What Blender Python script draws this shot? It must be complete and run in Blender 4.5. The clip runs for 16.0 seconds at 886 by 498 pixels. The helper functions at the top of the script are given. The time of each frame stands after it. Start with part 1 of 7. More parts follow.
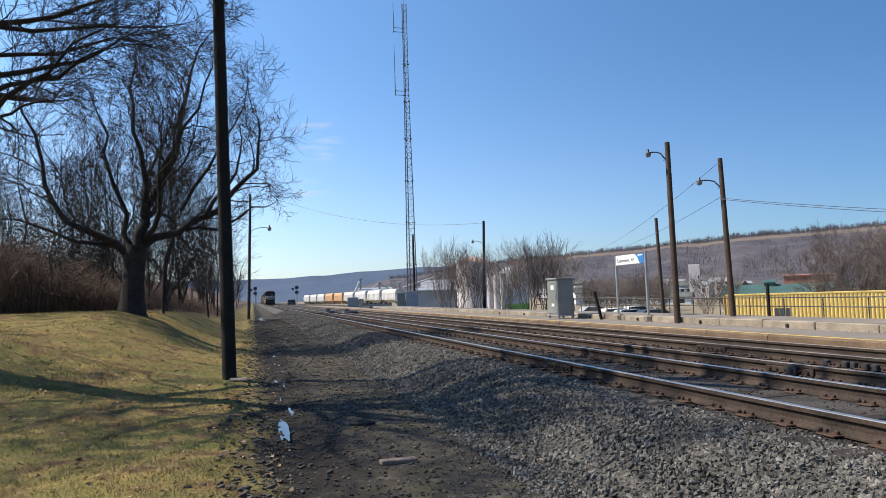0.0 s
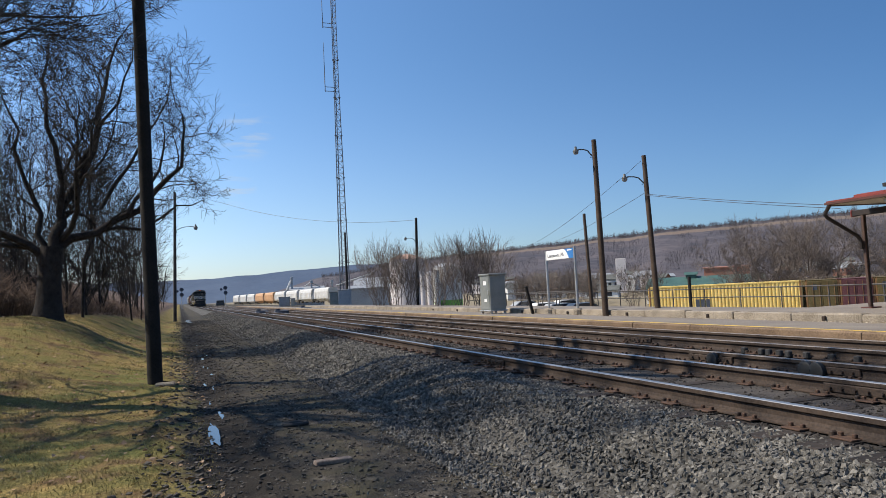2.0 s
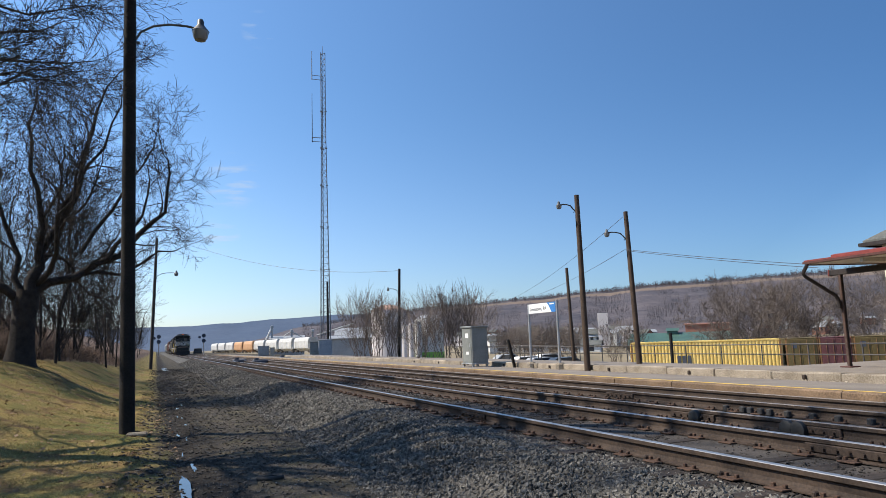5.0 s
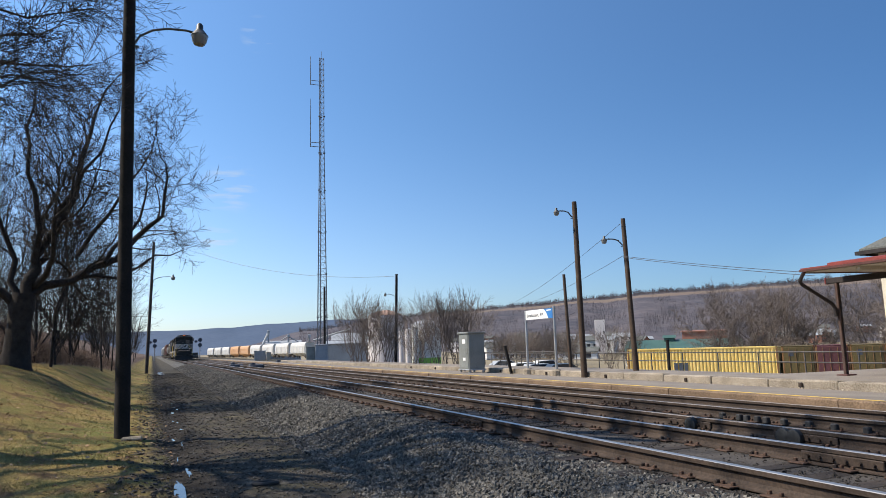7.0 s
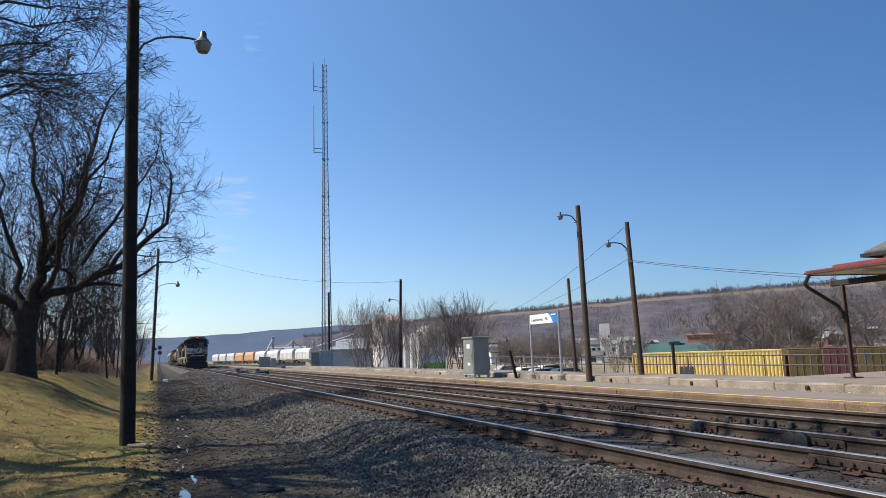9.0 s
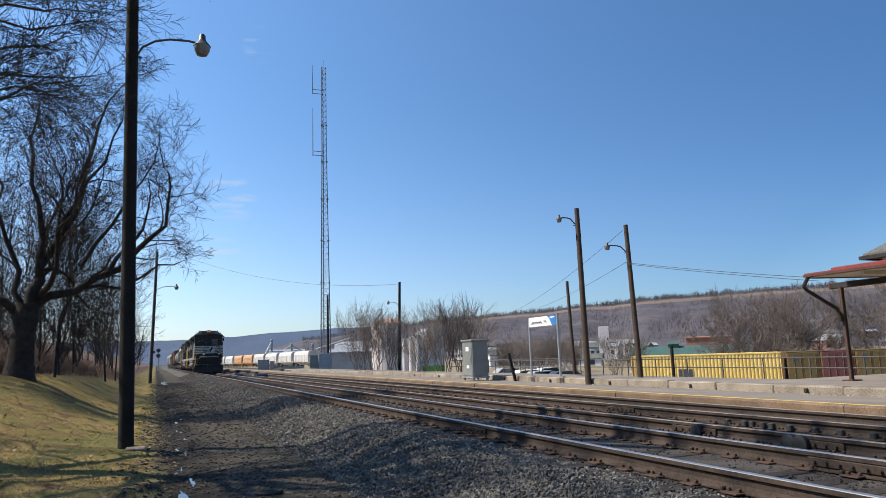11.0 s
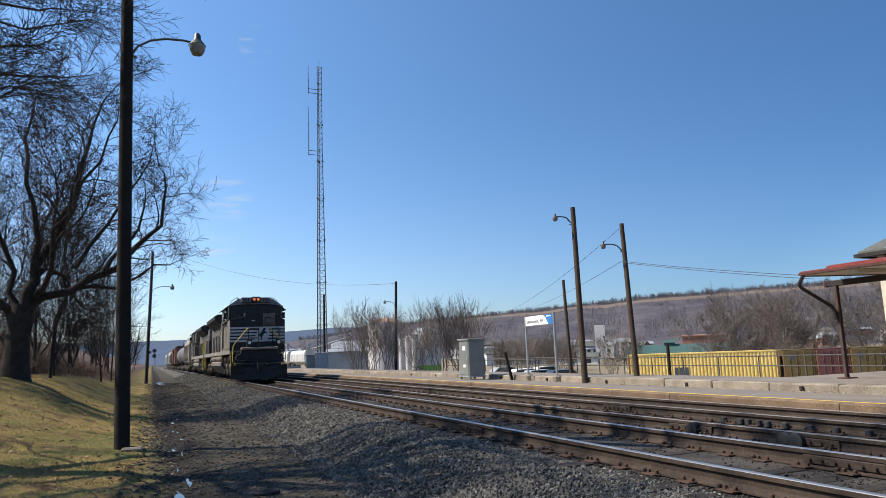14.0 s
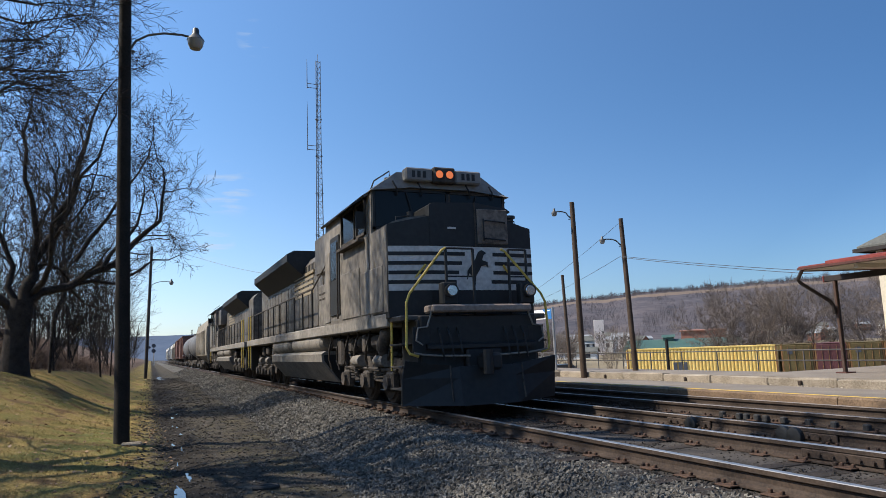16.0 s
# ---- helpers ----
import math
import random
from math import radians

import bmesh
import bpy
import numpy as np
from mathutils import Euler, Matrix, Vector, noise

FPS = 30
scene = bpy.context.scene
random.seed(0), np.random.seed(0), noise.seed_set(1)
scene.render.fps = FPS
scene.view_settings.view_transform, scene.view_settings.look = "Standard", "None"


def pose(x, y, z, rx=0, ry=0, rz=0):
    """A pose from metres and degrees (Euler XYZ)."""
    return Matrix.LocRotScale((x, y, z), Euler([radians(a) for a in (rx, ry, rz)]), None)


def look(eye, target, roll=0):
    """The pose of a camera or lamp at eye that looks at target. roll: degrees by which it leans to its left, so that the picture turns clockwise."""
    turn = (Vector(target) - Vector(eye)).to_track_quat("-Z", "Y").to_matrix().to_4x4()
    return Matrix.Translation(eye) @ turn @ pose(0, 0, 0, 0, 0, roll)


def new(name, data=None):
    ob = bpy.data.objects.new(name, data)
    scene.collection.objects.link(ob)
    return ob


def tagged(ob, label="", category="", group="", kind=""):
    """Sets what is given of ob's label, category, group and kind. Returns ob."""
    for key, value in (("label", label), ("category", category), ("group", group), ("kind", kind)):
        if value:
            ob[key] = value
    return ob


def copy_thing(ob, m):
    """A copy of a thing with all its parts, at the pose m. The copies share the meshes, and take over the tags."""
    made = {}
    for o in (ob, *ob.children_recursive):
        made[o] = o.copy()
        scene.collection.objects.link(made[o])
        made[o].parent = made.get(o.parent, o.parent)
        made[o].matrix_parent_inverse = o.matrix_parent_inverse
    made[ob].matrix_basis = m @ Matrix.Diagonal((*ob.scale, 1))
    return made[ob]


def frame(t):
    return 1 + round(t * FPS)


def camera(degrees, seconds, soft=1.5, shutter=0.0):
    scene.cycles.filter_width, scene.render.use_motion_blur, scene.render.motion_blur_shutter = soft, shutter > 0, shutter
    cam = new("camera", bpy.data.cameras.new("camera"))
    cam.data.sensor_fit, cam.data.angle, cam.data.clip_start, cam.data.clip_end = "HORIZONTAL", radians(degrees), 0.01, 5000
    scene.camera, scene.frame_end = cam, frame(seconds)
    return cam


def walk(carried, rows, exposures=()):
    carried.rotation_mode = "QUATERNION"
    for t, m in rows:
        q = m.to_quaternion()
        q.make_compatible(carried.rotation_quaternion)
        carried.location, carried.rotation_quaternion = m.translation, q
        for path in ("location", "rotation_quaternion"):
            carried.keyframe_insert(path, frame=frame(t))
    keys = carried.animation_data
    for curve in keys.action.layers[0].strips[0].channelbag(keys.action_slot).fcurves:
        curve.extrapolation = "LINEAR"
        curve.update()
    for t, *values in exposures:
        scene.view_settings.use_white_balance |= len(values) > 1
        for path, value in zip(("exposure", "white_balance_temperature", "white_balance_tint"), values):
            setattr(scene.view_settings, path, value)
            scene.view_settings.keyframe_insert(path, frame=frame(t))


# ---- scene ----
cam = camera(65.5, 16.0, soft=0.45)
EYE = 1.11  # lens height over the rail heads (z = 0)

# seconds, tilt, lean, heading of a camera held in the hand on one spot
TURNS = [(0, 93.93, 1.80, -15.37), (0.5, 97.19, 1.58, -16.13), (1, 97.84, 0.28, -16.38), (1.5, 96.21, 1.99, -17.97), (2, 93.46, 2.87, -20.90), (2.5, 94.52, 3.14, -21.39), (3, 96.18, 2.49, -21.29), (3.5, 97.30, 1.96, -22.25), (4, 97.46, 1.95, -22.28), (6.5, 98.06, 1.63, -22.70), (7, 98.14, 1.53, -22.67), (7.5, 98.31, 1.70, -22.31), (8, 98.34, 1.67, -22.10), (8.5, 98.42, 2.18, -22.18), (9, 98.56, 1.88, -22.29), (11.5, 98.81, 1.87, -22.42), (12, 98.75, 1.73, -22.50), (12.5, 98.72, 1.93, -22.49), (13, 98.77, 2.19, -22.50), (13.5, 98.78, 2.15, -22.64), (14, 98.71, 2.10, -22.66), (14.5, 98.54, 2.23, -22.71), (15, 98.54, 2.24, -22.72), (15.5, 98.37, 2.14, -22.68), (16, 98.29, 2.13, -22.73)]
STOPS = [(0, 0.5), (0.5, 0.48), (1, 0.42), (1.5, 0.36), (2, 0.3), (2.5, 0.42), (3.5, 0.44), (7, 0.46), (16, 0.44)]  # the camera's own exposure drifts
walk(cam, [(t, pose(0, 0, EYE, rx, ry, rz)) for t, rx, ry, rz in TURNS], exposures=STOPS)

# ---- light ----
SUN_AZ, SUN_EL = radians(-68), radians(49)  # from the track's heading, clockwise
world = bpy.data.worlds.new("world")
scene.world = world
world.use_nodes = True
wn, wl = world.node_tree.nodes, world.node_tree.links
sky = wn.new("ShaderNodeTexSky")
sky.sky_type = "NISHITA"
sky.sun_disc = False
sky.sun_elevation, sky.sun_rotation = SUN_EL, SUN_AZ
sky.altitude = 0
sky.air_density, sky.dust_density, sky.ozone_density = 1.0, 0.6, 3.6
tint = wn.new("ShaderNodeMix")
tint.data_type, tint.blend_type = "RGBA", "MULTIPLY"
tint.inputs[0].default_value = 1.0
# the clear sky deepens away from the sun
sunward = wn.new("ShaderNodeVectorMath")
sunward.operation = "DOT_PRODUCT"
sunward.inputs[1].default_value = (math.sin(SUN_AZ) * math.cos(SUN_EL), math.cos(SUN_AZ) * math.cos(SUN_EL), math.sin(SUN_EL))
wl.new(wn.new("ShaderNodeTexCoord").outputs["Generated"], sunward.inputs[0])
deepen = wn.new("ShaderNodeMapRange")
deepen.inputs["From Min"].default_value, deepen.inputs["From Max"].default_value = -0.2, 0.65
wl.new(sunward.outputs["Value"], deepen.inputs[0])
hue = wn.new("ShaderNodeMix")
hue.data_type = "RGBA"
hue.inputs[6].default_value, hue.inputs[7].default_value = (0.40, 0.64, 0.85, 1), (1.13, 1.4, 1.56, 1)
wl.new(deepen.outputs[0], hue.inputs[0])
# and pales towards the horizon
height = wn.new("ShaderNodeSeparateXYZ")
wl.new(wn.new("ShaderNodeTexCoord").outputs["Generated"], height.inputs[0])
low = wn.new("ShaderNodeMapRange")
low.interpolation_type = "SMOOTHERSTEP"
low.inputs["From Min"].default_value, low.inputs["From Max"].default_value = -0.05, 0.42
wl.new(height.outputs[2], low.inputs[0])
pale = wn.new("ShaderNodeMix")
pale.data_type = "RGBA"
pale.inputs[6].default_value, pale.inputs[7].default_value = (1.5, 1.18, 1.12, 1), (1, 1, 1, 1)
wl.new(low.outputs[0], pale.inputs[0])
both_hues = wn.new("ShaderNodeMix")
both_hues.data_type, both_hues.blend_type = "RGBA", "MULTIPLY"
both_hues.inputs[0].default_value = 1.0
wl.new(hue.outputs[2], both_hues.inputs[6])
wl.new(pale.outputs[2], both_hues.inputs[7])
wl.new(both_hues.outputs[2], tint.inputs[7])
wl.new(sky.outputs[0], tint.inputs[6])
# thin wisps of high cloud: heading, height, spread in degrees
ray = wn.new("ShaderNodeTexCoord").outputs["Generated"]
stretch = wn.new("ShaderNodeMapping")
stretch.inputs["Scale"].default_value = (9, 9, 55)
stretch.inputs["Rotation"].default_value = (0.0, 0.12, 0.0)
wl.new(ray, stretch.inputs[0])
fibre = wn.new("ShaderNodeTexNoise")
fibre.inputs["Scale"].default_value, fibre.inputs["Detail"].default_value = 1.6, 6
wl.new(stretch.outputs[0], fibre.inputs["Vector"])
cloud = None
for c_az, c_el, c_size in ((7.6, 25.0, 1.5), (5.4, 13.2, 2.4), (4.6, 9.0, 1.6)):
    dot = wn.new("ShaderNodeVectorMath")
    dot.operation = "DOT_PRODUCT"
    dot.inputs[1].default_value = (math.sin(radians(c_az)) * math.cos(radians(c_el)), math.cos(radians(c_az)) * math.cos(radians(c_el)), math.sin(radians(c_el)))
    wl.new(ray, dot.inputs[0])
    near_it = wn.new("ShaderNodeMapRange")
    near_it.inputs["From Min"].default_value, near_it.inputs["From Max"].default_value = math.cos(radians(c_size)), 1.0
    wl.new(dot.outputs["Value"], near_it.inputs[0])
    if cloud is None:
        cloud = near_it.outputs[0]
    else:
        both = wn.new("ShaderNodeMath")
        both.operation = "MAXIMUM"
        wl.new(cloud, both.inputs[0])
        wl.new(near_it.outputs[0], both.inputs[1])
        cloud = both.outputs[0]
thin = wn.new("ShaderNodeMapRange")
thin.inputs["From Min"].default_value, thin.inputs["From Max"].default_value = 0.5, 0.78
wl.new(fibre.outputs[0], thin.inputs[0])
veil = wn.new("ShaderNodeMath")
veil.operation = "MULTIPLY"
wl.new(cloud, veil.inputs[0])
wl.new(thin.outputs[0], veil.inputs[1])
sky_mix = wn.new("ShaderNodeMix")
sky_mix.data_type = "RGBA"
sky_mix.inputs[7].default_value = (4.6, 5.2, 5.8, 1)
wl.new(veil.outputs[0], sky_mix.inputs[0])
wl.new(tint.outputs[2], sky_mix.inputs[6])
wl.new(sky_mix.outputs[2], wn["Background"].inputs[0])
wn["Background"].inputs[1].default_value = 0.1
sun = new("sun", bpy.data.lights.new("sun", "SUN"))
sun.data.energy, sun.data.angle, sun.data.color = 5.2, radians(0.55), (1.0, 0.9, 0.77)
SUN_TO = Vector((math.sin(SUN_AZ) * math.cos(SUN_EL), math.cos(SUN_AZ) * math.cos(SUN_EL), math.sin(SUN_EL)))
sun.matrix_world = look(SUN_TO * 100, (0, 0, 0))
scene.view_settings.exposure = 0.44

# ---- materials ----


def surface(name, c1, c2, rough=0.7, metal=0.0, big=1.5, small=25.0, bump=0.15, depth=0.01, detail=None, spec=0.4, island=0.0, piece=0.0):
    """A weathered surface: two colours mixed at a large and a small scale, with fine relief."""
    m = bpy.data.materials.new(name)
    m.use_nodes = True
    n, l = m.node_tree.nodes, m.node_tree.links
    b = n["Principled BSDF"]
    co = n.new("ShaderNodeTexCoord")
    n1, n2 = n.new("ShaderNodeTexNoise"), n.new("ShaderNodeTexNoise")
    n1.inputs["Scale"].default_value, n2.inputs["Scale"].default_value = big, small
    n1.inputs["Detail"].default_value, n2.inputs["Detail"].default_value = 4, 5
    l.new(co.outputs["Object"], n1.inputs["Vector"])
    l.new(co.outputs["Object"], n2.inputs["Vector"])
    add = n.new("ShaderNodeMath")
    add.operation = "ADD"
    l.new(n1.outputs[0], add.inputs[0])
    l.new(n2.outputs[0], add.inputs[1])
    ramp = n.new("ShaderNodeMapRange")
    ramp.inputs["From Min"].default_value, ramp.inputs["From Max"].default_value = 0.72, 1.28
    l.new(add.outputs[0], ramp.inputs[0])
    mix = n.new("ShaderNodeMix")
    mix.data_type = "RGBA"
    mix.inputs[6].default_value, mix.inputs[7].default_value = (*c1, 1), (*c2, 1)
    l.new(ramp.outputs[0], mix.inputs[0])
    out = mix.outputs[2]
    if island or piece:
        if island:
            src = n.new("ShaderNodeNewGeometry").outputs["Random Per Island"]
        else:
            src = n.new("ShaderNodeObjectInfo").outputs["Random"]
        k = island or piece
        mr = n.new("ShaderNodeMapRange")
        mr.inputs["To Min"].default_value, mr.inputs["To Max"].default_value = 1 - k, 1 + k
        l.new(src, mr.inputs[0])
        hsv = n.new("ShaderNodeHueSaturation")
        l.new(mr.outputs[0], hsv.inputs["Value"])
        l.new(out, hsv.inputs["Color"])
        out = hsv.outputs[0]
    l.new(out, b.inputs["Base Color"])
    b.inputs["Roughness"].default_value, b.inputs["Metallic"].default_value = rough, metal
    b.inputs["Specular IOR Level"].default_value = spec
    if bump:
        bp = n.new("ShaderNodeBump")
        bp.inputs["Strength"].default_value, bp.inputs["Distance"].default_value = bump, depth
        l.new(n2.outputs[0], bp.inputs["Height"])
        l.new(bp.outputs[0], b.inputs["Normal"])
    return m


def glowing(name, colour, strength):
    m = bpy.data.materials.new(name)
    m.use_nodes = True
    b = m.node_tree.nodes["Principled BSDF"]
    b.inputs["Base Color"].default_value = (*colour, 1)
    b.inputs["Emission Color"].default_value = (*colour, 1)
    b.inputs["Emission Strength"].default_value = strength
    return m


def glass(name, tint=(0.02, 0.025, 0.03), rough=0.05, spec=0.6):
    m = bpy.data.materials.new(name)
    m.use_nodes = True
    b = m.node_tree.nodes["Principled BSDF"]
    b.inputs["Base Color"].default_value = (*tint, 1)
    b.inputs["Roughness"].default_value = rough
    b.inputs["Specular IOR Level"].default_value = spec
    return m


def ground_material():
    """Dry winter lawn, bare gravel path and brown far fields, told apart by where they lie."""
    m = bpy.data.materials.new("ground")
    m.use_nodes = True
    n, l = m.node_tree.nodes, m.node_tree.links
    b = n["Principled BSDF"]
    b.inputs["Specular IOR Level"].default_value = 0.1
    co = n.new("ShaderNodeTexCoord").outputs["Object"]

    def noise_of(scale, det=4):
        t = n.new("ShaderNodeTexNoise")
        t.inputs["Scale"].default_value, t.inputs["Detail"].default_value = scale, det
        l.new(co, t.inputs["Vector"])
        return t.outputs[0]

    def fit(src, a, c, lo=0.0, hi=1.0):
        r = n.new("ShaderNodeMapRange")
        for k, v in zip(("From Min", "From Max", "To Min", "To Max"), (a, c, lo, hi)):
            r.inputs[k].default_value = v
        l.new(src, r.inputs[0])
        return r.outputs[0]

    def mixed(f, a, c):
        x = n.new("ShaderNodeMix")
        x.data_type = "RGBA"
        for s, v in ((0, f), (6, a), (7, c)):
            if isinstance(v, tuple):
                x.inputs[s].default_value = (*v, 1)
            else:
                l.new(v, x.inputs[s])
        return x.outputs[2]

    def plus(a, c, op="ADD"):
        x = n.new("ShaderNodeMath")
        x.operation = op
        for s, v in ((0, a), (1, c)):
            if isinstance(v, float):
                x.inputs[s].default_value = v
            else:
                l.new(v, x.inputs[s])
        return x.outputs[0]

    n_big, n_mid, n_fine, n_grit = noise_of(0.35), noise_of(1.7), noise_of(28, 6), noise_of(60, 3)
    green = mixed(fit(n_fine, 0.35, 0.65), (0.085, 0.09, 0.026), (0.18, 0.17, 0.055))
    straw = mixed(fit(n_fine, 0.35, 0.65), (0.15, 0.105, 0.04), (0.36, 0.255, 0.095))
    lawn = mixed(fit(plus(n_big, n_mid), 0.75, 1.15), green, straw)
    lawn = mixed(fit(n_mid, 0.52, 0.66), lawn, (0.13, 0.082, 0.042))
    lawn = mixed(fit(noise_of(0.9), 0.55, 0.68), lawn, (0.07, 0.075, 0.025))
    grit = mixed(fit(n_grit, 0.4, 0.62), (0.021, 0.019, 0.016), (0.105, 0.092, 0.076))
    grit = mixed(fit(noise_of(9, 6), 0.42, 0.6), grit, (0.034, 0.031, 0.027))
    mud = mixed(fit(n_mid, 0.42, 0.62), grit, (0.045, 0.039, 0.033))
    mud = mixed(fit(noise_of(4.5, 6), 0.56, 0.68), mud, (0.11, 0.096, 0.077))
    sep = n.new("ShaderNodeSeparateXYZ")
    l.new(co, sep.inputs[0])
    edge = plus(sep.outputs[0], plus(fit(n_mid, 0.0, 1.0, -0.55, 0.55), fit(n_fine, 0, 1, -0.25, 0.25)))
    mud = mixed(fit(noise_of(0.7, 5), 0.5, 0.64), mud, (0.066, 0.057, 0.045))
    wet = plus(fit(edge, 0.0, 0.2, 0.0, 0.8), fit(edge, 0.75, 1.25, 1.0, 0.0), "MULTIPLY")
    mud = mixed(wet, mud, (0.016, 0.014, 0.012))
    near = mixed(fit(edge, -0.15, 0.15), lawn, mud)
    moss = fit(plus(fit(edge, 0.9, 1.4), fit(n_mid, 0.45, 0.7), "MULTIPLY"), 0.0, 1.0, 0.0, 0.35)
    near = mixed(moss, near, (0.12, 0.11, 0.05))
    litter = mixed(fit(n_fine, 0.35, 0.65), (0.06, 0.042, 0.032), (0.17, 0.12, 0.09))
    wood_edge = plus(sep.outputs[1], fit(n_mid, 0, 1, -1.2, 1.2))
    in_woods = plus(fit(wood_edge, 26.4, 27.6), fit(plus(sep.outputs[0], plus(sep.outputs[1], -0.088, "MULTIPLY")), -7.2, -6.6, 1.0, 0.0), "MULTIPLY")
    in_woods = plus(in_woods, fit(sep.outputs[0], -2.4, -1.8, 1.0, 0.0), "MULTIPLY")
    near = mixed(in_woods, near, litter)
    field = mixed(n_mid, (0.17, 0.14, 0.09), (0.27, 0.23, 0.16))
    col = mixed(fit(sep.outputs[0], 24.0, 30.0), near, field)
    l.new(col, b.inputs["Base Color"])
    b.inputs["Roughness"].default_value = 0.9
    bp = n.new("ShaderNodeBump")
    bp.inputs["Strength"].default_value, bp.inputs["Distance"].default_value = 0.7, 0.03
    l.new(plus(n_fine, n_grit), bp.inputs["Height"])
    l.new(bp.outputs[0], b.inputs["Normal"])
    return m


M_GROUND = ground_material()
# a darker tone of the crushed stone, used from the near rail onwards
M_DARKBALLAST = surface("dark_ballast", (0.01, 0.009, 0.008), (0.05, 0.043, 0.037), 0.95, big=3, small=40, bump=0.6, island=0.5)
M_STONE = surface("ballast", (0.042, 0.039, 0.034), (0.168, 0.157, 0.136), 0.9, big=6, small=90, bump=0.4, island=0.6)
M_STONE_PIECE = surface("ballast_stone", (0.042, 0.039, 0.034), (0.168, 0.157, 0.136), 0.9, big=6, small=90, bump=0.4, piece=0.6)
M_BED = surface("ballast_bed", (0.015, 0.014, 0.012), (0.115, 0.107, 0.092), 0.95, big=1.4, small=20, bump=1.0, depth=0.04)
M_RAIL = surface("rusty_rail", (0.018, 0.012, 0.009), (0.068, 0.047, 0.034), 0.75, 0.1, big=3, small=40, bump=0.2)
M_HEAD = surface("polished_rail_head", (0.3, 0.295, 0.29), (0.42, 0.41, 0.4), 0.36, 0.75, big=8, small=60, bump=0.03)
M_DULL = surface("dull_rail_head", (0.17, 0.145, 0.125), (0.28, 0.25, 0.22), 0.5, 0.4, big=8, small=60, bump=0.05)
M_TIE = surface("tie_wood", (0.01, 0.008, 0.006), (0.034, 0.025, 0.02), 0.9, big=4, small=30, bump=0.5, piece=0.3)
M_PLATE = surface("rusty_plate", (0.05, 0.029, 0.02), (0.11, 0.065, 0.043), 0.8, 0.2, big=8, small=60)
M_ASPHALT = surface("platform_asphalt", (0.14, 0.12, 0.1), (0.23, 0.2, 0.165), 0.92, big=0.8, small=50, bump=0.3)
M_EDGE = surface("platform_edge", (0.09, 0.06, 0.037), (0.23, 0.155, 0.095), 0.85, big=1.5, small=30, bump=0.3, piece=0.15)
M_KERB = surface("kerb_concrete", (0.13, 0.105, 0.075), (0.36, 0.31, 0.24), 0.9, big=1.6, small=30, bump=0.4, piece=0.18)
M_YELLOW = surface("yellow_line_paint", (0.55, 0.36, 0.05), (0.72, 0.5, 0.09), 0.7, big=2, small=30)
M_POLE = surface("creosoted_pole", (0.007, 0.006, 0.005), (0.022, 0.018, 0.015), 0.9, big=2.5, small=30, bump=0.5)
M_GREYPOLE = surface("grey_pole", (0.035, 0.028, 0.024), (0.08, 0.066, 0.056), 0.85, big=2.5, small=30, bump=0.4)
M_POLE2 = surface("weathered_pole", (0.035, 0.022, 0.014), (0.085, 0.056, 0.037), 0.85, big=2.5, small=30, bump=0.4)
M_GALV = surface("galvanised_steel", (0.32, 0.33, 0.34), (0.48, 0.49, 0.5), 0.45, 0.6, big=4, small=40, bump=0.05)
# galvanised steel with its backlit shade put into a darker, bluer colour
M_MAST = surface("backlit_mast_steel", (0.1, 0.11, 0.125), (0.17, 0.18, 0.2), 0.6, 0.2, big=4, small=40, bump=0.0)
M_WIRE = surface("cable", (0.05, 0.05, 0.055), (0.09, 0.09, 0.1), 0.6)
M_BARK = surface("bark", (0.014, 0.011, 0.01), (0.05, 0.04, 0.033), 0.95, big=5, small=35, bump=0.9, depth=0.03)
M_TWIG = surface("twig", (0.013, 0.011, 0.01), (0.042, 0.033, 0.028), 0.9, big=2, small=20, bump=0, island=0.25)
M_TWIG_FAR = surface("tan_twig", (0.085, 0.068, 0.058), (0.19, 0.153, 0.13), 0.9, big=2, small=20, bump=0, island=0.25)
M_BRUSH = surface("dry_brush", (0.06, 0.039, 0.029), (0.15, 0.104, 0.077), 0.95, big=1.2, small=20, bump=0, island=0.35)

# ---- building blocks ----


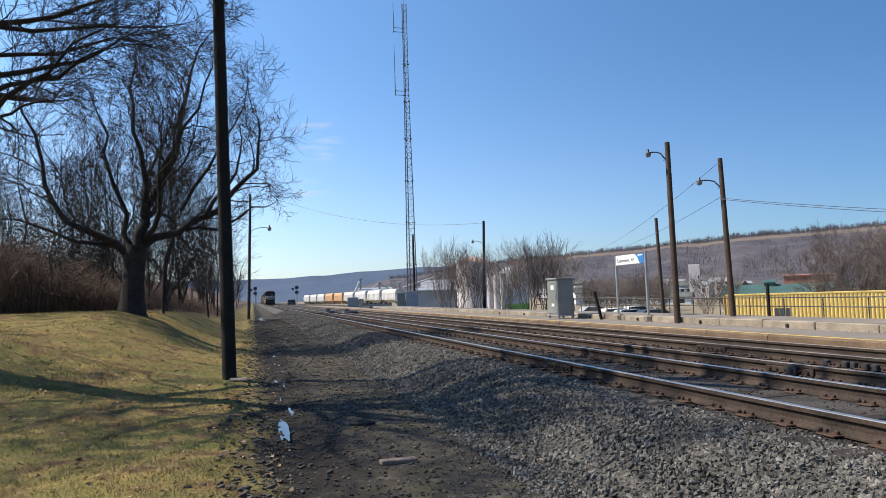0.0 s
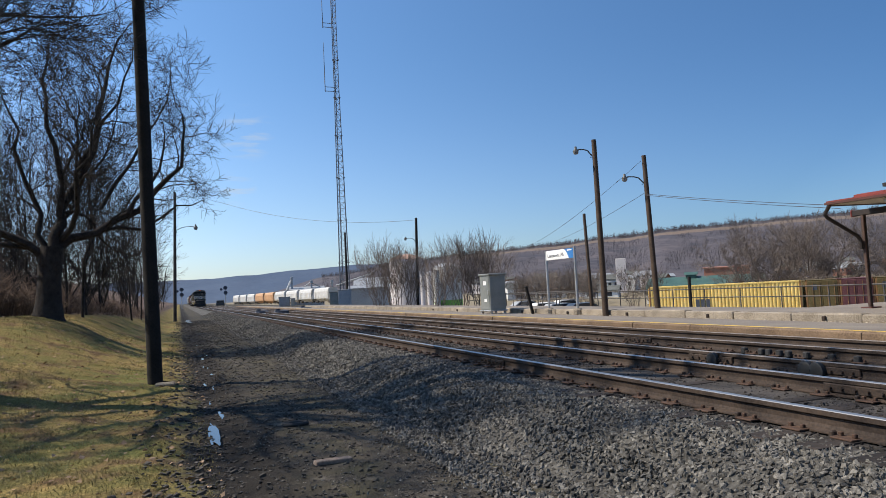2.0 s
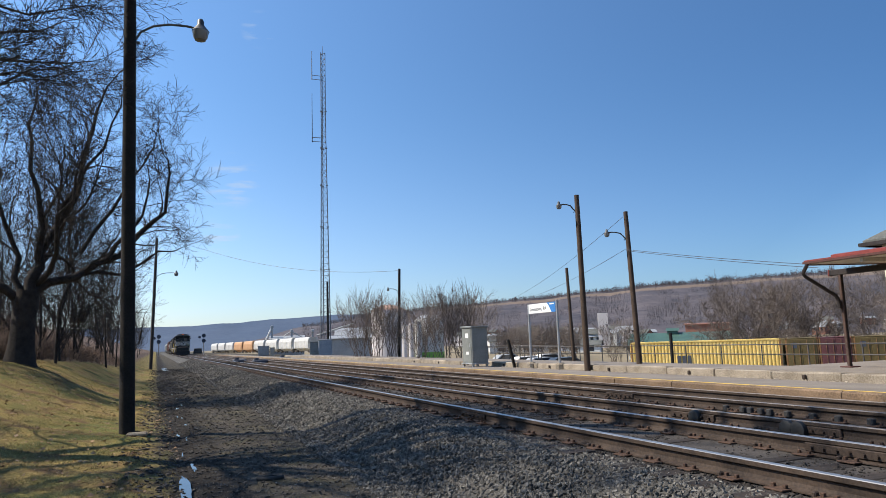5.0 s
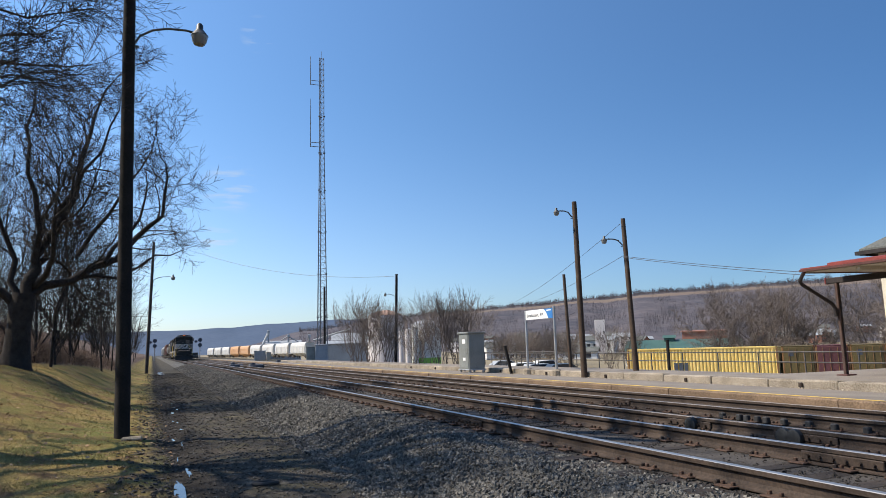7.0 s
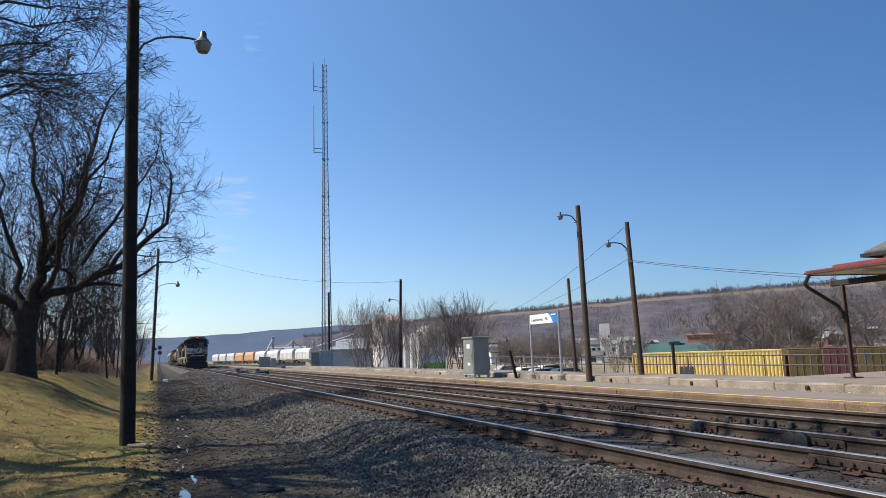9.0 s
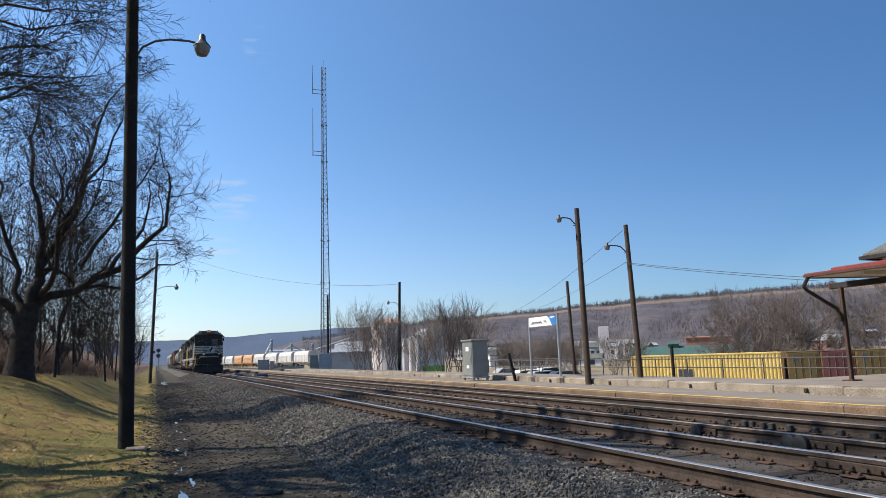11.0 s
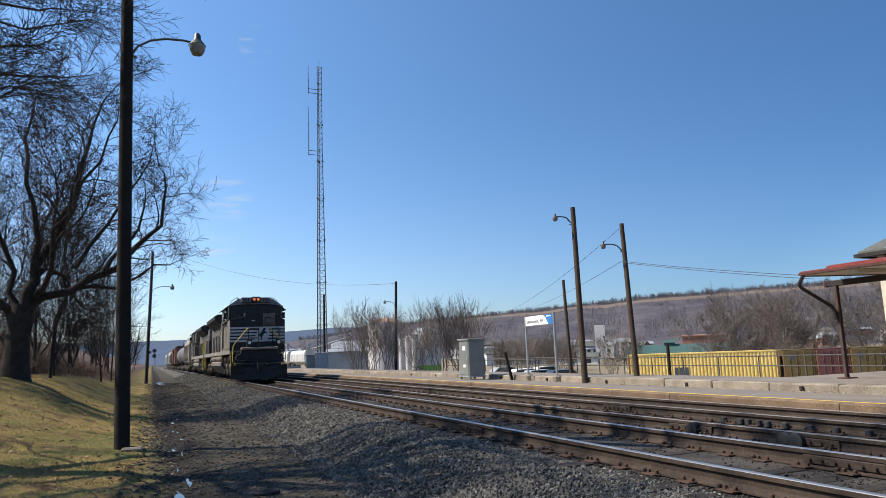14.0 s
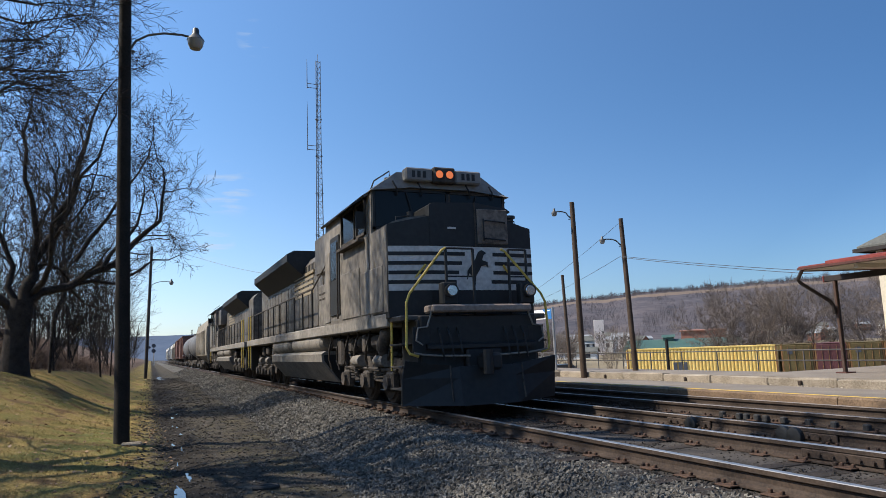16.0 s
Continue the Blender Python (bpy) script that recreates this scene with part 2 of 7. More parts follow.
class Geo:
    """Collects vertices and faces of one mesh."""

    def __init__(self):
        self.v, self.f, self.m = [], [], []

    def add(self, verts, faces, mi=0):
        k = len(self.v)
        self.v.extend(verts)
        self.f.extend([tuple(i + k for i in f) for f in faces])
        self.m.extend([mi] * len(faces))
        return self

    def box(self, x0, y0, z0, x1, y1, z1, mi=0):
        return self.add([(x, y, z) for z in (z0, z1) for x, y in ((x0, y0), (x1, y0), (x1, y1), (x0, y1))],
                        [(3, 2, 1, 0), (4, 5, 6, 7), (0, 1, 5, 4), (1, 2, 6, 5), (2, 3, 7, 6), (3, 0, 4, 7)], mi)

    def cbox(self, x0, y0, z0, x1, y1, z1, c=0.02, mi=0):
        """A box with chamfered edges."""
        bm = bmesh.new()
        for sx, x in ((1, x0), (-1, x1)):
            for sy, y in ((1, y0), (-1, y1)):
                for sz, z in ((1, z0), (-1, z1)):
                    for p in ((x, y + sy * c, z + sz * c), (x + sx * c, y, z + sz * c), (x + sx * c, y + sy * c, z)):
                        bm.verts.new(p)
        bmesh.ops.convex_hull(bm, input=bm.verts)
        bm.verts.index_update()
        self.add([v.co[:] for v in bm.verts], [tuple(v.index for v in f.verts) for f in bm.faces], mi)
        bm.free()
        return self

    def tube(self, pts, radii, n=8, cap=True, mi=0):
        pts = [Vector(p) for p in pts]
        if not isinstance(radii, (list, tuple)):
            radii = [radii] * len(pts)
        verts, faces = [], []
        ref = None
        for i, (p, r) in enumerate(zip(pts, radii)):
            d = (pts[min(i + 1, len(pts) - 1)] - pts[max(i - 1, 0)]).normalized()
            if ref is None:
                ref = d.orthogonal().normalized()
            u = (ref - d * ref.dot(d)).normalized()
            ref = u
            w = d.cross(u)
            for k in range(n):
                a = 2 * math.pi * k / n
                verts.append((p + u * (math.cos(a) * r) + w * (math.sin(a) * r))[:])
        for i in range(len(pts) - 1):
            for k in range(n):
                a, c = i * n + k, i * n + (k + 1) % n
                faces.append((a, c, c + n, a + n))
        if cap:
            faces.append(tuple(range(n - 1, -1, -1)))
            faces.append(tuple(range((len(pts) - 1) * n, len(pts) * n)))
        return self.add(verts, faces, mi)

    def prism(self, outline, axis, a, c, mi=0):
        """An outline of 2D points, pushed along an axis from a to c."""
        n = len(outline)
        put = {"x": lambda p, t: (t, p[0], p[1]), "y": lambda p, t: (p[0], t, p[1]), "z": lambda p, t: (p[0], p[1], t)}[axis]
        return self.add([put(p, t) for t in (a, c) for p in outline],
                        [tuple(range(n - 1, -1, -1)), tuple(range(n, 2 * n))] + [(i, (i + 1) % n, (i + 1) % n + n, i + n) for i in range(n)], mi)

    def mesh(self, name, mats, smooth=False):
        me = bpy.data.meshes.new(name)
        me.from_pydata(self.v, [], self.f)
        for m in mats if isinstance(mats, (list, tuple)) else [mats]:
            me.materials.append(m)
        if any(self.m):
            me.polygons.foreach_set("material_index", self.m)
        if smooth:
            me.polygons.foreach_set("use_smooth", [True] * len(self.f))
        bm = bmesh.new()
        bm.from_mesh(me)
        bmesh.ops.recalc_face_normals(bm, faces=bm.faces)
        bm.to_mesh(me)
        bm.free()
        if smooth:
            me.set_sharp_from_angle(angle=radians(40))
        me.update()
        return me


def part(name, g, material, parent=None, label="", smooth=False):
    ob = new(name, g.mesh(name, material, smooth))
    ob.parent = parent
    if label:
        tagged(ob, label)
    return ob


def thing(name, label, category, group="", m=None):
    ob = new(name)
    ob.empty_display_size = 0.2
    if m is not None:
        ob.matrix_basis = m
    return tagged(ob, label, category, group)


def steps(a, c, n):
    return [a + (c - a) * i / n for i in range(n + 1)]


def smooth01(x):
    x = min(1.0, max(0.0, x))
    return x * x * (3 - 2 * x)


# ---- ground ----


def ground_height(x, y):
    """Metres over the rail heads."""
    path = -0.58 + 0.03 * math.sin(0.5 * y) * math.exp(-abs(x - 1))
    z = path
    rut = math.exp(-((x - 0.45) / 0.22) ** 2) * 0.06
    z -= rut
    if x < 0.1:
        z = path + 0.1 * smooth01((0.1 - x) / 0.5)
        z += 1.45 * smooth01((-0.4 - x) / 4.2) * smooth01((y - 6) / 20)
        z += 0.42 * smooth01((-3.9 - x) / 1.8) * smooth01((y - 11.5) / 2.2) * (1 - smooth01((y - 15) / 5))
        z += 5.0 * smooth01((-6.5 - x) / 22) * smooth01((y - 27) / 16)
        z += 22 * smooth01((-22 - x) / 90)
    if 2.9 < x:
        z = path - 0.2
    if x > 10.3:
        z = -0.3
    if x > 22:
        z = -0.3 - 1.85 * smooth01((x - 22) / 14)
    if x < 3:
        z += (0.05 if x < -0.2 else 0.02) * noise.noise((x * 1.1, y * 1.1, 0)) + 0.018 * noise.noise((x * 3.3, y * 3.3, 5))
    return z


def build_ground():
    xs = [-600, -300, -150, -90, -60, -45, -36, -30, -26] + [-23 + 0.7 * i for i in range(28)] + [-3.5 + 0.18 * i for i in range(44)] + [4.5, 5.5, 7, 8.5, 9.4, 9.6, 12, 16, 20, 22, 25, 28, 32, 36, 45, 70, 120, 250, 500, 1000, 2200]
    ys = [-300, -100, -50, -25, -12] + [-6 + 0.3 * i for i in range(100)] + [24 + 0.8 * i for i in range(60)] + [72 + 3 * i for i in range(20)] + [140, 160, 190, 230, 290, 360, 450, 600, 900, 1400, 2400]
    g = Geo()
    nx = len(xs)
    g.v = [(x, y, ground_height(x, y)) for y in ys for x in xs]
    g.f = [(j * nx + i, j * nx + i + 1, (j + 1) * nx + i + 1, (j + 1) * nx + i) for j in range(len(ys) - 1) for i in range(nx - 1)]
    g.m = [0] * len(g.f)
    tagged(part("ground", g, M_GROUND, None, smooth=True), "dry winter lawn, muddy gravel path and brown fields", "ground", kind="structure")


build_ground()

# ---- tracks ----
RAILS_1 = (4.85, 6.357)
RAILS_2 = (7.42, 8.86)
MID_1, MID_2 = 5.6035, 8.14
RAIL_OUTLINE = [(-0.076, -0.18), (0.076, -0.18), (0.076, -0.168), (0.02, -0.15), (0.011, -0.12), (0.011, -0.06), (0.037, -0.045), (0.037, -0.006), (0.031, 0.0), (-0.031, 0.0), (-0.037, -0.006), (-0.037, -0.045), (-0.011, -0.06), (-0.011, -0.12), (-0.02, -0.15), (-0.076, -0.168)]


def rail(x, parent, head, y0=-30, y1=620):
    g = Geo()
    g.prism([(x + a, c) for a, c in RAIL_OUTLINE], "y", y0, y1)
    g.m = [0, 0] + [1 if i in (8, 9, 7) else 0 for i in range(16)]
    return part("rail", g, [M_RAIL, head], parent)


def bed():
    g = Geo()
    ys = [-30] + [-5 + 0.35 * i for i in range(130)] + [45, 60, 90, 150, 300, 620]
    prof = [(2.62, -0.66), (3.05, -0.52), (3.4, -0.38), (3.75, -0.25), (4.05, -0.205), (4.5, -0.196), (5.6, -0.19), (6.8, -0.186), (7.4, -0.19), (8.1, -0.19), (9.6, -0.186), (10.25, -0.2)]
    for y in ys:
        for i, (x, z) in enumerate(prof):
            k = 0.025 if 0 < i < 11 else 0
            near = 1 if y < 40 else 0
            g.v.append((x + (0.05 * noise.noise((0.4 * y, 3.1, 0)) if i < 4 else 0), y, z + near * k * noise.noise((x * 2.2, y * 1.4, 7))))
    n = len(prof)
    g.f = [(j * n + i, j * n + i + 1, (j + 1) * n + i + 1, (j + 1) * n + i) for j in range(len(ys) - 1) for i in range(n - 1)]
    g.m = [1 if f[0] % n >= 5 else 0 for f in g.f]
    return tagged(part("ballast_bed", g, [M_BED, M_DARKBALLAST], None, smooth=True), "grey crushed-stone bed under the railway tracks", "track bed", kind="structure")


BED = bed()
track_1 = thing("railway_track", "railway track with polished rails on dark wooden ties", "railway track", "railway tracks")
track_2 = thing("railway_track", "railway track with dull rusty rails beside the platform", "railway track", "railway tracks")
track_1["kind"] = track_2["kind"] = "structure"
for x in RAILS_1:
    rail(x, track_1, M_HEAD)
for x in RAILS_2:
    rail(x, track_2, M_DULL)
rail(10.06, track_2, M_DULL)["label"] = "old rail along the platform's foot"

# ---- platform ----


def platform():
    g = Geo()
    g.prism([(10.32, -0.5), (13.3, -0.5), (13.3, 0.0), (10.32, 0.115)], "y", -30, 140)
    low = tagged(part("platform", g, M_ASPHALT), "low grey asphalt station platform beside the tracks", "platform", kind="structure")
    g = Geo().prism([(13.58, -0.5), (21.5, -0.5), (21.5, 0.19), (13.58, 0.19)], "y", -30, 13.5).prism([(13.58, -0.5), (15.4, -0.5), (15.4, 0.19), (13.58, 0.19)], "y", 13.5, 79)
    tagged(part("upper_platform", g, M_ASPHALT), "raised grey asphalt terrace behind the concrete kerb", "platform", kind="structure")
    g = Geo().prism([(10.36, 0.105), (10.48, 0.1), (10.48, 0.113), (10.36, 0.119)], "y", -30, 140)
    part("painted_line", g, M_YELLOW, low, "worn yellow safety line")
    return low


PLATFORM = platform()

# ---- poles, lamps, mast ----
M_LAMP = surface("lamp_housing", (0.05, 0.052, 0.052), (0.12, 0.122, 0.12), 0.5, 0.5, big=8, small=60, bump=0.05)
M_LENS = glass("lamp_glass", (0.2, 0.205, 0.2), 0.1)


def lamp_pole(label, m, height, r, material, arm_z=None, reach=0.0, arm_dir=0.0, lean=(0, 0), size=1.0):
    """A round wooden pole; with a curved arm and a bucket lamp if arm_z is given."""
    p = thing("street_lamp" if arm_z else "utility_pole", label, "street lamp" if arm_z else "pole", "wooden poles", m)
    pts = [(lean[0] * k, lean[1] * k, height * k) for k in (-0.03, 0.0, 0.25, 0.5, 0.75, 1.0)]
    g = Geo().tube(pts, [r * (1.05 - 0.28 * i / 5) for i in range(6)], 14)
    part("pole", g, material, p, smooth=True)
    if arm_z:
        ca, sa = math.cos(arm_dir), math.sin(arm_dir)
        f = arm_z / height
        bx, by = lean[0] * f, lean[1] * f

        def at(d, z):
            return (bx + ca * d, by + sa * d, arm_z + z)
        g = Geo().tube([at(r * 0.8, -0.16 * size), at(r + 0.06, 0.02 * size), at(r + 0.25 * reach, 0.2 * size), at(r + 0.5 * reach, 0.29 * size), at(r + 0.8 * reach, 0.31 * size), at(r + reach, 0.28 * size)], 0.027 * max(size, 0.8), 8)
        part("arm", g, M_LAMP, p, smooth=True)
        a, c = at(r * 0.6, -0.22 * size), at(r + 0.05, 0.06 * size)
        part("bracket", Geo().tube([a, (a[0], a[1], a[2] + 0.3 * size)], 0.04 * size, 8).tube([(c[0], c[1], c[2] - 0.3 * size), (a[0], a[1], a[2])], 0.025 * size, 6), M_LAMP, p)
        x, y, z = at(r + reach + 0.05 * size, 0.28 * size)
        s = size
        g = Geo().tube([(x, y, z + 0.24 * s), (x, y, z + 0.2 * s), (x, y, z + 0.1 * s), (x, y, z + 0.02 * s), (x, y, z - 0.06 * s)], [0.05 * s, 0.075 * s, 0.08 * s, 0.14 * s, 0.2 * s], 14)
        head = part("lamp_head", g, M_LAMP, p, "grey bucket lamp head", smooth=True)
        g = Geo().tube([(x, y, z - 0.06 * s), (x, y, z - 0.2 * s), (x, y, z - 0.27 * s), (x, y, z - 0.29 * s)], [0.19 * s, 0.165 * s, 0.12 * s, 0.03 * s], 14)
        part("glass_bowl", g, M_LENS, head, "clear ribbed glass bowl", smooth=True)
    return p


lamp_pole("tall dark creosoted wooden lamp pole standing on the lawn", pose(-0.5, 15.35, -0.5), 10.6, 0.15, M_POLE, 8.38, 1.22, 0.0, (-0.2, 0), 0.95)
lamp_pole("tall wooden lamp pole at the edge of the gravel path", pose(-0.42, 67.5, -0.42), 11.8, 0.15, M_GREYPOLE, 8.3, 1.6, 0.0, (0.27, 0), 1.0)
lamp_pole("brown wooden platform lamp pole in front of the kerb", pose(13.19, 19.53, 0.0), 5.97, 0.105, M_POLE2, 5.5, 0.5, 2.75, (0.1, 0.2), 0.52)
lamp_pole("brown wooden lamp pole on the raised terrace", pose(14.6, 18.64, 0.19), 5.1, 0.095, M_POLE2, 4.25, 0.58, 2.75, (0.05, 0.25), 0.5)
lamp_pole("slim dark lamp pole behind the platform", pose(17.9, 52.7, -0.3), 7.4, 0.13, M_POLE, 5.6, 0.75, 3.0, (0.2, 0), 0.6)
lamp_pole("bare dark wooden pole beside the lattice mast", pose(19.7, 85.2, -0.4), 9.45, 0.16, M_POLE)
lamp_pole("short dark wooden pole behind the fence", pose(26.25, 40.4, -1.0), 6.9, 0.13, M_POLE2, lean=(-0.1, 0.15))


def lattice_mast(m, height, w0, w1):
    p = thing("lattice_mast", "tall slender galvanised steel lattice radio mast", "radio mast", "", m)
    corners = [radians(a) for a in (90, 210, 330)]

    def at(k, z):
        w = w0 + (w1 - w0) * min(1, z / (height * 0.72))
        return (math.cos(corners[k]) * w * 0.577, math.sin(corners[k]) * w * 0.577, z)
    for k in range(3):
        part("leg", Geo().tube([at(k, z) for z in (0, height * 0.72, height)], [0.075, 0.05, 0.04], 6), M_MAST, p)
    n = 52
    zs = steps(0.3, height - 0.1, n)
    for k in range(3):
        g = Geo()
        for i in range(n):
            a, c = at(k, zs[i]), at((k + 1) % 3, zs[i + 1])
            g.tube([a, c], 0.021, 4)
            g.tube([at(k, zs[i + 1]), c], 0.024, 4)
        part("bracing", g, M_MAST, p)["kind"] = "stuff"
    for z in (5.5, 11, 16.5, 22, 27, 32):
        for k in range(3):
            x, y, zz = at(k, z)
            part("flange", Geo().cbox(x - 0.13, y - 0.13, zz - 0.07, x + 0.13, y + 0.13, zz + 0.07, 0.02), M_MAST, p)
    for z0, up in ((height - 3.9, 4.0), (height - 12.4, 6.6)):
        a = part("antenna", Geo().tube([(-1.45, 0, z0), (-1.45, 0, z0 + up * 0.5), (-1.45, 0, z0 + up)], [0.06, 0.05, 0.025], 6), M_MAST, p, "thin whip antenna on a side arm")
        g = Geo().tube([(-1.45, 0, z0 + 0.1), (0, 0, z0 + 0.1)], 0.045, 5).tube([(-1.45, 0, z0 + 0.65), (0, 0, z0 + 0.65)], 0.045, 5)
        part("side_arm", g, M_MAST, a)
    part("lightning_rod", Geo().tube([(0, 0, height - 0.2), (0, 0, height + 1.0)], 0.03, 5), M_MAST, p)
    return p


lattice_mast(pose(19.75, 87.0, -0.2), 40.15, 1.3, 0.6)

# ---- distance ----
# hill and ridge colours carry the blue tint of distance haze
M_HILL = surface("hazy_winter_woods", (0.03, 0.03, 0.04), (0.1, 0.084, 0.088), 1.0, big=0.009, small=0.07, bump=0.0)
M_RIDGE = surface("hazy_far_ridge", (0.036, 0.06, 0.105), (0.058, 0.084, 0.132), 1.0, big=0.003, small=0.05, bump=0)
M_CUT = surface("dry_grass_slope", (0.115, 0.086, 0.066), (0.165, 0.123, 0.092), 1.0, big=0.01, small=0.1, bump=0)


def skyline(az, stops):
    for (a0, e0), (a1, e1) in zip(stops, stops[1:]):
        if a0 <= az <= a1:
            return e0 + (e1 - e0) * smooth01((az - a0) / (a1 - a0))
    return stops[0][1] if az < stops[0][0] else stops[-1][1]


def hill(name, label, stops, r0, r1, az0, az1, material):
    g = Geo()
    na, nr = 150, 14
    for i in range(na + 1):
        az = az0 + (az1 - az0) * i / na
        el = skyline(az, stops) + 0.05 * noise.noise((az * 0.9, 1.7, 0))
        for j in range(nr + 1):
            k = j / nr
            r = r0 + (r1 - r0) * k
            top = EYE + r1 * math.tan(radians(el))
            z = -4 + (top + 4) * (k ** 1.25) + (14 * noise.noise((az * 0.35, k * 4, 3)) * k * (1 - k) * 2 if j < nr else 0)
            g.v.append((math.sin(radians(az)) * r, math.cos(radians(az)) * r, z))
    n = nr + 1
    g.f = [(i * n + j, (i + 1) * n + j, (i + 1) * n + j + 1, i * n + j + 1) for i in range(na) for j in range(nr)]
    g.m = [1 if material == M_HILL and 0.85 < (f[0] % n + 0.5) / nr < 0.93 and 22 < az0 + (az1 - az0) * (f[0] // n) / na else 0 for f in g.f]
    return tagged(part(name, g, [material, M_CUT], None, smooth=True), label, "hill", kind="structure")


STOPS_FAR = [(-40, 1.75), (-1, 1.8), (2, 1.85), (5, 2.0), (9, 2.25), (14, 2.5), (30, 2.6)]
STOPS_HILL = [(6, 0.5), (12, 1.7), (18, 2.5), (24, 2.95), (30, 3.3), (35, 3.65), (40, 3.95), (46, 4.05), (52, 4.15), (60, 4.3), (95, 4.6)]
hill("backdrop_ridge", "far wooded mountain ridge, tinted blue for haze", STOPS_FAR, 1900, 3200, -50, 32, M_RIDGE)
hill("backdrop_hill", "wooded winter-brown hillside tinted for haze, with a bare grass strip", STOPS_HILL, 500, 1500, 6, 95, M_HILL)


def far_woods():
    """Bare trees along the ridge and over the hillside."""
    rng = random.Random(77)
    g = Geo()

    def stand(az, k, h, lean, r):
        el = skyline(az, STOPS_HILL)
        d = 500 + 1000 * k
        z = -4 + (EYE + 1500 * math.tan(radians(el)) + 4) * k ** 1.25
        x, y = math.sin(radians(az)) * d, math.cos(radians(az)) * d
        a = rng.uniform(0, 6.28)
        ex, ey = math.cos(a) * lean, math.sin(a) * lean
        g.tube([(x, y, z - 2), (x + ex * 0.4, y + ey * 0.4, z + h * 0.5), (x + ex, y + ey, z + h)], [r * 0.7, r, r * 0.3], 3, cap=False)

    for i in range(15000):
        az = rng.uniform(11, 66)
        k = rng.uniform(0.925, 1.0)
        clump = 0.5 + 0.9 * noise.noise((az * 1.7, k * 9, 2)) + 0.5 * noise.noise((az * 7.0, 3, k * 5))
        if rng.random() > 0.35 + clump:
            continue
        stand(az, k, (3.0 + 6.0 * max(0.1, min(1.2, clump + 0.2))) * rng.uniform(0.6, 1.2), rng.uniform(0.4, 3.6), rng.uniform(0.07, 0.2))
    # the slope below the bare strip
    for i in range(21000):
        az = rng.uniform(11, 62)
        k = 0.18 + 0.66 * rng.random()
        if noise.noise((az * 0.8, k * 7, 5)) < -0.12:
            continue
        stand(az, k, rng.uniform(2, 5.5), rng.uniform(0.3, 3.0), rng.uniform(0.05, 0.15))
    me = bpy.data.meshes.new("far_woods")
    me.from_pydata(g.v, [], g.f)
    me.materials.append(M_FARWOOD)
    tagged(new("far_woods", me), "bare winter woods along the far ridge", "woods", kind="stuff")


# bare far woods with blue-grey haze mixed into the colour
M_FARWOOD = surface("hazy_far_woods", (0.045, 0.042, 0.05), (0.1, 0.09, 0.094), 1.0, big=0.01, small=0.1, bump=0, island=0.3)
far_woods()

# ---- trees ----


